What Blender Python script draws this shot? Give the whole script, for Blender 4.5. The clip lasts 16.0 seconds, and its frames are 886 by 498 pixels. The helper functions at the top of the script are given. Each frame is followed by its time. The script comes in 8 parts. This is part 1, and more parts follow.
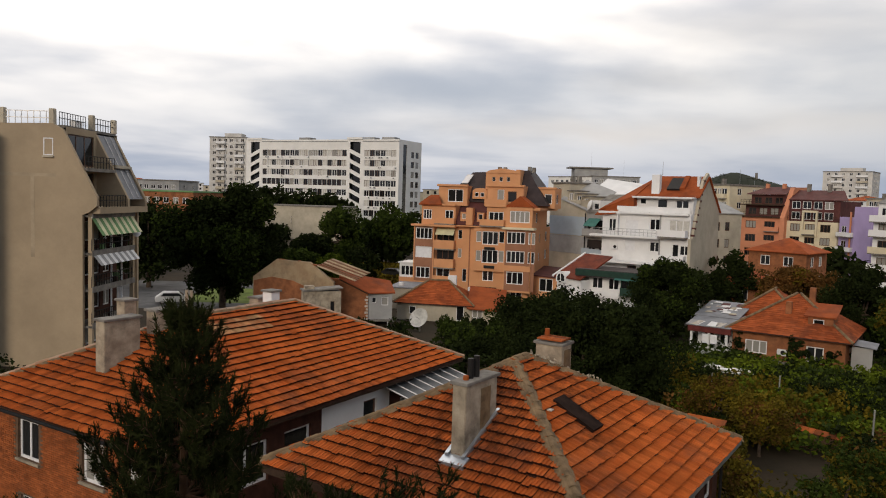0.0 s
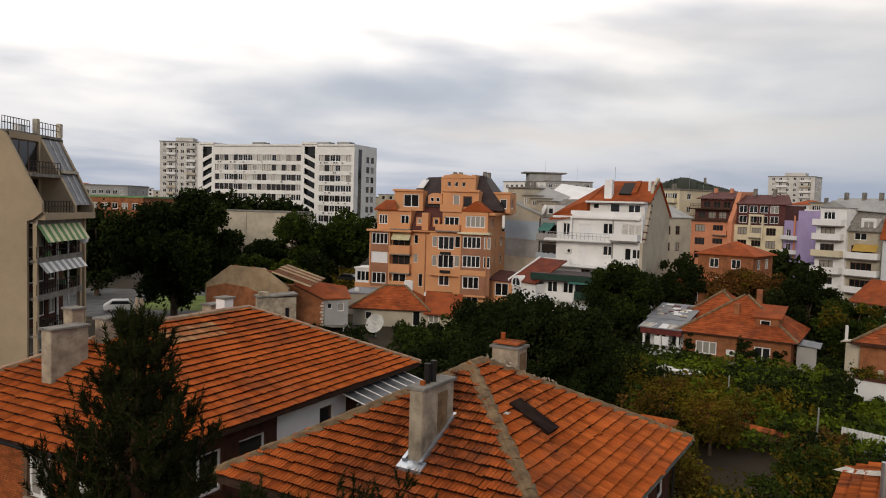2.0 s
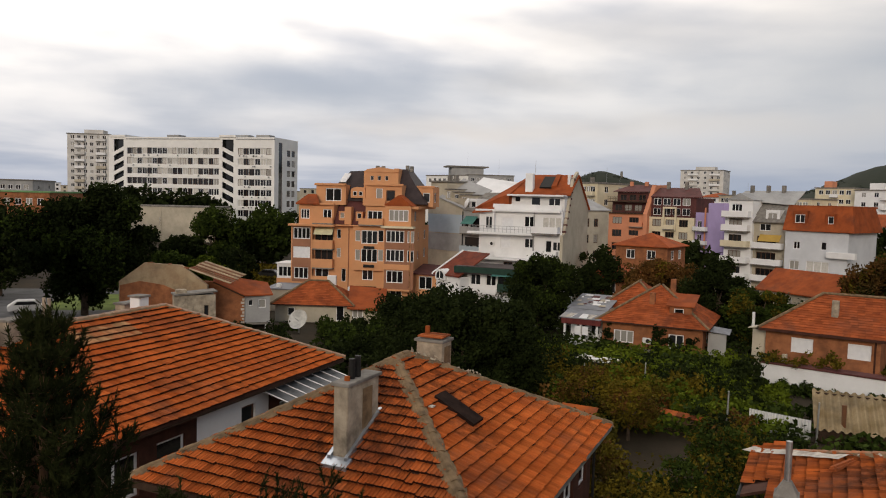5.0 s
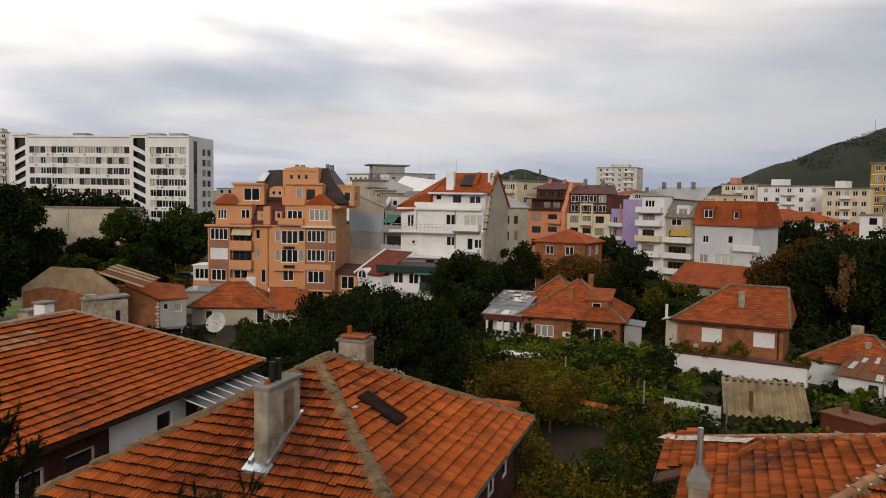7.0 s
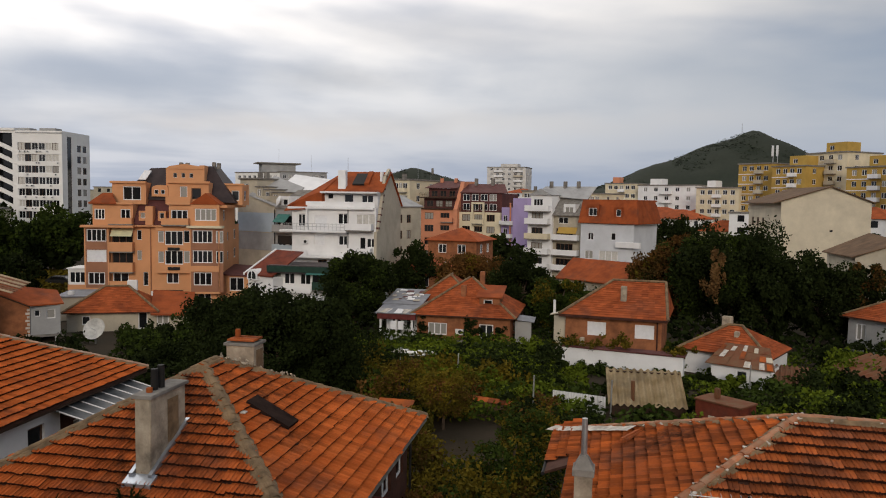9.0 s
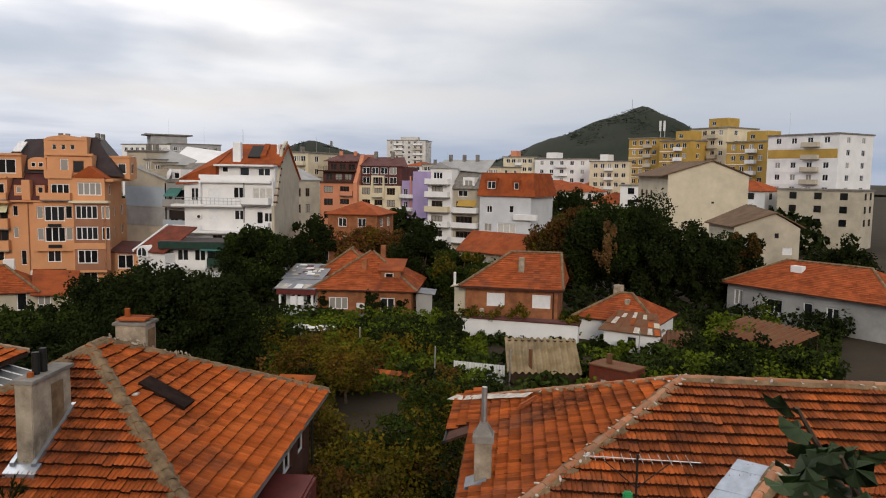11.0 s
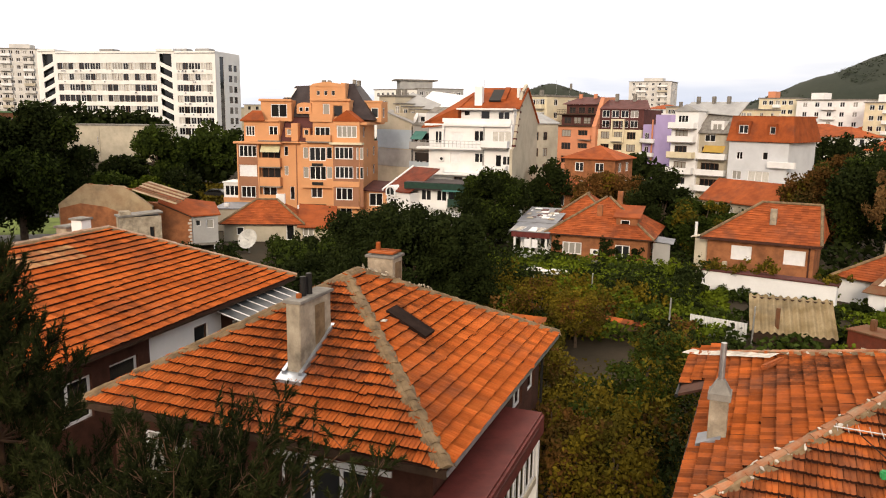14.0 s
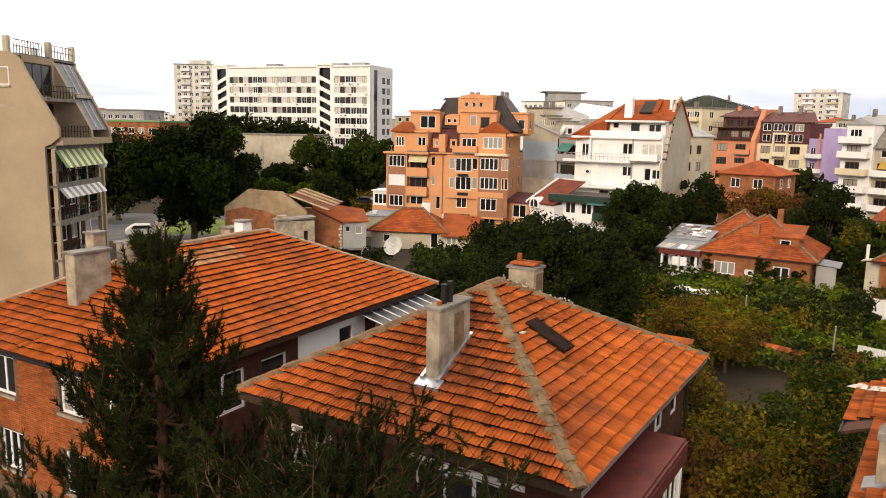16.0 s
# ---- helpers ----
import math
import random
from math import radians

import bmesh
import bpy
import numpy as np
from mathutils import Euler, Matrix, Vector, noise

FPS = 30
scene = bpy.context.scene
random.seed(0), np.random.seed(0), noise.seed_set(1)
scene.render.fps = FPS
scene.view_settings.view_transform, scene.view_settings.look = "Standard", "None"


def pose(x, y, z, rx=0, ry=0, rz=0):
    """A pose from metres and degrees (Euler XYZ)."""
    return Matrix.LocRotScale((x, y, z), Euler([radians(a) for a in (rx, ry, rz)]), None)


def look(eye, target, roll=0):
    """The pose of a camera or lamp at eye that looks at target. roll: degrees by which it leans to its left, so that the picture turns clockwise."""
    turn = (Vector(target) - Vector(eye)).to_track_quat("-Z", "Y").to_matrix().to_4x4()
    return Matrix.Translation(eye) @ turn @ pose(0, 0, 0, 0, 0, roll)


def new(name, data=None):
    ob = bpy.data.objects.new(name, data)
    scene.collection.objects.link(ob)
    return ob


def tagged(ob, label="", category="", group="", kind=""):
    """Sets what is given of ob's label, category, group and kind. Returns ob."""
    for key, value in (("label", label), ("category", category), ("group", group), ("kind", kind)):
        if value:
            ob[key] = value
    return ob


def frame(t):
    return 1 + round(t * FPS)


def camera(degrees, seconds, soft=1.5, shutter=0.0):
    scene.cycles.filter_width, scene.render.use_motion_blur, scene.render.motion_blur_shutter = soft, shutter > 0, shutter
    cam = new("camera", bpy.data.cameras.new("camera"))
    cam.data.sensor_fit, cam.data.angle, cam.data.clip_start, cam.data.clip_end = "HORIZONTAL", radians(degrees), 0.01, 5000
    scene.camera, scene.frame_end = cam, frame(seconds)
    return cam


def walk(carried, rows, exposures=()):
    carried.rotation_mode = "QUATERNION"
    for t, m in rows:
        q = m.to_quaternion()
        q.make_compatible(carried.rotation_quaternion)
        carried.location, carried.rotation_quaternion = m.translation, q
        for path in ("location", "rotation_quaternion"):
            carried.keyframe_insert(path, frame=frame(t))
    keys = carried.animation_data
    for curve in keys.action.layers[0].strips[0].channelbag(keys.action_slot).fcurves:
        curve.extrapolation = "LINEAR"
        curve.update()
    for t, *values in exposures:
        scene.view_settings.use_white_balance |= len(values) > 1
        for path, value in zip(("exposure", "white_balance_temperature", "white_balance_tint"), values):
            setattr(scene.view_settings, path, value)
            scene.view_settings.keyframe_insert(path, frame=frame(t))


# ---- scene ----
cam = camera(61.54, 16.0, soft=1.05)
EYE = 14.0
# seconds, x, y, z from the first eye, yaw, pitch, roll
ROWS = [
    (0.0, -0.0, 0.0, -0.0, -0.0, -4.0, -1.8),
    (0.5, 0, 0, 0, -0.72, -4.22, -1.9),
    (1.0, -0.013, -0.021, -0.009, -1.74, -4.06, -1.76),
    (1.5, -0.01, -0.052, 0.015, -2.52, -3.84, -1.82),
    (2.0, -0.004, -0.044, 0.01, -3.41, -3.52, -1.68),
    (2.5, -0.008, -0.032, 0.003, -4.21, -3.56, -1.54),
    (3.0, -0.005, -0.024, 0.014, -5.34, -3.61, -1.55),
    (3.5, -0.002, -0.043, 0.013, -6.28, -3.72, -1.48),
    (6.0, 0.019, 0.006, 0.011, -11.65, -3.79, -1.36),
    (6.5, 0.035, -0.003, 0.015, -13.1, -3.77, -1.17),
    (7.0, 0.049, 0.015, 0.014, -15.33, -3.83, -0.95),
    (7.5, 0.06, 0.049, 0.025, -17.26, -3.82, -1.27),
    (8.0, 0.053, -0.052, 0.04, -18.88, -3.74, -1.25),
    (8.5, 0.105, -0.04, 0.033, -21.07, -3.89, -1.1),
    (9.0, 0.111, -0.038, 0.04, -23.53, -3.79, -0.88),
    (9.5, 0.121, -0.016, 0.038, -25.54, -3.91, -0.66),
    (9.7, 0.108, -0.017, 0.035, -26.37, -3.7, -0.75),
    (10.9, 0.14, -0.03, 0.03, -31.2, -5.5, -0.8),
    (11.8, 0.145, -0.028, -0.003, -27.95, -7.73, -0.96),
    (12.0, 0.115, -0.028, -0.011, -26.2, -8.19, -0.68),
    (12.5, 0.109, -0.069, 0.005, -22.27, -9.33, -0.48),
    (13.0, 0.07, -0.081, 0.003, -19.6, -9.92, -0.84),
    (13.5, 0.052, -0.095, 0.019, -16.37, -10.19, -0.74),
    (14.0, 0.048, -0.1, 0.013, -13.17, -10.23, -0.75),
    (14.5, 0.042, -0.078, -0.018, -9.8, -10.15, -0.06),
    (15.0, 0.043, -0.003, 0.01, -6.77, -10.29, -0.74),
    (15.5, 0.057, -0.024, -0.027, -3.93, -9.74, -0.75),
    (16.0, 0.06, 0.013, -0.034, -2.08, -9.51, -1.08),
]
EXPOSURES = [(0.0, -0.32, 7200, 13), (3.5, -0.32, 7200, 13), (6.0, -0.32, 7300, 14), (9.7, -0.40, 6950, 13), (11.8, 0.18, 7150, 13), (12.5, 0.46, 7800, 15), (13.5, 0.64, 8050, 15), (16.0, 0.66, 8050, 14)]
walk(cam, [(t, pose(x, y, EYE + z, 90 + pitch, roll, yaw)) for t, x, y, z, yaw, pitch, roll in ROWS], EXPOSURES)

# ---- world and sun ----
SUN_AZ, SUN_EL = 204.0, 20.0          # degrees clockwise from +y, and above the horizon
world = bpy.data.worlds.new("world")
scene.world = world
world.use_nodes = True


def build_sky():
    nt = world.node_tree
    nt.nodes.clear()
    N = lambda kind: nt.nodes.new(kind)
    L = nt.links.new
    out, bg, sky = N("ShaderNodeOutputWorld"), N("ShaderNodeBackground"), N("ShaderNodeTexSky")
    sky.sky_type, sky.sun_disc = "NISHITA", False
    sky.sun_elevation, sky.sun_rotation = radians(SUN_EL), radians(SUN_AZ)
    sky.air_density, sky.dust_density = 1.5, 3.0
    tc, sep = N("ShaderNodeTexCoord"), N("ShaderNodeSeparateXYZ")
    L(tc.outputs["Generated"], sep.inputs[0])

    def m(op, a, b=None, c=None, clamp=False):
        n = N("ShaderNodeMath")
        n.operation, n.use_clamp = op, clamp
        for i, v in enumerate((a, b, c)):
            if v is None:
                continue
            if isinstance(v, (int, float)):
                n.inputs[i].default_value = v
            else:
                L(v, n.inputs[i])
        return n.outputs[0]

    def ramp(v, lo, hi):
        n = N("ShaderNodeMapRange")
        n.interpolation_type = "SMOOTHSTEP"
        n.inputs[1].default_value, n.inputs[2].default_value = lo, hi
        L(v, n.inputs[0])
        return n.outputs[0]

    def mix(f, a, b):
        n = N("ShaderNodeMix")
        n.data_type = "RGBA"
        if isinstance(f, (int, float)):
            n.inputs[0].default_value = f
        else:
            L(f, n.inputs[0])
        for i, v in ((6, a), (7, b)):
            if isinstance(v, tuple):
                n.inputs[i].default_value = (*v, 1)
            else:
                L(v, n.inputs[i])
        return n.outputs[2]

    # cloud deck: a flat layer seen in perspective
    zc = m("ADD", m("MAXIMUM", sep.outputs[2], 0.0), 0.10)
    comb = N("ShaderNodeCombineXYZ")
    L(m("DIVIDE", sep.outputs[0], zc), comb.inputs[0])
    L(m("DIVIDE", sep.outputs[1], zc), comb.inputs[1])
    n1, n2 = N("ShaderNodeTexNoise"), N("ShaderNodeTexNoise")
    for n, s, d in ((n1, 0.34, 4), (n2, 1.2, 5)):
        L(comb.outputs[0], n.inputs["Vector"])
        n.inputs["Scale"].default_value, n.inputs["Detail"].default_value, n.inputs["Roughness"].default_value = s, d, 0.52
    n1.inputs["Distortion"].default_value = 0.4
    dens = ramp(m("ADD", m("MULTIPLY", n1.outputs[0], 0.8), m("MULTIPLY", n2.outputs[0], 0.2)), 0.40, 0.62)
    # a thinner, brighter part of the deck
    dot = N("ShaderNodeVectorMath")
    dot.operation = "DOT_PRODUCT"
    el, az = radians(38), radians(-16)
    dot.inputs[1].default_value = (math.sin(az) * math.cos(el), math.cos(az) * math.cos(el), math.sin(el))
    L(tc.outputs["Generated"], dot.inputs[0])
    bright = ramp(dot.outputs["Value"], 0.35, 0.98)
    low = ramp(sep.outputs[2], 0.26, 0.02)
    thick = mix(bright, (0.28, 0.36, 0.51), (0.74, 0.80, 0.94))
    thin = mix(bright, (0.64, 0.66, 0.70), (1.98, 1.95, 1.91))
    deck = mix(dens, thin, thick)
    deck = mix(m("MULTIPLY", low, 0.74), deck, (0.38, 0.50, 0.71))
    # long cloud banks low over the town: bearing, height, half width, half height, weight, colour
    wob = N("ShaderNodeTexNoise")
    wob.inputs["Scale"].default_value, wob.inputs["Detail"].default_value = 7.0, 5
    L(tc.outputs["Generated"], wob.inputs["Vector"])
    shake = m("SUBTRACT", wob.outputs[0], 0.5)
    bear = m("ADD", m("ARCTAN2", sep.outputs[0], sep.outputs[1]), m("MULTIPLY", shake, 0.30))
    high = m("ADD", sep.outputs[2], m("MULTIPLY", shake, 0.055))
    for az_, el_, wa, we, amount, col in ((-1, 8.2, 13, 1.9, 0.75, (0.42, 0.51, 0.68)), (12, 5.4, 14, 0.8, 0.6, (0.80, 0.80, 0.84)), (41, 9.5, 15, 2.6, 0.6, (0.38, 0.46, 0.60)),
                                          (16, 9.0, 6, 1.1, 0.5, (0.47, 0.51, 0.60)), (24, 12.5, 12, 1.6, 0.45, (0.85, 0.85, 0.87)), (30, 6.0, 16, 0.9, 0.45, (0.66, 0.68, 0.74))):
        da = m("DIVIDE", m("SUBTRACT", bear, radians(az_)), radians(wa))
        de = m("DIVIDE", m("SUBTRACT", high, math.sin(radians(el_))), radians(we))
        fall = m("POWER", 2.718, m("MULTIPLY", m("ADD", m("MULTIPLY", da, da), m("MULTIPLY", de, de)), -1.0))
        deck = mix(m("MULTIPLY", fall, amount), deck, col)
    air = N("ShaderNodeMix")
    air.data_type, air.blend_type = "RGBA", "ADD"
    air.inputs[0].default_value = 0.02
    L(deck, air.inputs[6])
    L(sky.outputs[0], air.inputs[7])
    L(air.outputs[2], bg.inputs[0])
    bg.inputs[1].default_value = 1.0
    L(bg.outputs[0], out.inputs[0])


build_sky()
sun = new("sun", bpy.data.lights.new("sun", "SUN"))
sun.data.energy, sun.data.angle, sun.data.color = 1.4, radians(20), (1.0, 0.95, 0.88)
sun.matrix_world = look((0, 0, 60), (-math.sin(radians(SUN_AZ)) * 60, -math.cos(radians(SUN_AZ)) * 60, 60 - 60 * math.tan(radians(SUN_EL))))


# ---- materials ----
def mat(name, col, rough=0.8, var=0.25, scale=1.5, bump=0.25, bscale=None, metal=0.0, col2=None, each=0.0, stain=0.0, spec=0.2, isl=False, soot=()):
    """A surface with grain at two scales, stains and relief. each: change of brightness from piece to piece."""
    m = bpy.data.materials.new(name)
    m.use_nodes = True
    nt = m.node_tree
    L = nt.links.new
    b = nt.nodes["Principled BSDF"]
    b.inputs["Roughness"].default_value, b.inputs["Metallic"].default_value = rough, metal
    b.inputs["Specular IOR Level"].default_value = spec
    tc = nt.nodes.new("ShaderNodeTexCoord")
    geo = nt.nodes.new("ShaderNodeNewGeometry")

    def noise_tex(s, detail=5, r=0.6):
        n = nt.nodes.new("ShaderNodeTexNoise")
        n.inputs["Scale"].default_value, n.inputs["Detail"].default_value, n.inputs["Roughness"].default_value = s, detail, r
        L(geo.outputs["Position"], n.inputs["Vector"])
        return n.outputs[0]

    def mixc(f, a, c, kind="MIX"):
        n = nt.nodes.new("ShaderNodeMix")
        n.data_type, n.blend_type = "RGBA", kind
        if isinstance(f, float):
            n.inputs[0].default_value = f
        else:
            L(f, n.inputs[0])
        for i, v in ((6, a), (7, c)):
            if isinstance(v, tuple):
                n.inputs[i].default_value = (*v[:3], 1)
            else:
                L(v, n.inputs[i])
        return n.outputs[2]

    def rng(v, lo, hi, a=0.0, c=1.0):
        n = nt.nodes.new("ShaderNodeMapRange")
        for i, x in enumerate((lo, hi, a, c)):
            n.inputs[i + 1].default_value = x
        L(v, n.inputs[0])
        return n.outputs[0]

    c2 = col2 or tuple(c * (1 - 2.0 * var) for c in col)
    c = mixc(rng(noise_tex(scale), 0.35, 0.68), tuple(col), tuple(max(0.0, x) for x in c2))
    fine = noise_tex(scale * 14, 3)
    c = mixc(rng(fine, 0.3, 0.75, 0, var * 0.9), c, tuple(x * 0.45 for x in col))
    if stain:
        c = mixc(rng(noise_tex(scale * 0.37, 6, 0.7), 0.50, 0.72, 0, stain), c, (0.05, 0.045, 0.04))
    for x, y, z, r, k in soot:       # soot and moss run from a chimney's foot
        dv = nt.nodes.new("ShaderNodeVectorMath")
        dv.operation = "DISTANCE"
        dv.inputs[1].default_value = (x, y, z)
        L(geo.outputs["Position"], dv.inputs[0])
        mm = nt.nodes.new("ShaderNodeMath")
        mm.operation = "MULTIPLY"
        L(rng(dv.outputs["Value"], r * 0.25, r, k, 0.0), mm.inputs[0])
        L(rng(noise_tex(2.6, 6, 0.7), 0.40, 0.62), mm.inputs[1])
        c = mixc(mm.outputs[0], c, (0.035, 0.018, 0.012))
    if each:
        oi = nt.nodes.new("ShaderNodeObjectInfo")
        src = geo.outputs["Random Per Island"] if isl else oi.outputs["Random"]
        hv = nt.nodes.new("ShaderNodeHueSaturation")
        L(rng(src, 0, 1, 1 - each, 1 + each * 0.8), hv.inputs["Value"])
        L(c, hv.inputs["Color"])
        c = hv.outputs[0]
    L(c, b.inputs["Base Color"])
    if bump:
        bn = nt.nodes.new("ShaderNodeBump")
        bn.inputs["Strength"].default_value, bn.inputs["Distance"].default_value = bump, 0.02
        L(noise_tex(bscale or scale * 9, 4), bn.inputs["Height"])
        L(bn.outputs[0], b.inputs["Normal"])
    return m


def leaf_mat(name, col, col2, rough=0.9):
    m = mat(name, col, rough, 0.3, 0.42, 0.0, col2=col2, each=0.24, isl=True, spec=0.03)
    return m


SOOT = ((1.0, 19.9, 7.4, 2.6, 0.9), (1.7, 21.7, 8.8, 2.0, 0.95), (4.2, 22.2, 8.5, 2.2, 0.7), (4.4, 20.0, 7.9, 1.5, 0.6))
SOOT_OLD = ((14.2, 16.0, 7.5, 2.0, 0.75), (15.2, 17.0, 7.9, 1.6, 0.6), (13.2, 11.0, 7.3, 1.8, 0.45))
TILE = mat("roof_tile_clay", (0.50, 0.128, 0.033), 0.85, 0.25, 1.1, 0.3, 30, col2=(0.37, 0.080, 0.019), each=0.26, stain=0.6, spec=0.06, soot=SOOT)
TILE_J = mat("roof_tile_clay_joined", (0.50, 0.128, 0.033), 0.85, 0.25, 1.1, 0.3, 30, col2=(0.37, 0.080, 0.019), each=0.26, stain=0.6, isl=True, spec=0.06, soot=SOOT)
TILE_OLD = mat("roof_tile_old", (0.44, 0.108, 0.026), 0.85, 0.25, 1.0, 0.3, 30, col2=(0.20, 0.060, 0.026), each=0.38, stain=0.7, spec=0.06, soot=SOOT_OLD)
TILE_OLD_J = mat("roof_tile_old_joined", (0.44, 0.108, 0.026), 0.85, 0.25, 1.0, 0.3, 30, col2=(0.20, 0.060, 0.026), each=0.38, stain=0.7, isl=True, spec=0.06, soot=SOOT_OLD)
ROOF_FAR = mat("roof_far_clay", (0.40, 0.096, 0.030), 0.85, 0.25, 0.7, 0.3, 8, col2=(0.24, 0.056, 0.020), stain=0.5, each=0.26, isl=True, spec=0.08)
# near-black: shade of the gap under each course put into the colour, with dirt
TILE_EDGE = mat("shaded_dirty_tile_edge", (0.050, 0.018, 0.010), 0.95, 0.3, 4, 0.2)
MORTAR_W = mat("white_mortar", (0.66, 0.60, 0.52), 0.95, 0.25, 3, 0.5, 18, stain=0.35)
# boarding brown; on the left block it stands in for balcony shade
BROWN_WALL = mat("brown_boarding_and_balcony_shade", (0.085, 0.032, 0.02), 0.8, 0.25, 2, 0.3)
DECK = mat("roof_deck", (0.10, 0.045, 0.03), 0.9)
MORTAR = mat("ridge_mortar", (0.27, 0.18, 0.10), 0.95, 0.3, 2.5, 0.6, 18, stain=0.5)
RIDGE_CLAY = mat("ridge_tile_clay", (0.40, 0.135, 0.055), 0.9, 0.25, 3, 0.4, 20, col2=(0.36, 0.23, 0.15), each=0.25, stain=0.4)
RIDGE = mat("ridge_tile", (0.36, 0.19, 0.11), 0.9, 0.25, 3, 0.4, 20, col2=(0.40, 0.32, 0.25), each=0.2)
CEMENT = mat("cement_render", (0.47, 0.40, 0.30), 0.92, 0.25, 2.2, 0.5, 14, col2=(0.25, 0.205, 0.15), stain=0.75)
CONCRETE = mat("concrete", (0.27, 0.25, 0.22), 0.9, 0.25, 1.8, 0.4, 14, stain=0.45)
ZINC = mat("zinc_sheet", (0.55, 0.60, 0.66), 0.35, 0.12, 3, 0.1, 10, metal=0.8)
DULL_SHEET = mat("dull_grey_sheet", (0.26, 0.27, 0.29), 0.6, 0.15, 1.2, 0.1, 8, stain=0.25)
STEEL = mat("galvanised_steel", (0.50, 0.50, 0.50), 0.4, 0.15, 5, 0.1, metal=0.8)
DARK_METAL = mat("dark_metal", (0.018, 0.017, 0.016), 0.6, 0.2, 6, 0.1)
TILE_PALE = mat("roof_tile_lichen", (0.40, 0.24, 0.12), 0.9, 0.2, 1.5, 0.3, 30, col2=(0.42, 0.12, 0.04), each=0.3)
RUST = mat("rusty_sheet", (0.17, 0.055, 0.024), 0.85, 0.3, 1.6, 0.3, col2=(0.16, 0.095, 0.05), stain=0.3)
BRICK_WALL = mat("brick_wall_far", (0.40, 0.155, 0.07), 0.9, 0.25, 1.2, 0.5, 20, stain=0.3)
BRICK_BED = mat("brick_mortar", (0.20, 0.12, 0.075), 0.95, 0.25, 2.5, 0.5, 18, stain=0.3)
BRICK = mat("brick_clay", (0.40, 0.112, 0.034), 0.9, 0.2, 2.0, 0.4, 30, each=0.25, stain=0.25)
BRICK_J = mat("brick_clay_joined", (0.40, 0.112, 0.034), 0.9, 0.2, 2.0, 0.4, 30, each=0.25, stain=0.25, isl=True)
PALE_CREAM = mat("pale_cream_render", (0.68, 0.60, 0.45), 0.92, 0.10, 0.35, 0.3, 12, stain=0.15)
CREAM = mat("cream_render", (0.43, 0.335, 0.225), 0.92, 0.10, 0.35, 0.3, 12, stain=0.18)
CREAM_PALE = mat("cream_render_repair", (0.47, 0.375, 0.26), 0.92, 0.15, 0.5, 0.3, 12, stain=0.2)
BLUE_GREY = mat("blue_grey_render", (0.42, 0.50, 0.56), 0.92, 0.08, 0.4, 0.2, 12, stain=0.12)
BEIGE = mat("beige_render", (0.55, 0.49, 0.38), 0.92, 0.12, 0.4, 0.3, 12, stain=0.25)
ORANGE = mat("orange_render", (0.68, 0.33, 0.16), 0.9, 0.06, 0.5, 0.2, 12, stain=0.08)
GREY_W = mat("grey_white_render", (0.62, 0.64, 0.66), 0.92, 0.06, 0.4, 0.2, 12, stain=0.12)
VALLEY = mat("blue_grey_sheet", (0.46, 0.52, 0.60), 0.55, 0.15, 3, 0.1, 8, metal=0.15)
ORANGE_DK = mat("brown_render", (0.36, 0.17, 0.10), 0.9, 0.1, 0.5, 0.2, 12, stain=0.1)
WHITE = mat("white_render", (0.82, 0.82, 0.81), 0.9, 0.05, 0.5, 0.2, 12, stain=0.12)
WHITE_TILE = mat("white_cladding", (0.84, 0.83, 0.79), 0.7, 0.05, 0.3, 0.1, 8, stain=0.06)
PANEL = mat("panel_concrete_pale", (0.66, 0.64, 0.60), 0.92, 0.1, 0.3, 0.2, 10, stain=0.25)
GREY_R = mat("grey_render", (0.40, 0.40, 0.39), 0.92, 0.12, 0.4, 0.3, 12, stain=0.3)
YELLOW = mat("ochre_render", (0.53, 0.34, 0.085), 0.92, 0.12, 0.35, 0.3, 10, stain=0.15)
PALE_Y = mat("pale_yellow_render", (0.74, 0.65, 0.46), 0.92, 0.1, 0.4, 0.2, 12, stain=0.15)
SALMON = mat("salmon_render", (0.66, 0.27, 0.15), 0.92, 0.08, 0.4, 0.2, 12, stain=0.1)
PURPLE = mat("lilac_render", (0.46, 0.36, 0.60), 0.92, 0.06, 0.4, 0.2, 12, stain=0.08)
DARK_ROOF = mat("dark_roof_sheet", (0.055, 0.04, 0.04), 0.6, 0.2, 1.0, 0.2, 12)
BROWN_ROOF = mat("brown_roof_tile", (0.13, 0.045, 0.04), 0.7, 0.2, 1.0, 0.2, 12)
OLIVE_ROOF = mat("weathered_brown_roof", (0.17, 0.105, 0.060), 0.9, 0.25, 0.8, 0.3, 10, col2=(0.10, 0.060, 0.035), stain=0.4)
HATCH = mat("rusted_dark_sheet", (0.030, 0.017, 0.013), 0.9, 0.3, 2.5, 0.3, spec=0.05)
CANOPY = mat("dusty_wired_glass", (0.13, 0.14, 0.145), 0.35, 0.25, 1.5, 0.0, stain=0.3)
MAROON = mat("maroon_wood", (0.16, 0.035, 0.03), 0.6, 0.2, 2.0, 0.2)
WOOD_DK = mat("dark_wood", (0.07, 0.04, 0.025), 0.75, 0.25, 2.5, 0.3)
FRAME = mat("white_window_frame", (0.80, 0.80, 0.80), 0.45, 0.04, 3, 0.0)
FRAME_BR = mat("brown_window_frame", (0.12, 0.06, 0.035), 0.5, 0.1, 3, 0.0)
PINE_BARK = mat("pine_bark", (0.13, 0.07, 0.04), 0.95, 0.3, 4, 0.8, 16)
BARK = mat("bark", (0.12, 0.085, 0.06), 0.95, 0.3, 3, 0.8, 14)
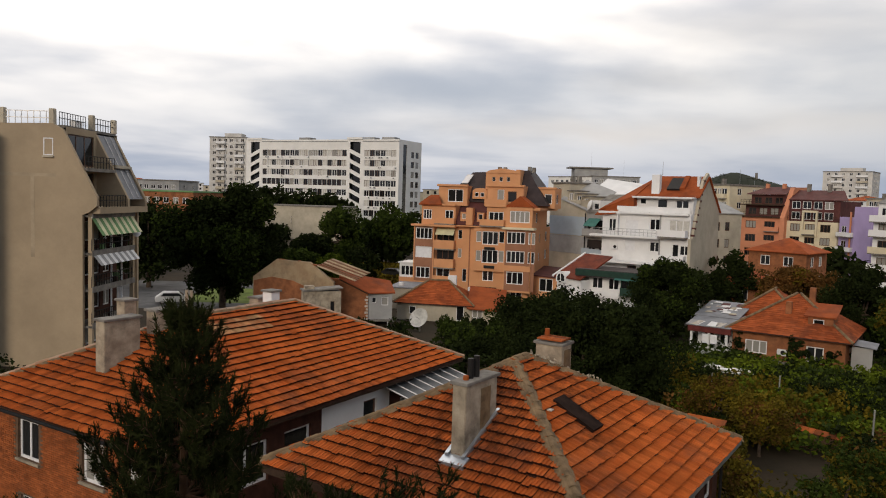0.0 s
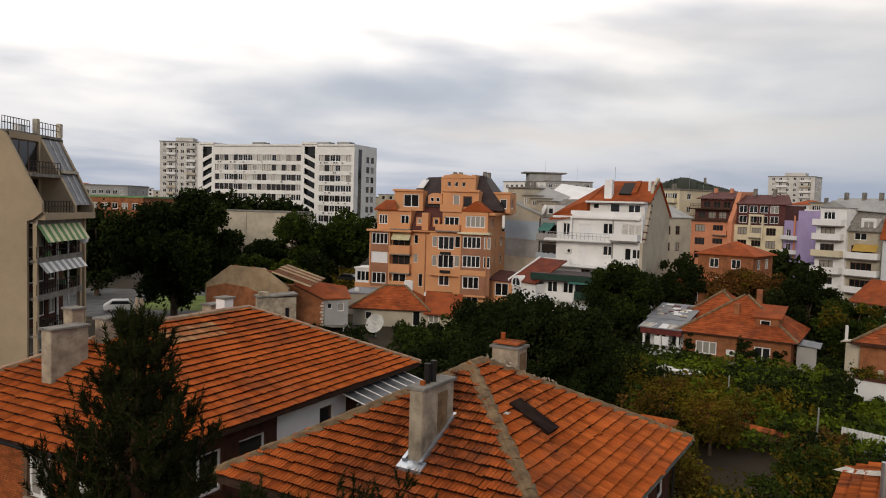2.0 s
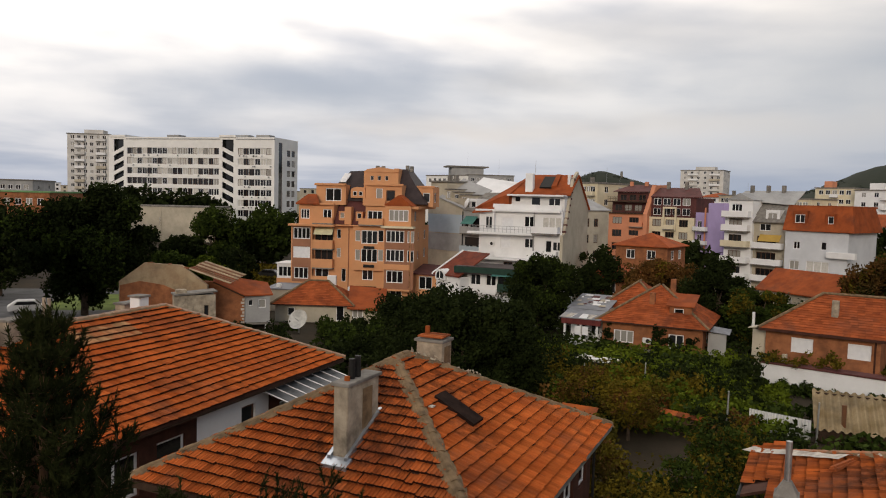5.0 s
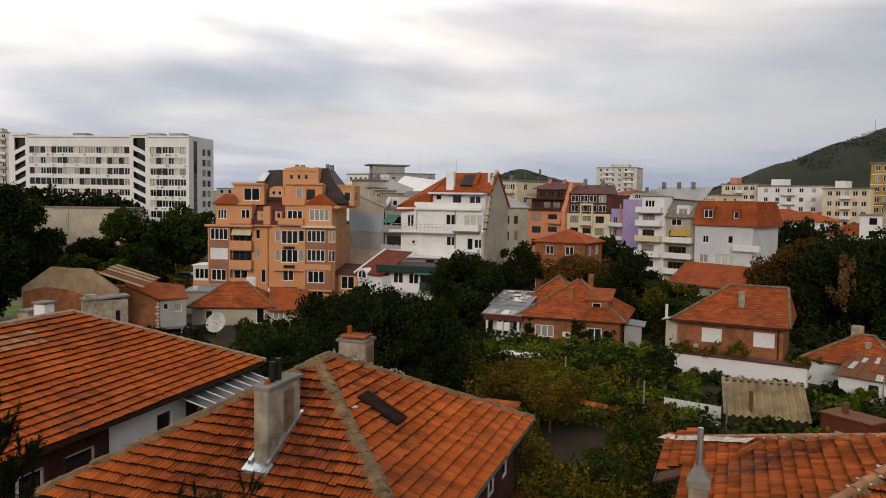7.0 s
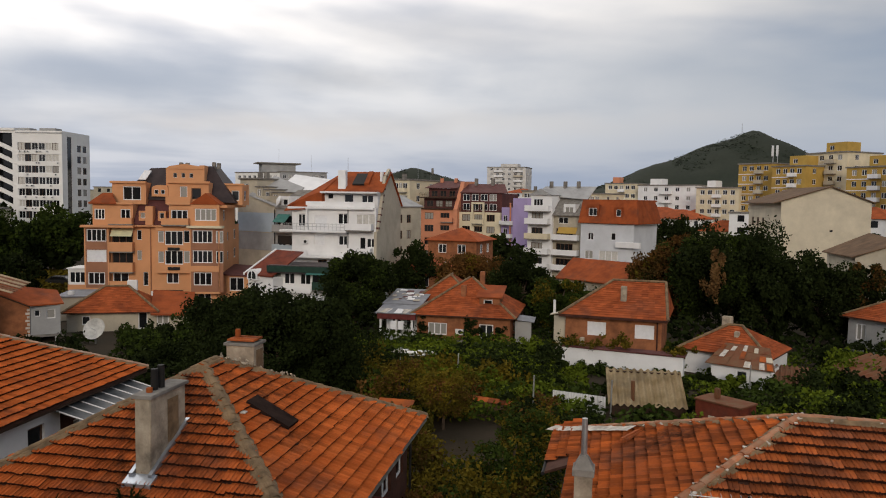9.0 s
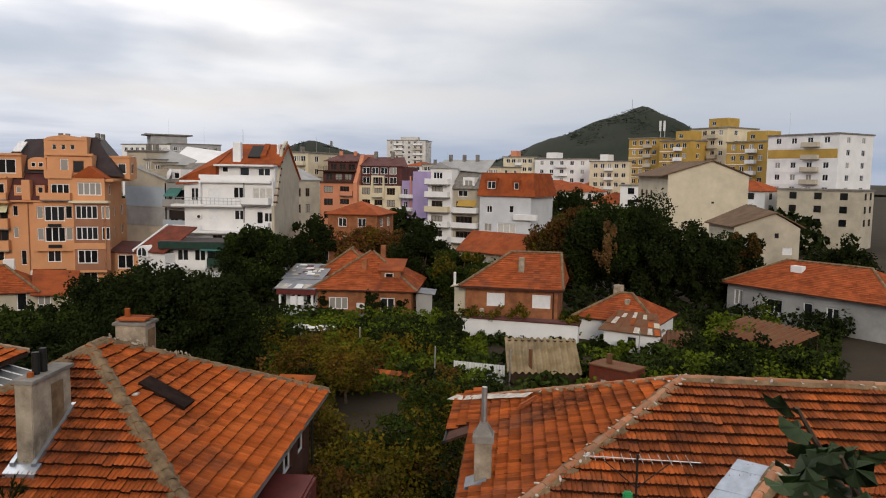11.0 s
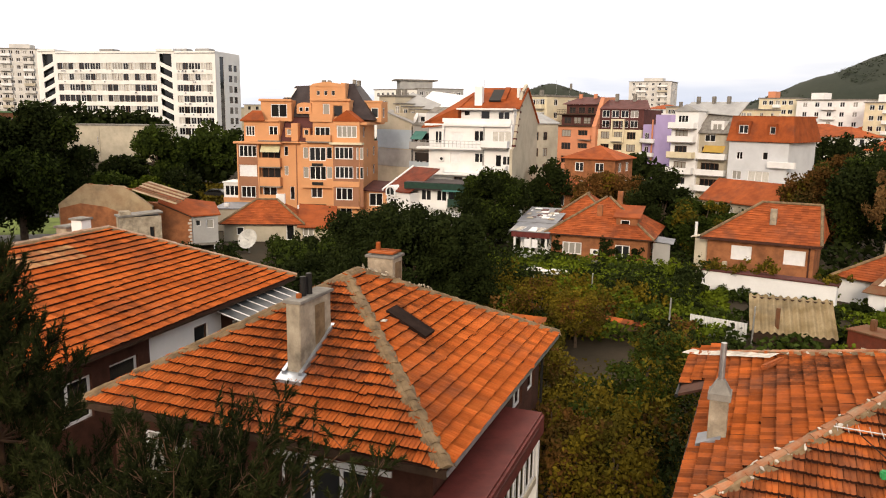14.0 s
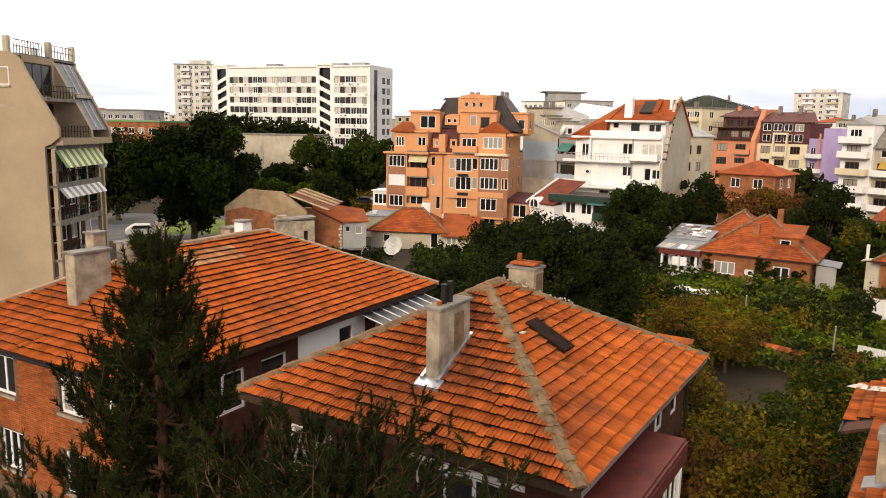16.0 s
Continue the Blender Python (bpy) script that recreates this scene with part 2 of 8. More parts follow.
GRASS = mat("garden_soil_and_grass", (0.030, 0.024, 0.013), 0.95, 0.3, 0.25, 0.8, 3, col2=(0.050, 0.034, 0.020))
ASPHALT = mat("asphalt", (0.14, 0.14, 0.14), 0.95, 0.2, 0.6, 0.4, 10)
FOREST = mat("hill_forest", (0.024, 0.032, 0.022), 0.95, 0.35, 0.02, 1.0, 0.12, col2=(0.034, 0.040, 0.028))
AWN_G = mat("green_awning", (0.16, 0.30, 0.13), 0.8, 0.1, 2, 0.1)
AWN_Y = mat("cream_awning", (0.72, 0.70, 0.45), 0.8, 0.1, 2, 0.1)
CLOTH = mat("white_cloth", (0.80, 0.80, 0.80), 0.9, 0.05, 3, 0.2)
PLASTIC_W = mat("white_plastic", (0.75, 0.75, 0.74), 0.5, 0.06, 3, 0.05)
PLASTIC_G = mat("green_plastic", (0.02, 0.30, 0.10), 0.5, 0.06, 3, 0.05)
SHUTTER = mat("roller_shutter", (0.78, 0.79, 0.80), 0.5, 0.05, 3, 0.1)
CURTAIN = mat("curtain", (0.62, 0.60, 0.55), 0.9, 0.12, 3, 0.3)


def glass_mat(name, col):
    m = bpy.data.materials.new(name)
    m.use_nodes = True
    nt = m.node_tree
    b = nt.nodes["Principled BSDF"]
    b.inputs["Roughness"].default_value = 0.08
    b.inputs["Specular IOR Level"].default_value = 0.4
    oi = nt.nodes.new("ShaderNodeObjectInfo")
    cr = nt.nodes.new("ShaderNodeValToRGB")
    cr.color_ramp.interpolation = "CONSTANT"
    cr.color_ramp.elements[0].color = (*[c * 0.5 for c in col], 1)
    cr.color_ramp.elements[1].position, cr.color_ramp.elements[1].color = 0.45, (*col, 1)
    e = cr.color_ramp.elements.new(0.78)
    e.color = (0.30, 0.29, 0.26, 1)
    nt.links.new(oi.outputs["Random"], cr.inputs[0])
    nt.links.new(cr.outputs[0], b.inputs["Base Color"])
    return m


GLASS = glass_mat("window_glass", (0.020, 0.022, 0.024))
DARK_GLASS = mat("dark_glazing", (0.012, 0.014, 0.016), 0.12, 0.1, 3, 0.0, spec=0.35)
LEAF_DK = leaf_mat("leaf_dark", (0.023, 0.033, 0.009), (0.007, 0.011, 0.003))
LEAF_MID = leaf_mat("leaf_mid", (0.044, 0.066, 0.011), (0.015, 0.024, 0.006))
LEAF_VINE = leaf_mat("leaf_vine", (0.115, 0.150, 0.013), (0.034, 0.054, 0.008))
LEAF_AUT = leaf_mat("leaf_autumn", (0.14, 0.062, 0.018), (0.055, 0.040, 0.012))
LEAF_OLIVE = leaf_mat("leaf_olive", (0.145, 0.105, 0.012), (0.036, 0.034, 0.007))
NEEDLE = leaf_mat("pine_needle", (0.030, 0.036, 0.011), (0.010, 0.014, 0.005))


# ---- builders ----
def add_box(bm, x0, x1, y0, y1, z0, z1):
    v = [bm.verts.new(p) for p in ((x0, y0, z0), (x1, y0, z0), (x1, y1, z0), (x0, y1, z0), (x0, y0, z1), (x1, y0, z1), (x1, y1, z1), (x0, y1, z1))]
    for f in ((3, 2, 1, 0), (4, 5, 6, 7), (0, 1, 5, 4), (1, 2, 6, 5), (2, 3, 7, 6), (3, 0, 4, 7)):
        bm.faces.new([v[i] for i in f])


def boxes(*bs):
    bm = bmesh.new()
    for b in bs:
        add_box(bm, *b)
    return bm


def soft_box(x0, x1, y0, y1, z0, z1, r=0.02):
    bm = boxes((x0, x1, y0, y1, z0, z1))
    bmesh.ops.bevel(bm, geom=bm.edges[:], offset=r, segments=2, affect="EDGES")
    return bm


def add_poly(bm, pts):
    return bm.faces.new([bm.verts.new(p) for p in pts])


def add_prism(bm, pts, off):
    """A slab from the polygon pts to pts moved by off."""
    a = [bm.verts.new(p) for p in pts]
    b = [bm.verts.new(Vector(p) + Vector(off)) for p in pts]
    n = len(pts)
    bm.faces.new(a[::-1])
    bm.faces.new(b)
    for i in range(n):
        bm.faces.new((a[i], a[(i + 1) % n], b[(i + 1) % n], b[i]))


def prism(pts, off):
    bm = bmesh.new()
    add_prism(bm, pts, off)
    bmesh.ops.recalc_face_normals(bm, faces=bm.faces[:])
    return bm


def add_tube(bm, a, b, r0, r1=None, n=8):
    a, b = Vector(a), Vector(b)
    r1 = r0 if r1 is None else r1
    q = (b - a).to_track_quat("Z", "Y")
    ra, rb = [], []
    for i in range(n):
        d = q @ Vector((math.cos(2 * math.pi * i / n), math.sin(2 * math.pi * i / n), 0))
        ra.append(bm.verts.new(a + d * r0))
        rb.append(bm.verts.new(b + d * r1))
    for i in range(n):
        bm.faces.new((ra[i], ra[(i + 1) % n], rb[(i + 1) % n], rb[i]))
    bm.faces.new(ra[::-1])
    bm.faces.new(rb)


def tubes(*ts):
    bm = bmesh.new()
    for t in ts:
        add_tube(bm, *t)
    return bm


def mesh_of(name, bm, material):
    me = bpy.data.meshes.new(name)
    bm.to_mesh(me)
    bm.free()
    me.materials.append(material)
    return me


def part(name, bm, material, parent, label="", m=None):
    """One mesh object under a thing or a part; bm may be a bmesh or a mesh."""
    me = bm if isinstance(bm, bpy.types.Mesh) else mesh_of(name, bm, material)
    ob = new(name, me)
    ob.parent = parent
    if m is not None:
        ob.matrix_basis = m
    return tagged(ob, label)


def thing(name, m, label, category, group="", kind=""):
    ob = new(name)
    ob.matrix_basis = m
    return tagged(ob, label, category, group, kind)


def solo(name, bm, material, label, category, m=None, group="", kind=""):
    ob = new(name, mesh_of(name, bm, material))
    if m is not None:
        ob.matrix_basis = m
    return tagged(ob, label, category, group, kind)


def wall_sheet(bm, width, height, holes, depth=0.18, z0=0.0):
    """A wall in the plane y=0 that looks to -y, from x=0 to width, with openings (x0, x1, z0, z1) and their reveals."""
    xs = sorted({0.0, width, *(round(h[i], 3) for h in holes for i in (0, 1))})
    zs = sorted({z0, height, *(round(h[i], 3) for h in holes for i in (2, 3))})
    vs = {}

    def v(x, z):
        if (x, z) not in vs:
            vs[(x, z)] = bm.verts.new((x, 0, z))
        return vs[(x, z)]
    for i in range(len(xs) - 1):
        for j in range(len(zs) - 1):
            cx, cz = (xs[i] + xs[i + 1]) / 2, (zs[j] + zs[j + 1]) / 2
            if any(h[0] < cx < h[1] and h[2] < cz < h[3] for h in holes):
                continue
            bm.faces.new((v(xs[i], zs[j]), v(xs[i + 1], zs[j]), v(xs[i + 1], zs[j + 1]), v(xs[i], zs[j + 1])))
    back = {}

    def w(x, z):
        if (x, z) not in back:
            back[(x, z)] = bm.verts.new((x, depth, z))
        return back[(x, z)]
    for hole in holes:
        a, b, c, d = (round(k, 3) for k in hole)
        back.clear()
        for p, q in (((a, c), (a, d)), ((a, d), (b, d)), ((b, d), (b, c)), ((b, c), (a, c))):
            bm.faces.new((v(*p), v(*q), w(*q), w(*p)))


WINDOW_MESHES = {}


def window(parent, x, z, w, h, m=None, panes=2, frame_mat=None, fill=None, name="window"):
    """A window of its own (frame, pane) in a wall that looks to -y; x, z its lower left corner; m the wall's pose in parent."""
    frame_mat = frame_mat or FRAME
    fill = fill or GLASS
    key = (round(w, 2), round(h, 2), panes, frame_mat.name, fill.name)
    if key not in WINDOW_MESHES:
        bm = bmesh.new()
        f = min(0.105, w * 0.10)
        g = (w - f * (panes + 1)) / panes
        wall_sheet(bm, w, h, [(f + i * (g + f), f + i * (g + f) + g, f, h - f) for i in range(panes)], 0.05)
        pm = bmesh.new()
        add_box(pm, f, w - f, 0.025, 0.04, f, h - f)
        WINDOW_MESHES[key] = (mesh_of("window", bm, frame_mat), mesh_of("pane", pm, fill))
    fm, pm = WINDOW_MESHES[key]
    o = part(name, fm, None, parent, m=(m or Matrix()) @ Matrix.Translation((x, 0.10, z)))
    part("pane", pm, None, o)
    return o


def facade(parent, m, width, z0, z1, wins, material, name="wall", depth=0.2, label=""):
    """A wall with its windows: wins are (x, z, w, h, panes[, frame material[, fill]])."""
    bm = bmesh.new()
    wall_sheet(bm, width, z1, [(q[0], q[0] + q[2], q[1], q[1] + q[3]) for q in wins], depth, z0)
    part(name, bm, material, parent, label, m)
    for q in wins:
        window(parent, q[0], q[1], q[2], q[3], m, q[4], *q[5:])


def side(a, x, y):
    """The pose of a wall that begins at (x, y) and runs at the angle a."""
    return pose(x, y, 0, 0, 0, a)


def at(az, d, z=0.0):
    return Vector((d * math.sin(radians(az)), d * math.cos(radians(az)), z))


def base(azl, dl, azr, dr, z=0.0):
    """The pose of a building whose front runs between two bearings and distances, and its front's length."""
    a, b = at(azl, dl), at(azr, dr)
    d = b - a
    return pose(a.x, a.y, z, 0, 0, math.degrees(math.atan2(d.y, d.x))), d.length


# ---- ground ----
def build_ground():
    bm = bmesh.new()
    add_box(bm, -2500, 2500, -600, 4000, -1.0, 0.0)
    solo("ground", bm, GRASS, "dark garden soil with sparse grass", "ground", kind="structure")


build_ground()


# ---- tiled roofs ----
TW, TL = 0.235, 0.345      # cover width and course length of a clay tile


def tile_mesh_data():
    prof = [(0.0, 0.0), (0.020, 0.036), (0.048, 0.006), (0.096, 0.0), (0.117, 0.034), (0.140, 0.0), (0.190, 0.002), (0.228, 0.018)]
    vs, fs = [], []
    n = len(prof)
    for y, lift in ((0.0, 0.098), (TL + 0.03, 0.004)):
        vs += [(x, y, h + lift) for x, h in prof]
    vs += [(x, 0.008, h + 0.098 - 0.080) for x, h in prof]
    for i in range(n - 1):
        fs.append((i, i + 1, n + i + 1, n + i))
        fs.append((2 * n + i, 2 * n + i + 1, i + 1, i))
    return vs, fs


TILE_V, TILE_F = tile_mesh_data()


def tile_mesh(name, material):
    me = bpy.data.meshes.new(name)
    me.from_pydata(TILE_V, [], TILE_F)
    me.materials.append(material)
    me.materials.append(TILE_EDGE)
    # every second face is a front edge, painted with the course's shade
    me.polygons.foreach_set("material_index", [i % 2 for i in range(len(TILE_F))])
    return me


def inside(p, poly):
    x, y = p
    r = False
    for i in range(len(poly)):
        (x1, y1), (x2, y2) = poly[i], poly[i - 1]
        if (y1 > y) != (y2 > y) and x < (x2 - x1) * (y - y1) / (y2 - y1) + x1:
            r = not r
    return r


def tiled_face(parent, o, along, up, poly, material, joined, near=None, jitter=1.0, seed=1, hollow=None):
    """Rows of clay tiles on a roof face: o its eave corner, along the eave, up the slope, poly its outline in those two.
    Tiles within near (a0, a1, b0, b1) are parts of their own, at most 150; the rest is joined."""
    rnd = random.Random(seed)
    along, up = Vector(along).normalized(), Vector(up).normalized()
    nrm = along.cross(up)
    basis = Matrix((along, up, nrm)).transposed().to_4x4()
    V, F, single = [], [], []
    amin, amax = min(p[0] for p in poly), max(p[0] for p in poly)
    bmax = max(p[1] for p in poly)
    rows = int(bmax / TL) + 1
    base_v = np.array(TILE_V)
    me = tile_mesh("roof_tile", material)
    for j in range(rows):
        b = j * TL - 0.04
        shift = 0.015 * math.sin(j * 1.7 + seed)
        wob = 0.008 * math.sin(j * 0.9 + seed * 2)
        for i in range(int((amax - amin) / TW) + 1):
            a = amin + i * TW + shift
            if not inside((a + TW / 2, b + TL * 0.55), poly):
                continue
            if hollow and any(h[0] < a + TW / 2 < h[1] and h[2] < b + TL / 2 < h[3] for h in hollow):
                continue
            slip = -0.05 if rnd.random() < 0.015 else 0.0
            M = Matrix.Translation(Vector(o) + along * (a + rnd.gauss(0, 0.004) * jitter) + up * (b + slip + wob + rnd.gauss(0, 0.007) * jitter) + nrm * (0.012 + rnd.gauss(0, 0.004) * jitter + 0.012 * math.sin(a * 0.7 + j * 0.3)))
            M = M @ basis @ pose(0, 0, 0, rnd.gauss(0, 0.7) * jitter, rnd.gauss(0, 0.8) * jitter, rnd.gauss(0, 0.7) * jitter)
            if near and near[0] <= a <= near[1] and near[2] <= b <= near[3] and len(single) < 150:
                single.append(M)
                continue
            k = len(V) * len(TILE_V)
            R = np.array(M)
            V.append(base_v @ R[:3, :3].T + R[:3, 3])
            F += [tuple(q + k for q in f) for f in TILE_F]
    if V:
        mj = bpy.data.meshes.new("roof_tiles")
        mj.from_pydata(np.concatenate(V).tolist(), [], F)
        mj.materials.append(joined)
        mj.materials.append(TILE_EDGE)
        # front edges again take the painted course shade
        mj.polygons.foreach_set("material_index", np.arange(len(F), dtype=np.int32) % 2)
        ob = part("roof_tiles", mj, None, parent)
        tagged(ob, kind="stuff")
    for M in single:
        part("roof_tile", me, None, parent, m=M)


def ridge_caps(parent, a, b, material, r=0.13, step=0.36, seed=1, mortar=None, blobs=None):
    """Half-round caps laid end to end along a hip or ridge, on a bed of mortar."""
    rnd = random.Random(seed)
    a, b = Vector(a), Vector(b)
    d = b - a
    n = max(1, int(d.length / step))
    q = d.to_track_quat("Y", "Z").to_matrix().to_4x4()
    bm = bmesh.new()
    seg = 6
    rings = []
    for k, (y, rr) in enumerate(((0, r), (step * 1.05, r * 0.86))):
        rings.append([bm.verts.new((math.cos(math.pi * i / seg) * rr, y, math.sin(math.pi * i / seg) * rr * 0.8)) for i in range(seg + 1)])
    for i in range(seg):
        bm.faces.new((rings[0][i], rings[1][i], rings[1][i + 1], rings[0][i + 1]))
    bm.faces.new(rings[0])
    me = mesh_of("ridge_tile", bm, material)
    for i in range(n):
        part("ridge_tile", me, None, parent, m=Matrix.Translation(a + d * (i / n)) @ q @ pose(rnd.gauss(0, 0.01), 0, 0.01 + rnd.gauss(0, 0.006), rnd.gauss(0, 1.2), rnd.gauss(0, 3), rnd.gauss(0, 2)))
    if blobs:
        mb = bmesh.new()
        sv = d.cross(Vector((0, 0, 1))).normalized()
        for i in range(n + 1):
            for sgn in (-1, 1):
                if rnd.random() < 0.25:
                    continue
                c = a + d * ((i + rnd.uniform(-0.12, 0.12)) / n) + sv * sgn * r * rnd.uniform(0.75, 1.25) + Vector((0, 0, rnd.uniform(-0.01, 0.05)))
                bmesh.ops.create_icosphere(mb, subdivisions=1, radius=1.0, matrix=Matrix.Translation(c) @ pose(0, 0, 0, rnd.uniform(-25, 25), rnd.uniform(-25, 25), rnd.uniform(0, 180)) @ Matrix.Diagonal((rnd.uniform(0.03, 0.07), rnd.uniform(0.07, 0.14), rnd.uniform(0.02, 0.045), 1)))
        tagged(part("joint_mortar", mb, blobs, parent), kind="stuff")
    if mortar:
        mb = bmesh.new()
        pts = 40
        last = None
        for i in range(pts + 1):
            c = a + d * (i / pts)
            w = r * (1.35 + 0.35 * rnd.random())
            side_v = d.cross(Vector((0, 0, 1))).normalized()
            ring = [mb.verts.new(c + side_v * s * w + Vector((0, 0, h + rnd.gauss(0, 0.006)))) for s, h in ((-1.2, -0.05), (-0.75, 0.045), (0, 0.075), (0.75, 0.045), (1.2, -0.05))]
            if last:
                for k in range(4):
                    mb.faces.new((last[k], ring[k], ring[k + 1], last[k + 1]))
            last = ring
        part("ridge_mortar", mb, mortar, parent)


def hip_roof(house, Lx, Wy, ze, rise, mats, nears=(), caps=RIDGE, mortar=MORTAR, seed=1, hollow=None, skip=(), cap_r=0.13, blobs=None):
    """A hipped roof with eave corners (0,0) and (Lx,Wy), its boards and its tiles."""
    h = Wy / 2
    r0, r1 = (h, h, ze + rise), (Lx - h, h, ze + rise)
    if Lx <= Wy:
        r0 = r1 = (Lx / 2, h, ze + rise)
    c = [(0, 0, ze), (Lx, 0, ze), (Lx, Wy, ze), (0, Wy, ze)]
    bm = bmesh.new()
    for pts in ([c[0], c[1], r1, r0], [c[1], c[2], r1], [c[2], c[3], r0, r1], [c[3], c[0], r0]):
        q = []
        for p in pts:
            if p not in q:
                q.append(p)
        add_prism(bm, q, (0, 0, -0.10))
    part("roof_deck", bm, DECK, house)
    faces = (("front", c[0], (1, 0, 0), Vector((0, h, rise)), [(0, 0), (Lx, 0), (r1[0], 1), (r0[0], 1)]),
             ("end", c[1], (0, 1, 0), Vector((-(Lx - r1[0]), 0, rise)), [(0, 0), (Wy, 0), (h, 1)]),
             ("back", c[2], (-1, 0, 0), Vector((0, -h, rise)), [(0, 0), (Lx, 0), (Lx - r0[0], 1), (Lx - r1[0], 1)]),
             ("start", c[3], (0, -1, 0), Vector((r0[0], 0, rise)), [(0, 0), (Wy, 0), (h, 1)]))
    for k, (nm, o, al, up, poly) in enumerate(faces):
        if nm in skip:
            continue
        ln = up.length
        poly = [(p, q * ln) for p, q in poly]
        tiled_face(house, o, al, up, poly, mats[0], mats[1], dict(nears).get(nm), seed=seed + k, hollow=(hollow or {}).get(nm))
    for k, (a, b) in enumerate(((c[0], r0), (c[1], r1), (c[2], r1), (c[3], r0), (r0, r1))):
        if (Vector(a) - Vector(b)).length > 0.5:
            ridge_caps(house, Vector(a) + Vector((0, 0, 0.03)), Vector(b) + Vector((0, 0, 0.03)), caps, cap_r, seed=seed * 7 + k, mortar=mortar, blobs=blobs)
    return r0, r1


def gutter(parent, a, b, material=None):
    bm = tubes((a, b, 0.06, 0.06, 8))
    part("gutter", bm, material or DARK_METAL, parent)


def chimney(name, m, w, d, h, label, material=None, cap=True, cap_mat=None, pots=()):
    """A rendered chimney stack that goes down through its roof, with a slab on top."""
    ch = thing(name, m, label, "chimney")
    bm = soft_box(-w / 2, w / 2, -d / 2, d / 2, -0.8, h, 0.02)
    part("shaft", bm, material or CEMENT, ch)
    if cap:
        part("cap_slab", soft_box(-w / 2 - 0.07, w / 2 + 0.07, -d / 2 - 0.07, d / 2 + 0.07, h, h + 0.09, 0.015), cap_mat or CONCRETE, ch)
    for x, y, r, hh, mt in pots:
        bm = tubes(((x, y, h + 0.05), (x, y, h + hh), r, r * 0.92, 12))
        part("flue_pipe", bm, mt, ch)
    return ch


# ---- the hipped house in front ----
def build_house_front():
    Lx, Wy, ze, rise = 11.5, 10.7, 6.2, 2.9
    hs = thing("house", pose(3.76, 14.93, 0, 0, 0, 55.8), "two-storey house with hipped orange clay tile roof and maroon bay", "house")
    hip_roof(hs, Lx, Wy, ze, rise, (TILE, TILE_J), nears=(("start", (3.5, 11.0, 0.0, 1.6)), ("front", (0.0, 5.0, 0.0, 2.2))), caps=MORTAR, seed=3)
    i = 0.55
    zt = 6.05
    # upper storey boarded dark brown, ground storey white
    for m_, w_, up_, dn_ in ((side(0, i, i), Lx - 2 * i, [(6.9, 4.5, 1.2, 1.3, 2), (8.8, 4.5, 1.0, 1.3, 1)], [(1.0, 0.8, 1.5, 1.5, 2), (7.4, 0.8, 1.4, 1.5, 2)]),
                             (side(-90, i, Wy - i), Wy - 2 * i, [(5.4, 3.9, 2.6, 1.5, 3), (1.0, 3.9, 1.6, 1.5, 2)], [(6.4, 0.8, 1.4, 1.5, 2)]),
                             (side(180, Lx - i, Wy - i), Lx - 2 * i, [(4.0, 3.7, 1.5, 1.5, 2)], []),
                             (side(90, Lx - i, i), Wy - 2 * i, [(4.0, 3.7, 1.5, 1.5, 2)], [])):
        facade(hs, m_, w_, 3.2, zt, up_, BROWN_WALL, label="dark brown boarded upper wall")
        facade(hs, m_, w_, 0, 3.2, dn_, BEIGE)
    part("window_lintel", boxes((0.50, 0.546, 1.6, 4.9, 5.45, 5.6)), FRAME, hs)
    part("soffit", boxes((0.02, Lx - 0.02, 0.02, Wy - 0.02, ze - 0.20, ze - 0.12)), WOOD_DK, hs)
    part("fascia", boxes((-0.02, Lx + 0.02, -0.03, 0.0, ze - 0.16, ze - 0.02)), ZINC, hs, "thin zinc eave strip")
    part("fascia", boxes((-0.03, 0.0, 0.0, Wy, ze - 0.22, ze - 0.02)), WOOD_DK, hs)
    # glazed veranda with a maroon roof box
    bay = part("veranda_roof", soft_box(0.25, 6.4, -0.75, i - 0.01, 4.55, 5.25, 0.07), MAROON, hs, "maroon painted box roof of the veranda")
    part("ledge_strip", soft_box(0.9, 5.6, -0.78, -0.752, 4.95, 5.08, 0.01), BROWN_ROOF, bay)
    part("veranda_sill", boxes((0.45, 6.2, -0.6, i - 0.01, 3.0, 3.2)), BEIGE, hs)
    for k in range(5):
        window(hs, 0.5 + 1.13 * k, 3.2, 1.1, 1.35, pose(0, -0.65, 0), 2)
    part("veranda_end", boxes((0.32, 0.45, -0.58, i - 0.01, 3.2, 4.54)), BEIGE, hs)
    part("side_post", soft_box(6.5, 6.75, -0.55, i - 0.01, 0, 4.2, 0.03), WHITE, hs, "white rendered pier")
    part("downpipe", tubes(((Lx - 0.4, i - 0.08, 0.2), (Lx - 0.4, i - 0.08, 5.9), 0.05, 0.05, 8)), DARK_METAL, hs)
    part("roof_hatch", prism([(4.62, 2.45, ze + rise * 2.45 / 5.35 + 0.10), (5.32, 2.45, ze + rise * 2.45 / 5.35 + 0.10), (5.32, 3.70, ze + rise * 3.65 / 5.35 + 0.10), (4.62, 3.70, ze + rise * 3.65 / 5.35 + 0.10)], (0, -0.03, 0.09)), HATCH, hs, "dark sheet-metal roof hatch")
    part("broken_tile", soft_box(4.0, 4.18, 3.42, 3.58, ze + rise * 3.5 / 5.35 + 0.09, ze + rise * 3.5 / 5.35 + 0.13, 0.01), MORTAR_W, hs)
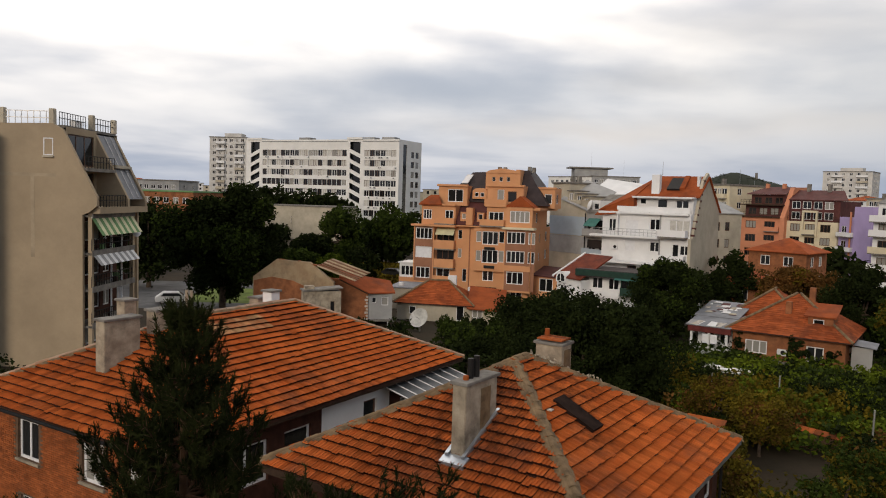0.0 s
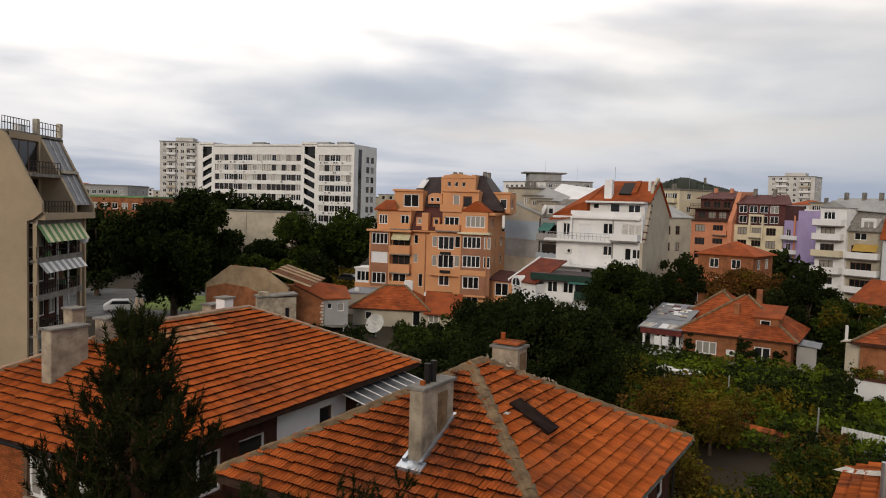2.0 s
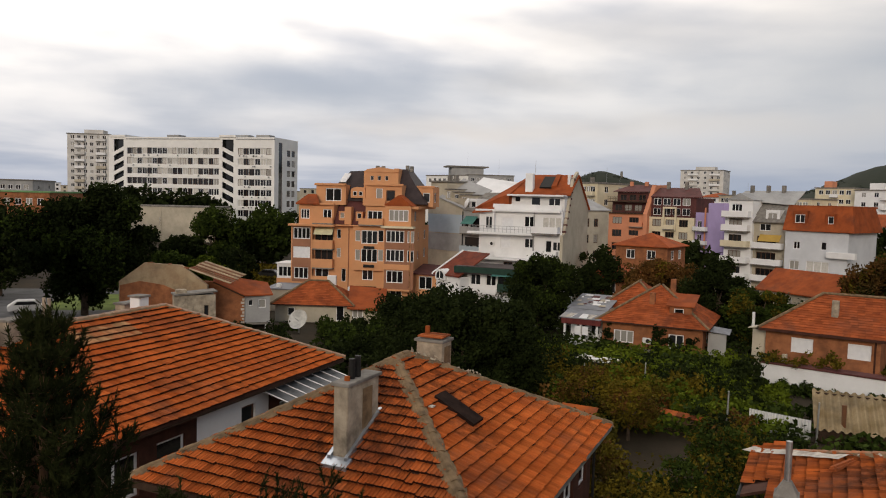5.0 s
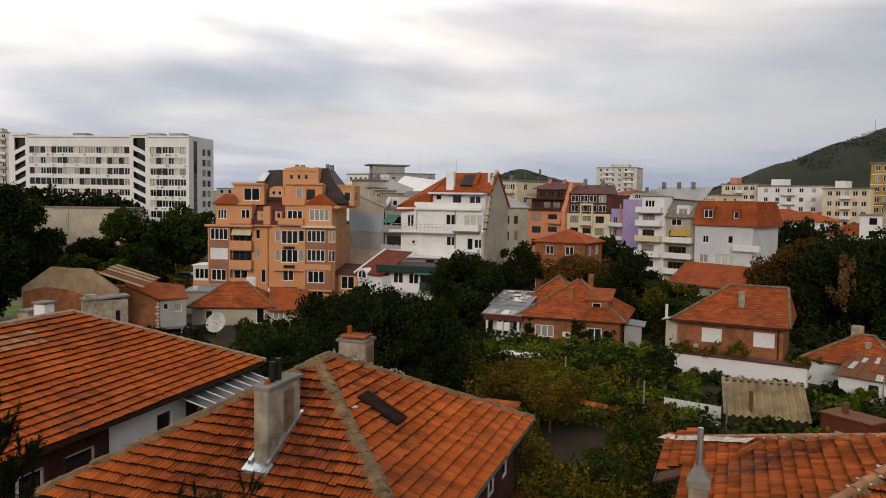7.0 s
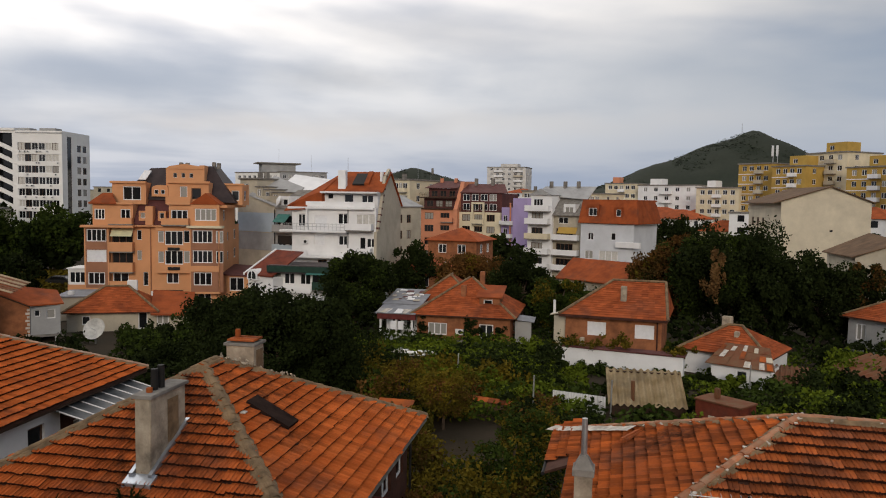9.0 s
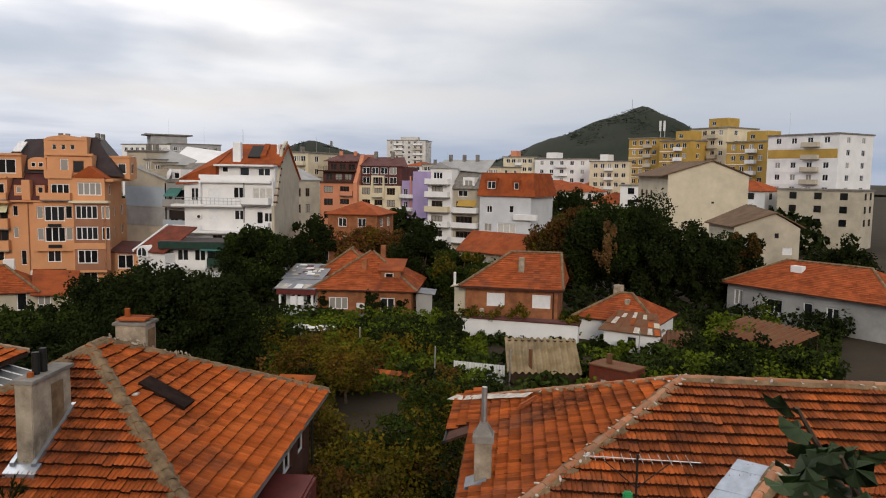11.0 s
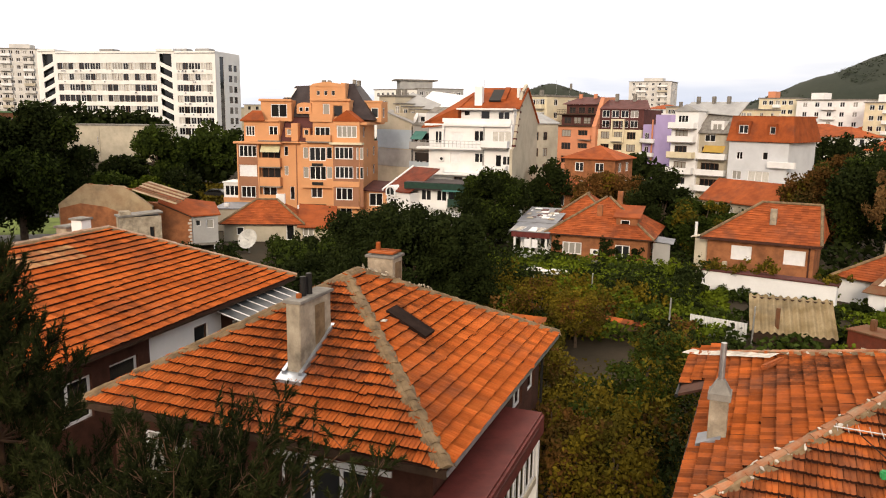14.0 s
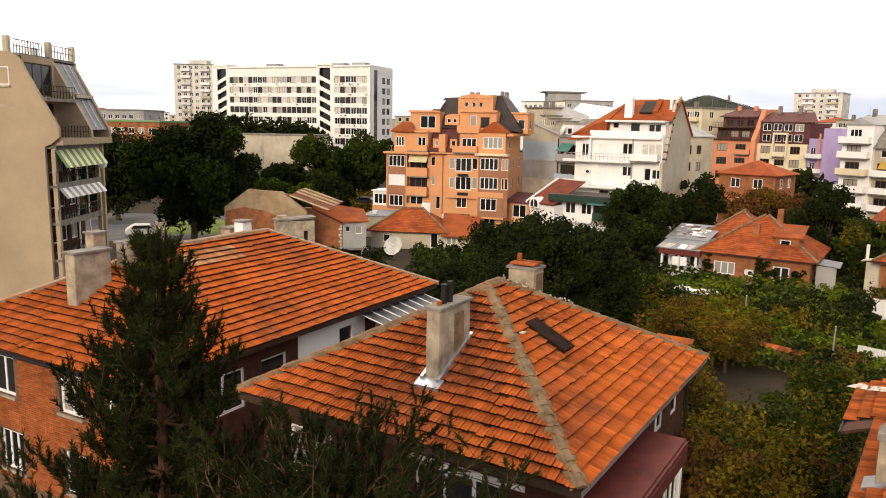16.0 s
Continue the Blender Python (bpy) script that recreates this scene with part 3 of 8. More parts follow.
    ch = chimney("chimney", pose(1.04, 19.83, 7.1, 0, 0, 55.8), 1.62, 0.42, 2.0, "tall grey rendered chimney with black flue pipes and zinc flashing", pots=((-0.25, 0.02, 0.09, 0.62, DARK_METAL), (0.02, 0.0, 0.09, 0.66, DARK_METAL), (-0.5, 0.0, 0.08, 0.2, TILE)))
    k = rise / 5.75
    for y in (-0.30, 0.22):
        part("flashing", prism([(-0.92, y, -0.08), (0.86, y, 0.82), (0.86, y + 0.10, 0.82), (-0.92, y + 0.10, -0.08)], (0, 0, 0.26)), ZINC, ch)
    part("flashing", prism([(-1.12, -0.38, -0.12), (-0.80, -0.38, 0.02), (-0.80, 0.38, 0.02), (-1.12, 0.38, -0.12)], (0, 0, 0.12)), ZINC, ch)
    part("bare_patch", soft_box(-0.05, 0.45, -0.225, -0.212, 0.7, 1.8, 0.004), MORTAR, ch, "patch where render has come away")
    ch2 = chimney("chimney", pose(3.85, 24.55, 8.3, 0, 0, 55.8), 0.75, 0.95, 0.95, "weathered rendered chimney with brick-topped slab", pots=((0.1, 0.3, 0.09, 0.45, TILE_OLD),))
    for k in range(4):
        part("top_brick", soft_box(-0.36 + 0.185 * k, -0.20 + 0.185 * k, -0.46, 0.46, 1.09, 1.145 + 0.012 * (k % 2), 0.012), TILE_OLD, ch2)
    rnd = random.Random(19)
    bm = bmesh.new()
    for k in range(30):
        t = rnd.random() ** 0.8 * 0.62
        q = Vector((6.15, 5.35, ze + rise)).lerp(Vector((Lx, 0, ze)), t * 0.62) + Vector((rnd.gauss(0, 0.10), rnd.gauss(0, 0.10), 0.15 + rnd.gauss(0, 0.02)))
        bmesh.ops.create_icosphere(bm, subdivisions=1, radius=1.0, matrix=Matrix.Translation(q) @ pose(0, 0, 0, rnd.uniform(0, 90), rnd.uniform(0, 90), 0) @ Matrix.Diagonal((rnd.uniform(0.03, 0.09), rnd.uniform(0.03, 0.09), rnd.uniform(0.02, 0.04), 1)))
    tagged(part("mortar_rubble", bm, CEMENT, hs), kind="stuff")
    part("bare_patch", soft_box(-0.2, 0.3, -0.485, -0.477, 0.1, 0.8, 0.003), MORTAR, ch2)


build_house_front()


# ---- the long house behind it ----
def build_house_long():
    Lx, Wy, ze, rise = 17.56, 11.6, 6.2, 2.8
    hs = thing("house", pose(-8.0, 21.09, 0, 0, 0, 58.2), "long brick house with hipped orange clay tile roof", "house")
    hip_roof(hs, Lx, Wy, ze, rise, (TILE, TILE_J), nears=(("start", (6.0, 11.6, 0.0, 1.3)), ("front", (1.0, 7.0, 0.0, 1.7))), caps=RIDGE, seed=11, hollow={"front": [(5.875, 8.93, 4.75, 5.75)]})
    tiled_face(hs, (0, 0, ze), (1, 0, 0), (0, 5.8, rise), [(5.875, 4.72), (8.93, 4.72), (8.93, 5.74), (5.875, 5.74)], TILE_PALE, TILE_PALE, (5, 9, 4.5, 6), seed=12)
    i = 0.5
    zt = 6.05
    facade(hs, side(0, i, i), 7.2, 0, zt, [(2.4, 3.9, 2.0, 1.5, 2, FRAME), (5.2, 3.9, 1.4, 1.5, 1, FRAME)], BROWN_WALL, label="dark boarded wall under the eave")
    facade(hs, side(0, i + 7.2, i), 4.4, 0, zt, [(2.6, 3.6, 0.9, 1.9, 1, FRAME_BR)], WHITE, label="white rendered wall")
    facade(hs, side(0, i + 11.6, i), Lx - 2 * i - 11.6, 0, zt, [(0.8, 3.6, 1.2, 1.5, 2), (3.0, 3.6, 1.2, 1.5, 2)], BROWN_WALL, label="dark boarded wall under the eave")
    LONG_WINDOWS = [(2.75, 4.3, 1.3, 1.45, 2), (6.55, 4.3, 1.2, 1.45, 2), (9.0, 4.3, 1.0, 1.45, 2), (2.9, 1.5, 1.4, 1.5, 3), (6.6, 1.5, 1.3, 1.5, 2)]
    facade(hs, side(-90, i, Wy - i), Wy - 2 * i, 0, zt, LONG_WINDOWS, BRICK_BED)
    for q in LONG_WINDOWS:
        part("window_sill", soft_box(-0.08, 0.0, -0.08, q[2] + 0.08, 0, 0.09, 0.01), CEMENT, hs, m=pose(i, Wy - i, 0, 0, 0, 0) @ pose(0, -q[0] - q[2], q[1] - 0.09))
    facade(hs, side(180, Lx - i, Wy - i), Lx - 2 * i, 0, zt, [], BRICK_WALL)
    facade(hs, side(90, Lx - i, i), Wy - 2 * i, 0, zt, [], BRICK_WALL)
    part("soffit", boxes((0.02, Lx - 0.02, 0.02, Wy - 0.02, ze - 0.20, ze - 0.12)), WOOD_DK, hs)
    gutter(hs, (-0.05, 0.0, ze - 0.08), (-0.05, Wy, ze - 0.08))
    # glazed lean-to canopy
    cv = part("canopy_glass", prism([(11.6, -1.1, 5.45), (16.6, -1.1, 5.45), (16.6, 0.45, 5.85), (11.6, 0.45, 5.85)], (0, 0, 0.02)), CANOPY, hs, "glass lean-to canopy")
    for k in range(8):
        x = 11.6 + 5.0 * k / 7
        part("canopy_bar", prism([(x - 0.016, -1.13, 5.47), (x + 0.016, -1.13, 5.47), (x + 0.016, 0.45, 5.88), (x - 0.016, 0.45, 5.88)], (0, 0, 0.04)), FRAME, cv)
    part("canopy_bar", boxes((11.5, 16.7, -1.21, -1.13, 5.40, 5.54)), FRAME, cv)
    for x in (11.6, 14.1, 16.5):
        part("canopy_post", boxes((x, x + 0.08, -1.19, -1.11, 0, 5.40)), FRAME, cv)

    def up(u, v, z):
        p = Matrix.Translation((-8.0, 21.09, 0)) @ pose(0, 0, 0, 0, 0, 58.2) @ Vector((u, v, z))
        return pose(p.x, p.y, p.z, 0, 0, 58.2)
    chimney("chimney", up(2.95, 6.15, 7.45), 1.45, 0.55, 1.75, "broad grey-white rendered chimney with flat slab")
    chimney("chimney", up(4.7, 6.2, 8.3), 0.62, 0.62, 1.0, "short rendered chimney with flat slab")
    chimney("chimney", up(5.3, 9.0, 7.4), 0.55, 0.55, 1.95, "short rendered chimney behind the ridge")
    chimney("chimney", up(10.9, 6.4, 8.6), 0.55, 0.55, 0.85, "short white chimney on the ridge with flat slab", material=WHITE)
    chimney("chimney", up(12.6, 8.6, 7.3), 1.3, 0.6, 1.5, "broad rendered chimney behind the ridge")
    for v in (8.8, 9.1):
        p = up(8.4, v, 7.2)
        po = thing("vent_pipe", p, "pale vent pipe rising behind the ridge", "pipe")
        part("pipe", tubes(((0, 0, 0), (0, 0, 2.3), 0.07, 0.07, 8)), CEMENT, po)
    # bricks of the end wall, in stretcher courses round the windows
    rnd = random.Random(31)
    bl, bh, jt = 0.25, 0.065, 0.012
    spots = []
    for r in range(int(1.2 / (bh + jt)), int(zt / (bh + jt))):
        z = r * (bh + jt)
        for c in range(-1, int((Wy - 2 * i) / (bl + jt)) + 1):
            x = c * (bl + jt) + (bl / 2 if r % 2 else 0)
            if x < 0 or x + bl > Wy - 2 * i:
                continue
            if any(q[0] - 0.04 < x + bl and x < q[0] + q[2] + 0.04 and q[1] - 0.1 < z + bh and z < q[1] + q[3] + 0.02 for q in LONG_WINDOWS):
                continue
            spots.append((x, z, rnd.gauss(0, 0.002)))
    wallm = side(-90, i, Wy - i)
    bmj = []
    me = mesh_of("brick", boxes((0, bl, -0.014, 0.0, 0, bh)), BRICK)
    cnt = 0
    for x, z, dy in spots:
        if cnt < 290 and 1.2 < x < 5.6 and z > 3.6 and z < 5.6:
            part("brick", me, None, hs, m=wallm @ Matrix.Translation((x, dy, z)))
            cnt += 1
        else:
            bmj.append((x, dy, z))
    bv = np.array([(a, b_, c_) for a in (0, bl) for b_ in (-0.014, -0.001) for c_ in (0, bh)])
    bf = [(0, 4, 5, 1), (2, 3, 7, 6), (0, 1, 3, 2), (4, 6, 7, 5), (1, 5, 7, 3), (0, 2, 6, 4)]
    V = np.concatenate([bv + np.array(o) for o in bmj])
    F = [tuple(q + 8 * k for q in f) for k in range(len(bmj)) for f in bf]
    mb = bpy.data.meshes.new("brickwork")
    mb.from_pydata(V.tolist(), [], F)
    mb.materials.append(BRICK_J)
    tagged(part("brickwork", mb, None, hs, m=wallm), kind="stuff")


build_house_long()


# ---- the house with the white-mortared hips ----
def build_house_right():
    Lx, Wy, ze, rise = 20.0, 11.4, 6.2, 2.5
    hs = thing("house", pose(7.7, 12.1, 0, 0, 0, -37), "house with patched orange clay tile roof and mortared hips", "house")
    hip_roof(hs, Lx, Wy, ze, rise, (TILE_OLD, TILE_OLD_J), nears=(("start", (6.0, 11.4, 0.0, 2.0)), ("front", (3.0, 9.0, 1.5, 4.0))), caps=RIDGE_CLAY, mortar=MORTAR, blobs=MORTAR_W, seed=23, skip=("back",), cap_r=0.125)
    i = 0.5
    for m, w in ((side(0, i, i), Lx - 2 * i), (side(-90, i, Wy - i), Wy - 2 * i), (side(180, Lx - i, Wy - i), Lx - 2 * i), (side(90, Lx - i, i), Wy - 2 * i)):
        facade(hs, m, w, 0, 6.05, [], BEIGE)
    part("soffit", boxes((0.02, Lx - 0.02, 0.02, Wy - 0.02, ze - 0.20, ze - 0.12)), WOOD_DK, hs)
    k = rise / (Wy / 2)
    # far corner of the roof steps out over the yard
    bm = prism([(-0.75, 7.6, ze - 0.28), (0.1, 7.6, ze + 0.05), (0.1, Wy + 0.8, ze + 0.05), (-0.75, Wy + 0.8, ze - 0.28)], (0, 0, 0.08))
    part("eave_strip", bm, DECK, hs)
    tiled_face(hs, (-0.75, Wy + 0.7, ze - 0.22), (0, -1, 0), (0.85, 0, 0.33), [(0, 0), (3.7, 0), (3.7, 0.9), (0, 0.9)], TILE_OLD, TILE_OLD_J, None, seed=41)
    gutter(hs, (-0.80, 7.6, ze - 0.28), (-0.80, Wy + 0.7, ze - 0.28))
    gutter(hs, (-0.06, 0.0, ze - 0.06), (-0.06, 7.5, ze - 0.06))
    # whitewashed cement along the far edge
    rnd = random.Random(77)
    bm = bmesh.new()
    last = None
    for j in range(15):
        x = -0.72 + 0.19 * j
        y = Wy + 0.55 - 0.19 * 1.15 * j
        z = ze + max(-0.25, x * k) + 0.13
        w = rnd.uniform(0.24, 0.42)
        ring = [bm.verts.new((x - w, y - w, z - 0.03)), bm.verts.new((x - 0.05, y - 0.05, z + rnd.uniform(0.04, 0.09))), bm.verts.new((x + w * 0.7, y + w * 0.7, z - 0.05))]
        if last:
            for q in range(2):
                bm.faces.new((last[q], ring[q], ring[q + 1], last[q + 1]))
        last = ring
    part("cement_strip", bm, MORTAR_W, hs, "whitewashed cement strip")
    part("loose_ridge_tile", soft_box(-0.12, 0.12, -0.6, 0.6, 0, 0.14, 0.05), TILE_OLD, hs, m=pose(1.75, 8.15, ze + 1.75 * k + 0.1, 0, 0, -25) @ pose(0, 0, 0, 0, -20))
    # sheet valley and the wing's hip
    def on(x, y, h=0.06):
        return (x, y, ze + y * k + h)
    for j in range(6):
        t0, t1 = j / 6, (j + 1) / 6
        a0, a1 = 5.0 + 1.42 * t0, 5.0 + 1.42 * t1
        y0, y1 = 1.2 + 1.7 * t0, 1.2 + 1.7 * t1
        part("valley_sheet", prism([on(a0, y0, 0.13 + 0.02 * (j % 2)), on(a0 + 0.95, y0 - 0.25, 0.15), on(a1 + 0.95, y1 - 0.25, 0.15), on(a1, y1, 0.13 + 0.02 * (j % 2))], (0, 0, 0.015)), VALLEY, hs, "blue-grey zinc valley sheet")
    ridge_caps(hs, on(5.75, 0.7, 0.26), on(7.3, 2.75, 0.20), RIDGE_CLAY, 0.125, seed=5, mortar=MORTAR, blobs=MORTAR_W)
    tiled_face(hs, on(5.95, 0.5, 0.14), (1, 0.15, 0.0), (0.6, 1, k + 0.05), [(0, 0), (3.2, 0), (3.2, 2.2), (0.5, 2.2)], TILE_OLD, TILE_OLD_J, None, seed=45)

    def up(u, v, z):
        p = Matrix.Translation((7.7, 12.1, 0)) @ pose(0, 0, 0, 0, 0, -37) @ Vector((u, v, z))
        return pose(p.x, p.y, p.z, 0, 0, -37)
    ch = chimney("chimney", up(0.55, 3.65, 6.45), 0.42, 0.42, 1.05, "narrow rendered chimney with hooded cap and steel flue", cap=False, pots=((0, 0, 0.075, 1.35, STEEL),))
    part("hood", prism([(-0.26, -0.26, 1.05), (0.26, -0.26, 1.05), (0.26, 0.26, 1.05), (-0.26, 0.26, 1.05)], (0, 0, 0.16)), CONCRETE, ch)
    bm = bmesh.new()
    bmesh.ops.create_cone(bm, cap_ends=True, segments=4, radius1=0.33, radius2=0.12, depth=0.3, matrix=pose(0, 0, 1.36, 0, 0, 45))
    part("hood_top", bm, CONCRETE, ch)
    part("flashing", prism([(-0.42, -0.36, -0.20), (0.1, -0.36, 0.03), (0.1, -0.21, 0.03), (-0.42, -0.21, -0.20)], (0, 0, 0.16)), DULL_SHEET, ch)
    part("flashing", prism([(-0.45, -0.36, -0.21), (-0.21, -0.36, -0.11), (-0.21, 0.3, -0.11), (-0.45, 0.3, -0.21)], (0, 0, 0.16)), DULL_SHEET, ch)
    an = thing("tv_antenna", up(3.95, 1.6, 6.85), "long aluminium television aerial on a mast", "aerial")
    part("mast", tubes(((0, 0, -0.1), (0, 0, 1.25), 0.025, 0.025, 8)), DARK_METAL, an)
    part("boom", tubes(((-1.15, 0.1, 1.12), (1.35, 0.1, 1.1), 0.014, 0.014, 6)), STEEL, an)
    for j in range(12):
        x = -1.1 + 0.2 * j
        part("element", tubes(((x, -0.12 - 0.01 * j, 1.12), (x, 0.32 + 0.01 * j, 1.12), 0.007, 0.007, 5)), STEEL, an)
    for x in (-0.75, 0.75):
        part("strut", tubes(((0, 0, 0.5), (x, 0.08, 1.1), 0.012, 0.012, 5)), DARK_METAL, an)
    part("amplifier_box", soft_box(-0.28, -0.08, -0.1, 0.06, 0.25, 0.42, 0.03), PLASTIC_G, an, "green plastic box")


build_house_right()


# ---- blocks of flats ----
def grid_windows(width, floors, z0, fh, bays, w=1.4, h=1.4, sill=0.9, panes=2, margin=0.8, frame_mat=None, fill=None):
    out = []
    for f in range(floors):
        for b in range(bays):
            c = margin + (width - 2 * margin) * (b + 0.5) / bays
            out.append((c - w / 2, z0 + f * fh + sill, w, h, panes, frame_mat or FRAME, fill or GLASS))
    return out


def flats(name, azl, dl, azr, dr, depth, ztop, material, label, floors=5, fh=2.8, bays=4, roof="flat", roof_mat=None, z0=0.0, side_mat=None, side_bays=2, rise=2.0, w=1.4, h=1.4, category="building", group="", far=False):
    m, wd = base(azl, dl, azr, dr)
    b = thing(name, m, label, category, group)
    zf = max(0.3, ztop - floors * fh)
    sm = side_mat or material
    if far:      # windows too small to tell apart: one joined part
        part("wall", boxes((0, wd, 0, depth, 0, ztop)), material, b)
        bm = bmesh.new()
        for q in grid_windows(wd, floors, zf, fh, bays, w, h):
            add_box(bm, q[0], q[0] + q[2], -0.06, -0.004, q[1], q[1] + q[3])
        for q in grid_windows(depth, floors, zf, fh, side_bays, w, h):
            add_box(bm, -0.06, -0.004, q[0], q[0] + q[2], q[1], q[1] + q[3])
            add_box(bm, wd + 0.004, wd + 0.06, q[0], q[0] + q[2], q[1], q[1] + q[3])
        tagged(part("window_glazing", bm, GLASS, b), kind="stuff")
    else:
        facade(b, side(0, 0, 0), wd, 0, ztop, grid_windows(wd, floors, zf, fh, bays, w, h), material)
        facade(b, side(90, wd, 0), depth, 0, ztop, grid_windows(depth, floors, zf, fh, side_bays, w, h), sm)
        facade(b, side(180, wd, depth), wd, 0, ztop, [], sm)
        facade(b, side(-90, 0, depth), depth, 0, ztop, [], sm)
    if roof == "flat":
        part("roof", boxes((-0.25, wd + 0.25, -0.25, depth + 0.25, ztop, ztop + 0.35)), roof_mat or CONCRETE, b)
    elif roof == "hip":
        q = min(wd, depth) / 2
        bm = bmesh.new()
        o = 0.5
        c = [(-o, -o, ztop), (wd + o, -o, ztop), (wd + o, depth + o, ztop), (-o, depth + o, ztop)]
        if wd >= depth:
            r0, r1 = (q, depth / 2, ztop + rise), (wd - q + 0.02, depth / 2, ztop + rise)
            fs = ([c[0], c[1], r1, r0], [c[1], c[2], r1], [c[2], c[3], r0, r1], [c[3], c[0], r0])
        else:
            r0, r1 = (wd / 2, q, ztop + rise), (wd / 2, depth - q + 0.02, ztop + rise)
            fs = ([c[0], c[1], r0], [c[1], c[2], r1, r0], [c[2], c[3], r1], [c[3], c[0], r0, r1])
        for f in fs:
            add_prism(bm, f, (0, 0, 0.12))
        part("roof", bm, roof_mat or ROOF_FAR, b)
    elif roof == "gable":       # ridge along y: the gable looks at the viewer
        bm = bmesh.new()
        add_prism(bm, [(-0.4, -0.4, ztop - 0.1), (wd / 2, -0.4, ztop + rise), (wd / 2, depth + 0.4, ztop + rise), (-0.4, depth + 0.4, ztop - 0.1)], (0, 0, 0.15))
        add_prism(bm, [(wd / 2, -0.4, ztop + rise), (wd + 0.4, -0.4, ztop - 0.1), (wd + 0.4, depth + 0.4, ztop - 0.1), (wd / 2, depth + 0.4, ztop + rise)], (0, 0, 0.15))
        part("roof", bm, roof_mat or ROOF_FAR, b)
        part("gable", prism([(0, 0, ztop), (wd, 0, ztop), (wd / 2, 0, ztop + rise)], (0, 0.2, 0)), material, b)
    return b, wd


def mass(b, x0, x1, y0, y1, z0, z1, material, front=(), right=(), left=(), top=True, label=""):
    """A block of a building: four walls with their windows and a flat top; windows in wall coordinates (x from x0, z absolute)."""
    facade(b, side(0, x0, y0), x1 - x0, z0, z1, list(front), material, label=label)
    facade(b, side(90, x1, y0), y1 - y0, z0, z1, list(right), material)
    facade(b, side(-90, x0, y1), y1 - y0, z0, z1, list(left), material)
    facade(b, side(180, x1, y1), x1 - x0, z0, z1, [], material)
    if top:
        part("roof_slab", boxes((x0 + 0.003, x1 - 0.003, y0 + 0.003, y1 - 0.003, z1 - 0.12, z1 - 0.01)), CONCRETE, b)


def balcony(b, x0, x1, y, z, d=1.1, h=0.95, material=None, slab=0.16):
    """A balcony slab with a solid parapet in front of a wall at y."""
    o = part("balcony", boxes((x0, x1, y - d, y - 0.004, z - slab, z)), CONCRETE, b)
    bm = bmesh.new()
    add_box(bm, x0, x1, y - d, y - d + 0.1, z, z + h)
    add_box(bm, x0, x0 + 0.1, y - d + 0.1, y - 0.004, z, z + h)
    add_box(bm, x1 - 0.1, x1, y - d + 0.1, y - 0.004, z, z + h)
    part("parapet", bm, material or WHITE, o)
    return o


def railing(b, x0, x1, y, z, h=0.95, n=None, material=None):
    """A thin metal railing along x."""
    n = n or max(2, int((x1 - x0) / 0.5))
    bm = bmesh.new()
    for zz in (z + h, z + h * 0.55):
        add_box(bm, x0, x1, y - 0.025, y + 0.025, zz - 0.025, zz + 0.025)
    for i in range(n + 1):
        x = x0 + (x1 - x0) * i / n
        add_box(bm, x - 0.02, x + 0.02, y - 0.02, y + 0.02, z, z + h - 0.025)
    part("railing", bm, material or DARK_METAL, b)


def aircon(b, x, y, z):
    o = part("air_conditioner", soft_box(x, x + 0.8, y - 0.32, y - 0.02, z, z + 0.55, 0.03), PLASTIC_W, b)
    bm = bmesh.new()
    bmesh.ops.create_circle(bm, cap_ends=True, radius=0.2, segments=16, matrix=pose(x + 0.5, y - 0.325, z + 0.28, 90))
    part("fan_grille", bm, DARK_METAL, o)


def slope_roof(b, pts, material, thick=0.15, name="roof"):
    bm = prism(pts, (0, 0, thick))
    return part(name, bm, material, b)


def antenna(b, x, y, z, h):
    part("antenna_mast", tubes(((x, y, z), (x, y, z + h), 0.035, 0.02, 6)), STEEL, b)


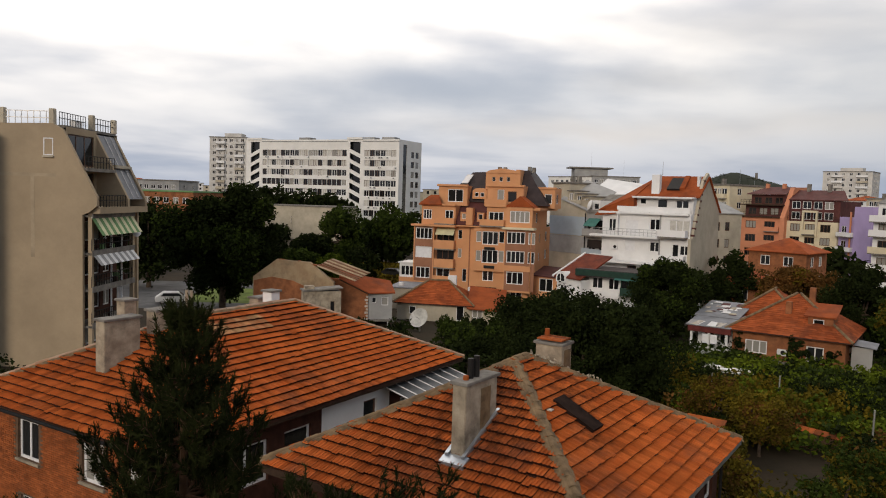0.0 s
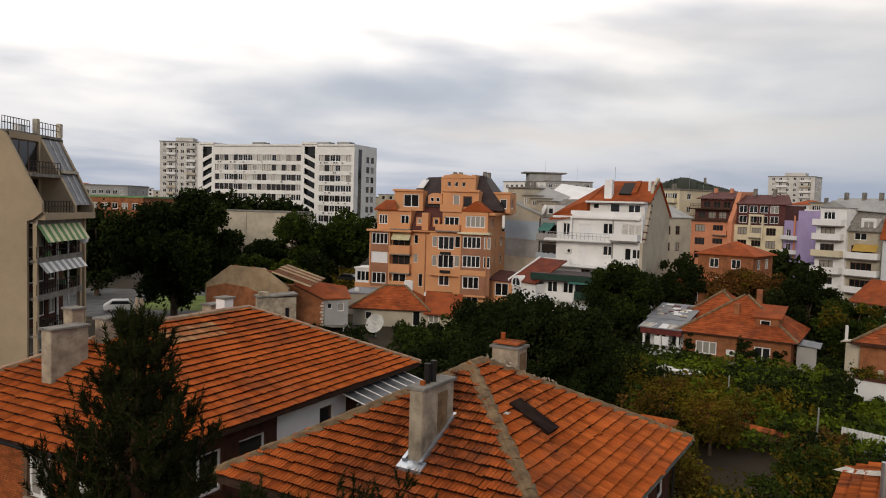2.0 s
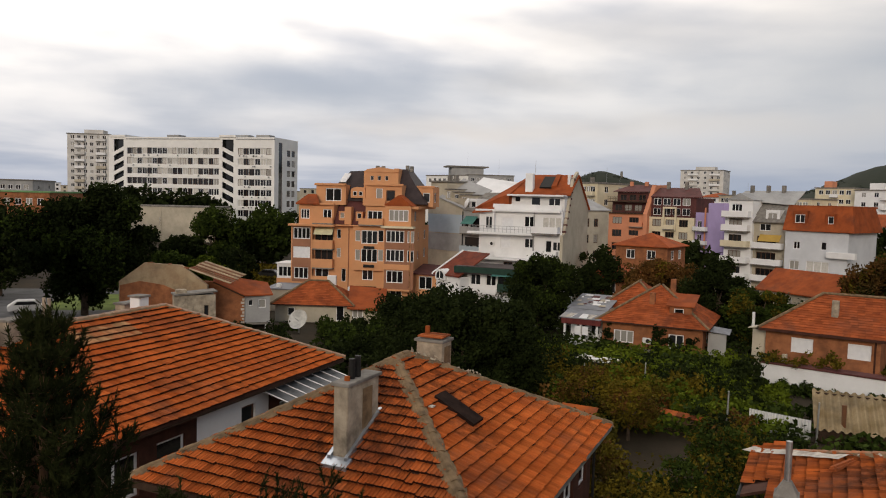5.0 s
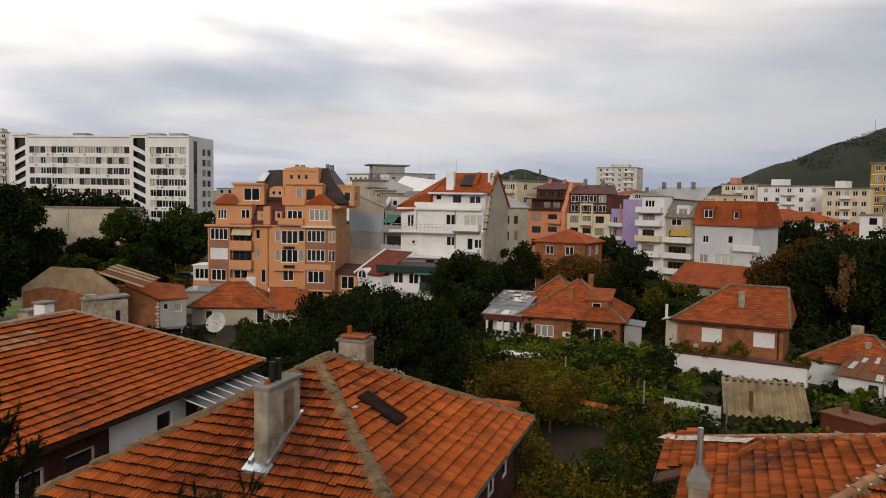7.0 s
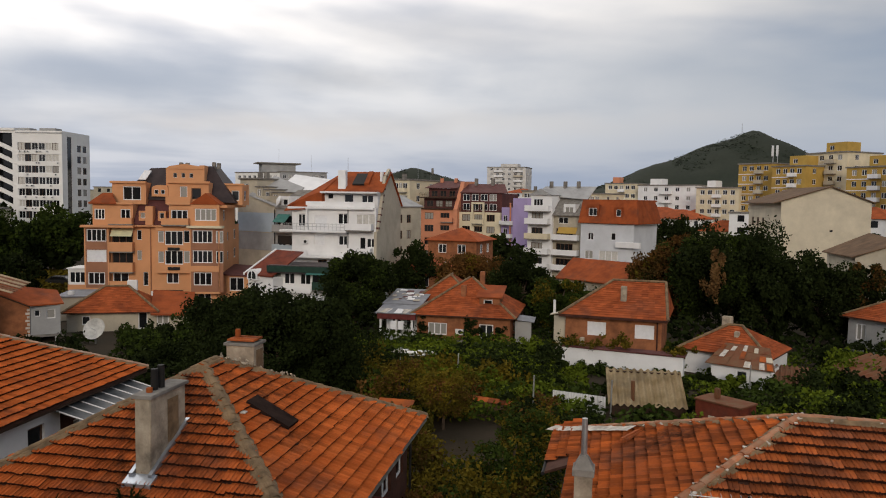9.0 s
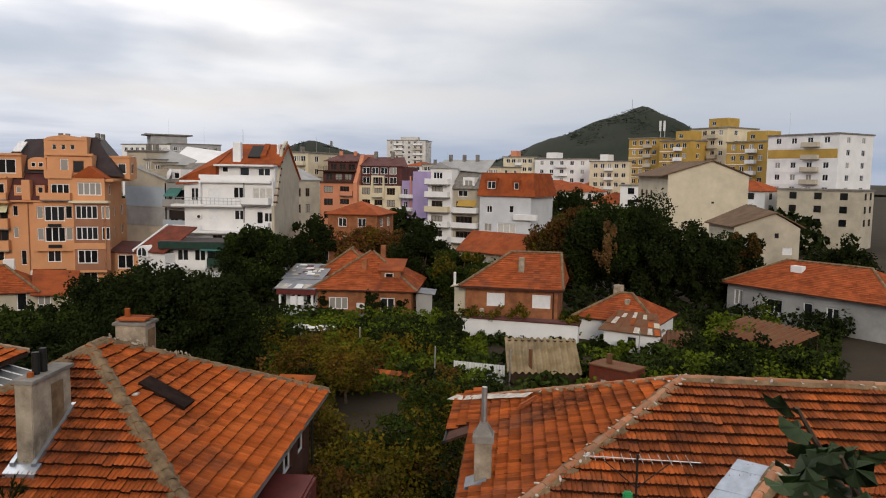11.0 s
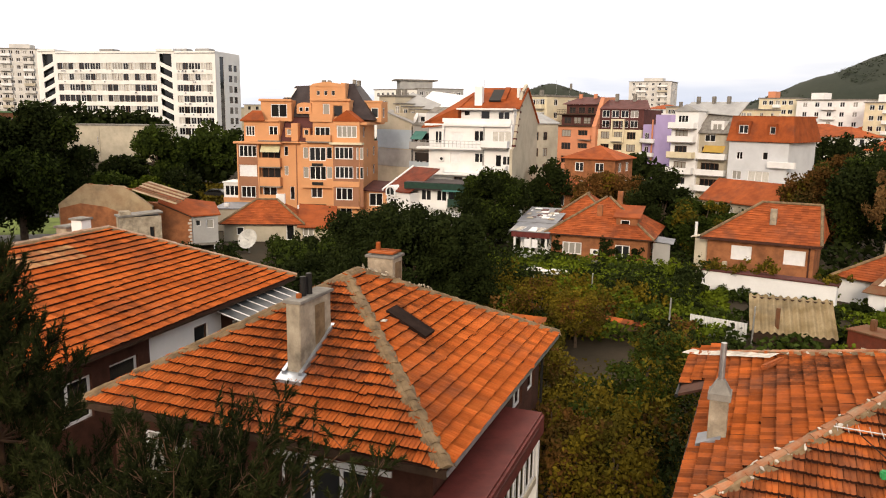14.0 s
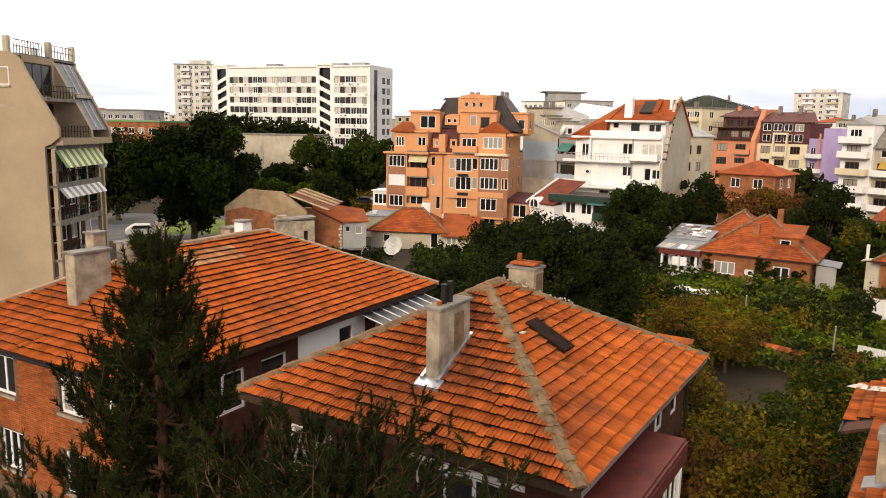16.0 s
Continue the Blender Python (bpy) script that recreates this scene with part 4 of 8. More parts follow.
# ---- orange stepped apartment house ----
def build_orange():
    m, L = base(-2.1, 99.8, 6.8, 95)
    b = thing("apartment_building", m, "orange stepped apartment house with dark mansard roof and bay windows", "building")
    W = L
    rows = (8.35, 5.85, 3.1)
    wins = []
    for z in rows[:2]:
        wins += [(5.9, z + 0.2, 0.55, 1.2, 1), (2.9, z - 0.2, 2.5, 1.8, 3, FRAME_BR, GLASS), (15.35, z, 0.0 + 0.45, 1.4, 1)]
    wins += [(2.95, 3.1, 1.9, 1.5, 2), (6.6, 2.9, 0.6, 1.7, 1), (9.4, 3.2, 1.5, 1.4, 2), (8.6, 0.1, 2.8, 2.3, 2, FRAME_BR), (13.2, 0.1, 1.6, 2.2, 2), (1.0, 0.4, 1.4, 1.4, 2), (4.9, 0.5, 0.6, 0.6, 1)]
    mass(b, 0, W, 0.8, 12, 0, 10.3, ORANGE, wins, right=[(1.2, z, 1.0, 1.2, 2) for z in rows] + [(4.2, z, 0.8, 1.1, 2) for z in rows] + [(8.0, z, 1.4, 1.3, 2) for z in rows])
    part("plinth", boxes((0.02, W + 0.06, 0.70, 0.796, 0.0, 0.35)), ORANGE_DK, b)
    # left bay
    facade(b, side(0, 0.05, 0.0), 2.6, 2.7, 10.0, [(0.12, 8.35, 2.35, 1.5, 4), (0.12, 5.85, 2.35, 1.5, 1, FRAME, SHUTTER), (0.25, 3.1, 2.0, 1.5, 3)], ORANGE_DK, "bay")
    part("bay_side", boxes((2.65, 2.8, 0, 0.8, 2.7, 10.0)), ORANGE, b)
    part("bay_side", boxes((-0.1, 0.05, 0, 0.8, 2.7, 10.0)), ORANGE, b)
    part("bay_floor", boxes((-0.1, 2.8, -0.02, 0.8, 2.5, 2.7)), ORANGE, b)
    # low glazed annexe
    mass(b, -2.3, -0.12, 0.6, 4.0, 0, 4.9, WHITE, [(0.15, 3.2, 1.9, 1.4, 3)], label="white glazed ground annexe")
    part("annexe_roof", boxes((-2.45, 0.0, 0.45, 4.1, 4.9, 5.05)), PLASTIC_W, b)
    part("annexe_parapet", boxes((-2.34, -0.1, 0.53, 0.59, 1.6, 3.0)), ORANGE, b)
    # balconies between the bays
    for z in (7.15, 4.65, 2.4):
        balcony(b, 2.85, 5.6, 0.8, z, 0.85, 1.15, ORANGE)
    part("awning", prism([(2.95, -0.05, 9.0), (5.5, -0.05, 9.0), (5.5, 0.75, 9.9), (2.95, 0.75, 9.9)], (0, 0, 0.04)), AWN_Y, b, "cream fabric awning")
    # centre bay
    wc = [(0.15, 8.3, 0.7, 1.4, 1), (0.95, 8.0, 2.2, 1.75, 3), (3.2, 8.3, 0.75, 1.5, 1), (0.15, 5.8, 0.7, 1.4, 1), (0.95, 5.6, 2.2, 1.75, 3), (3.2, 5.8, 0.75, 1.5, 1)]
    facade(b, side(0, 8.45, 0.2), 4.1, 4.8, 10.2, wc, ORANGE, "bay")
    part("bay_side", boxes((8.3, 8.45, 0.2, 0.8, 4.8, 10.2)), ORANGE, b)
    part("bay_floor", boxes((8.3, 12.55, 0.18, 0.8, 4.55, 4.8)), ORANGE, b)
    for z in (7.35, 4.95):
        part("flower_box", boxes((9.8, 11.2, -0.05, 0.19, z, z + 0.35)), DARK_METAL, b)
    # right bay, brown between white windows
    wr = []
    for z in (8.3, 5.85):
        wr += [(0.2, z, 2.4, 1.55, 4), (3.0, z, 0.9, 1.5, 2)]
    wr += [(0.3, 3.1, 2.2, 1.6, 3)]
    facade(b, side(0, 12.6, -0.1), min(4.0, W - 12.55), 2.3, 10.1, [w for w in wr], ORANGE_DK, "bay", label="brown rendered window bay")
    part("bay_side", boxes((W + 0.05, W + 0.2, -0.1, 0.8, 2.3, 10.1)), ORANGE, b)
    part("bay_side", boxes((12.46, 12.6, -0.1, 0.8, 2.3, 10.1)), ORANGE, b)
    part("bay_floor", boxes((12.46, W + 0.2, -0.12, 0.8, 2.05, 2.3)), ORANGE, b)
    part("bay_band", boxes((12.5, W + 0.15, -0.16, -0.104, 4.8, 5.5)), ORANGE, b)
    # cornices
    part("cornice", soft_box(-0.4, 5.9, -0.5, 0.8, 10.05, 10.32, 0.05), ORANGE, b)
    part("cornice", soft_box(12.2, W + 0.6, -0.6, 0.8, 10.12, 10.40, 0.05), PALE_Y, b, "pale cornice")
    part("cornice", soft_box(5.9, 12.2, 0.0, 0.8, 10.2, 10.36, 0.04), ORANGE, b)
    # fourth level
    mass(b, 0.6, 5.4, 0.9, 6.0, 10.3, 12.9, ORANGE, [(0.2, 11.0, 1.25, 1.3, 3), (3.3, 10.6, 1.2, 1.7, 2)], left=[(2.0, 11.0, 1.2, 1.2, 2)])
    balcony(b, 2.7, 5.5, 0.8, 10.5, 0.7, 0.75, ORANGE)
    slope_roof(b, [(0.3, 0.4, 12.9), (3.6, 0.4, 12.9), (2.6, 2.0, 14.1), (1.4, 2.0, 14.1)], ROOF_FAR)
    part("coping", soft_box(0.3, 5.5, 0.5, 1.0, 12.85, 13.1, 0.04), ORANGE, b)
    mass(b, 9.9, W + 0.1, 0.3, 9.0, 10.3, 13.0, ORANGE, [(0.25, 10.7, 2.0, 1.6, 3), (3.1, 11.0, 2.6, 1.5, 4)], right=[(2.0, 11.0, 1.2, 1.3, 2)])
    balcony(b, 9.2, 12.4, 0.3, 10.5, 0.8, 0.8, ORANGE)
    part("pediment", prism([(12.3, 0.2, 13.0), (W + 0.3, 0.2, 13.0), (14.3, 0.2, 14.4)], (0, 2.6, 0)), ROOF_FAR, b, "clay coloured gable")
    part("coping", soft_box(9.7, 12.5, 0.0, 0.5, 12.9, 13.2, 0.04), ORANGE, b)
    # brown slope between, with a pier and two dormers
    slope_roof(b, [(5.4, 0.9, 10.4), (9.9, 0.9, 10.4), (9.9, 4.6, 14.6), (5.4, 4.6, 14.6)], BROWN_ROOF)
    part("pier", soft_box(7.0, 7.9, 0.5, 1.6, 10.4, 12.7, 0.04), ORANGE, b)
    for x in (6.0, 8.3):
        mass(b, x, x + 0.95, 1.2, 3.2, 10.9, 12.1, ORANGE, [(0.2, 11.2, 0.55, 0.7, 1)])
    # fifth level
    mass(b, 2.4, 6.5, 2.4, 8.0, 12.9, 15.6, ORANGE, [(1.3, 13.4, 2.2, 1.7, 2, FRAME, GLASS)], left=[(2.0, 13.6, 1.2, 1.2, 2)])
    part("coping", soft_box(2.2, 6.6, 2.1, 2.6, 15.45, 15.75, 0.05), ORANGE, b)
    mass(b, 9.3, 14.2, 2.2, 8.0, 13.0, 15.7, ORANGE, [(1.4, 13.2, 0.9, 2.0, 1), (2.8, 13.6, 1.2, 1.4, 1, FRAME_BR)])
    part("coping", soft_box(9.1, 14.4, 1.9, 2.4, 15.55, 15.85, 0.05), ORANGE, b)
    part("parapet", boxes((9.2, 12.2, 1.3, 1.4, 13.0, 13.9)), ORANGE, b)
    # rounded dormer with three eyes
    bm = bmesh.new()
    pts = [(7.0, 3.0, 13.9)] + [(8.0 - 1.0 * math.cos(math.pi * i / 8), 3.0, 14.9 + 0.45 * math.sin(math.pi * i / 8)) for i in range(9)] + [(9.0, 3.0, 13.9)]
    part("dormer", prism(pts, (0, 2.5, 0)), ORANGE, b)
    for x in (7.35, 8.15):
        window(b, x, 14.2, 0.5, 0.55, pose(0, 2.87, 0), 1)
    # top tower
    facade(b, side(0, 8.7, 3.8), 4.0, 15.3, 17.4, [(0.75 + 1.0 * i, 16.3, 0.45, 0.6, 1) for i in range(3)], ORANGE, "tower_wall")
    part("tower_side", boxes((8.55, 8.7, 3.8, 8.0, 15.0, 17.4)), ORANGE, b)
    part("tower_side", boxes((12.7, 13.3, 3.8, 8.0, 15.0, 17.9)), ORANGE, b)
    part("tower_top", prism([(8.5, 3.7, 17.4), (13.3, 3.7, 17.4), (12.9, 3.7, 17.75), (10.8, 3.7, 18.05), (9.0, 3.7, 17.75)], (0, 4.0, 0)), ORANGE, b)
    # dark mansard
    bm = bmesh.new()
    lo = [(2.9, 3.2, 13.6), (W + 1.3, 3.2, 13.2), (W + 1.3, 12.2, 13.2), (2.9, 12.2, 13.6)]
    hi = [(6.0, 6.0, 17.4), (13.9, 6.0, 17.8), (13.9, 9.6, 17.8), (6.0, 9.6, 17.4)]
    for i in range(4):
        add_prism(bm, [lo[i], lo[(i + 1) % 4], hi[(i + 1) % 4], hi[i]], (0, 0, 0.12))
    add_prism(bm, hi, (0, 0, 0.1))
    part("roof", bm, DARK_ROOF, b, "dark grey mansard")
    part("skylight", prism([(5.1, 3.95, 15.95), (6.0, 3.95, 15.95), (6.5, 4.8, 17.1), (5.6, 4.8, 17.1)], (0, -0.06, 0.08)), FRAME, b, "white roof window")
    mass(b, W - 1.2, W + 1.9, 5.2, 9.5, 12.9, 15.6, ORANGE, [(1.7, 13.5, 1.0, 1.3, 1)], right=[(1.0, 13.5, 1.6, 1.3, 2)])
    part("coping", soft_box(W - 1.3, W + 2.1, 5.0, 5.4, 15.45, 15.7, 0.04), ORANGE, b)
    part("side_cornice", soft_box(W + 0.1, W + 1.0, 0.6, 12.0, 12.6, 12.95, 0.05), ORANGE, b)
    for x, h in ((9.4, 0.5), (10.2, 0.45), (13.6, 0.7), (14.2, 0.5)):
        part("roof_vent", soft_box(x, x + 0.45, 6.5, 7.0, 17.6, 18.1 + h * 0.5, 0.03), CONCRETE, b)
    for x, z in ((2.3, 2.9), (7.2, 1.7), (10.9, 1.0)):
        aircon(b, x + 0.4, 0.79, z)
    mass(b, W + 0.02, W + 3.4, 2.0, 9.0, 0, 4.2, ORANGE, [(0.9, 2.2, 1.8, 1.7, 2)])
    part("annexe_roof", prism([(W - 0.1, 1.6, 4.2), (W + 3.8, 1.6, 4.0), (W + 3.8, 9.2, 4.6), (W - 0.1, 9.2, 4.8)], (0, 0, 0.15)), BROWN_ROOF, b)
    part("downpipe", tubes(((7.55, 0.72, 0.3), (7.55, 0.72, 10.0), 0.06, 0.06, 6)), ORANGE_DK, b)


build_orange()


# ---- white terraced apartment house ----
def build_white():
    m, L = base(11.6, 96, 18.2, 92)
    b = thing("apartment_building", m, "white terraced apartment house with red tiled roof and tall side wall", "building")
    W = L
    f2 = [(0.8, 10.4, 1.0, 1.6, 2), (3.0, 10.2, 1.7, 1.7, 1, FRAME, SHUTTER), (6.1, 10.75, 1.4, 1.4, 2), (8.5, 10.1, 2.5, 2.0, 3, FRAME, CURTAIN)]
    f1 = [(3.0, 8.0, 1.4, 1.35, 1, FRAME, SHUTTER), (6.2, 8.1, 1.35, 1.25, 2), (9.0, 7.2, 0.8, 2.0, 1), (9.9, 7.9, 1.2, 1.2, 2)]
    mass(b, 0.6, W, 1.0, 12, 6.6, 12.9, WHITE, f2 + f1, left=[(2, 10.5, 1.2, 1.4, 2), (2, 7.8, 1.2, 1.4, 2)])
    f0 = [(1.0, 4.3, 2.2, 1.5, 3), (4.0, 4.2, 1.2, 2.0, 2, FRAME_BR), (7.0, 4.3, 1.6, 1.4, 2), (9.2, 4.3, 1.4, 1.4, 2), (2.0, 1.0, 1.6, 1.8, 2), (6.0, 1.0, 2.6, 1.8, 3)]
    mass(b, 0.0, W, 1.2, 12, 0, 6.6, WHITE, f0, left=[(2, 4.3, 1.2, 1.4, 2)])
    for z, x0, x1, d in ((10.0, -0.6, 8.2, 1.3), (6.8, -0.4, W - 0.2, 1.5), (12.9, 0.2, W, 0.6)):
        part("terrace_slab", soft_box(x0, x1, 1.0 - d, 1.0, z - 0.28, z, 0.05), WHITE, b)
    railing(b, -0.4, 8.0, -0.2, 10.0, 0.8, 16, STEEL)
    balcony(b, 8.1, W - 0.1, 1.0, 10.1, 1.2, 0.8, WHITE)
    balcony(b, 8.3, W - 0.2, 1.0, 7.0, 1.2, 0.85, WHITE)
    part("bow_parapet", soft_box(-0.4, 3.2, -0.45, -0.3, 6.8, 7.5, 0.04), WHITE, b)
    part("pillar", boxes((2.75, 2.95, 0.2, 0.4, 10.0, 12.7)), WHITE, b)
    part("drain_strip", boxes((8.0, 8.14, 0.8, 0.99, 6.9, 12.8)), GREY_R, b)
    # attic storey, set back, with flat canopy
    fa = [(0.4, 13.9, 0.8, 0.7, 1), (2.6, 13.0, 1.3, 1.6, 1), (4.9, 13.1, 1.6, 1.4, 2)]
    mass(b, 4.5, W, 2.2, 10, 12.9, 14.7, WHITE, fa)
    part("canopy", soft_box(4.2, W + 0.15, 1.2, 3.0, 14.65, 14.88, 0.04), WHITE, b)
    part("parapet", soft_box(2.4, W, 1.05, 1.2, 12.9, 13.6, 0.03), WHITE, b)
    # tiled slopes
    slope_roof(b, [(4.2, 2.6, 14.8), (W + 0.6, 2.6, 14.8), (W + 0.6, 6.6, 17.4), (5.6, 6.6, 17.4)], ROOF_FAR)
    slope_roof(b, [(0.0, 0.9, 12.9), (4.3, 2.4, 14.9), (5.6, 6.6, 17.4), (0.8, 6.6, 13.4)], ROOF_FAR)
    slope_roof(b, [(-0.2, 0.4, 12.3), (2.6, 0.4, 12.6), (2.6, 1.8, 13.4), (0.2, 1.8, 13.2)], ROOF_FAR)
    slope_roof(b, [(0.8, 6.6, 13.4), (5.6, 6.6, 17.4), (W + 0.6, 6.6, 17.4), (W + 0.6, 12.4, 13.0), (0.0, 12.4, 13.0)], ROOF_FAR)
    part("hip_slope", prism([(0.0, 1.3, 12.9), (4.45, 1.3, 12.9), (4.45, 1.3, 14.75), (3.9, 1.3, 14.7)], (0.4, 4.5, 0)), ROOF_FAR, b)
    part("chimney_shaft", soft_box(6.0, 7.0, 3.0, 3.8, 14.8, 17.6, 0.04), WHITE, b, "white chimney")
    part("chimney_shaft", soft_box(11.1 if W > 11.5 else W - 0.6, W - 0.1, 4.6, 5.2, 15.5, 17.5, 0.04), WHITE, b, "white chimney")
    # open roof recess: its shade is a near-black slab laid on the slope
    part("roof_recess", prism([(7.7, 3.7, 15.7), (9.3, 3.7, 15.7), (9.3, 5.9, 17.1), (7.7, 5.9, 17.1)], (0, -0.1, 0.2)), DARK_METAL, b, "dark slab standing in for the shade of a roof terrace recess")
    part("recess_cheek", prism([(9.3, 3.7, 15.7), (9.9, 3.9, 15.8), (9.9, 5.9, 17.3), (9.3, 5.9, 17.3)], (0, -0.1, 0.3)), ROOF_FAR, b)
    # tall side wall
    part("fire_wall", prism([(W + 0.02, 0.7, 0), (W + 0.02, 12.2, 0), (W + 0.02, 12.2, 13.4), (W + 0.02, 6.6, 18.0), (W + 0.02, 4.6, 16.9), (W + 0.02, 1.4, 10.0), (W + 0.02, 0.7, 9.9)], (0.35, 0, 0)), BEIGE, b, "tall plain cream fire wall")
    bm = bmesh.new()
    for i in range(9):
        t = i / 8.0
        add_box(bm, W - 0.05, W + 0.45, 1.5 + 3.3 * t, 1.85 + 3.3 * t, 10.2 + 6.6 * t, 10.45 + 6.6 * t)
    tagged(part("coping_tiles", bm, BROWN_ROOF, b), kind="stuff")
    aircon(b, 2.0, 0.98, 8.2)
    antenna(b, 7.2, 3.4, 17.6, 1.6)


build_white()


# ---- low shops and houses in front of it ----
def build_shop():
    m, L = base(10.5, 86, 18.4, 82)
    b = thing("shop_building", m, "low white shop with dark flat canopy, green balcony and big windows", "building")
    mass(b, 0, L, 0.6, 6, 0, 6.0, WHITE, [(0.35, 4.1, 0.8, 1.6, 1, FRAME, GLASS), (1.5, 4.2, 1.3, 1.3, 2), (3.4, 4.2, 1.3, 1.3, 2), (5.4, 4.1, 2.0, 1.6, 3), (8.3, 4.2, 1.6, 1.4, 2)] + [(0.4 + 2.1 * i, 0.5, 1.8, 2.2, 2, FRAME, GLASS) for i in range(5)])
    # canopy made deeper than its slab; the dark lower part stands for wall shade
    part("canopy", soft_box(-0.1, L * 0.8, -0.5, 0.59, 5.55, 6.42, 0.04), DARK_ROOF, b, "dark flat roof canopy")
    part("canopy_edge", boxes((-0.1, L * 0.8, -0.56, -0.505, 5.7, 6.36)), DARK_GREEN, b)
    part("roof", soft_box(-0.1, L + 0.1, 0.6, 6.2, 6.02, 6.3, 0.04), DARK_ROOF, b)
    part("ledge", soft_box(-0.2, 5.0, -0.2, 0.6, 3.3, 3.5, 0.03), WHITE, b)
    part("low_wall", soft_box(-0.2, 5.0, -0.25, -0.1, 3.5, 4.0, 0.03), WHITE, b)
    o = balcony(b, 5.2, 7.9, 0.6, 3.75, 1.1, 0.9, DARK_GREEN)
    part("glazing", boxes((5.3, 7.8, -0.45, -0.42, 4.66, 5.6)), GLASS, b)
    for k in range(4):
        part("mullion", boxes((5.28 + 0.82 * k, 5.36 + 0.82 * k, -0.48, -0.40, 4.6, 5.7)), DARK_GREEN, b)
    part("green_awning", prism([(4.6, -0.9, 5.5), (8.2, -0.9, 5.5), (8.2, 0.5, 5.95), (4.6, 0.5, 5.95)], (0, 0, 0.05)), TEAL, b, "blue-green awning")
    part("white_awning", prism([(4.9, -1.9, 2.75), (9.4, -1.9, 2.75), (9.4, 0.55, 3.3), (4.9, 0.55, 3.3)], (0, 0, 0.08)), PLASTIC_W, b, "white sheet canopy")
    for x in (5.0, 6.4, 7.9, 9.2):
        part("post", boxes((x, x + 0.12, -1.85, -1.73, 0, 2.75)), FRAME, b)
    aircon(b, 3.2, 0.58, 2.4)
    m, L = base(8.95, 88, 10.75, 85)
    c = thing("house", m, "narrow white house front with dark red tiled roof", "house")
    mass(c, 0, L, 0, 6, 0, 5.1, WHITE, [(0.6, 0.9, 1.2, 1.6, 2), (0.5, 3.0, 1.2, 1.3, 2)])
    slope_roof(c, [(-0.25, -0.3, 5.1), (L + 0.2, -0.3, 5.1), (L + 0.2, 4.6, 7.6), (-0.25, 4.6, 7.6)], RED_TILE)
    part("verge", prism([(-0.45, -0.35, 5.1), (-0.22, -0.35, 5.1), (-0.22, 4.6, 7.66), (-0.45, 4.6, 7.66)], (0, 0, 0.22)), WHITE, c)
    pts = [(0.2, -0.35, 4.6)] + [(1.05 - 0.85 * math.cos(math.pi * i / 8), -0.35, 5.1 + 0.75 * math.sin(math.pi * i / 8)) for i in range(9)] + [(1.9, -0.35, 4.6)]
    ad = part("arched_dormer", prism(pts, (0, 1.8, 0)), WHITE, c)
    pts = [(0.45, -0.38, 4.75)] + [(1.05 - 0.6 * math.cos(math.pi * i / 8), -0.38, 5.1 + 0.5 * math.sin(math.pi * i / 8)) for i in range(9)] + [(1.65, -0.38, 4.75)]
    part("arched_pane", prism(pts, (0, 0.02, 0)), GLASS, ad)
    part("mullion", boxes((1.0, 1.1, -0.42, -0.385, 4.7, 5.6)), FRAME, ad)


DARK_GREEN = mat("dark_green_paint", (0.02, 0.055, 0.04), 0.6, 0.15, 2, 0.1)
TEAL = mat("teal_awning", (0.06, 0.20, 0.17), 0.7, 0.15, 2, 0.1)
RED_TILE = mat("dark_red_tile", (0.21, 0.045, 0.022), 0.8, 0.25, 1.2, 0.4, 9, stain=0.3)
build_shop()


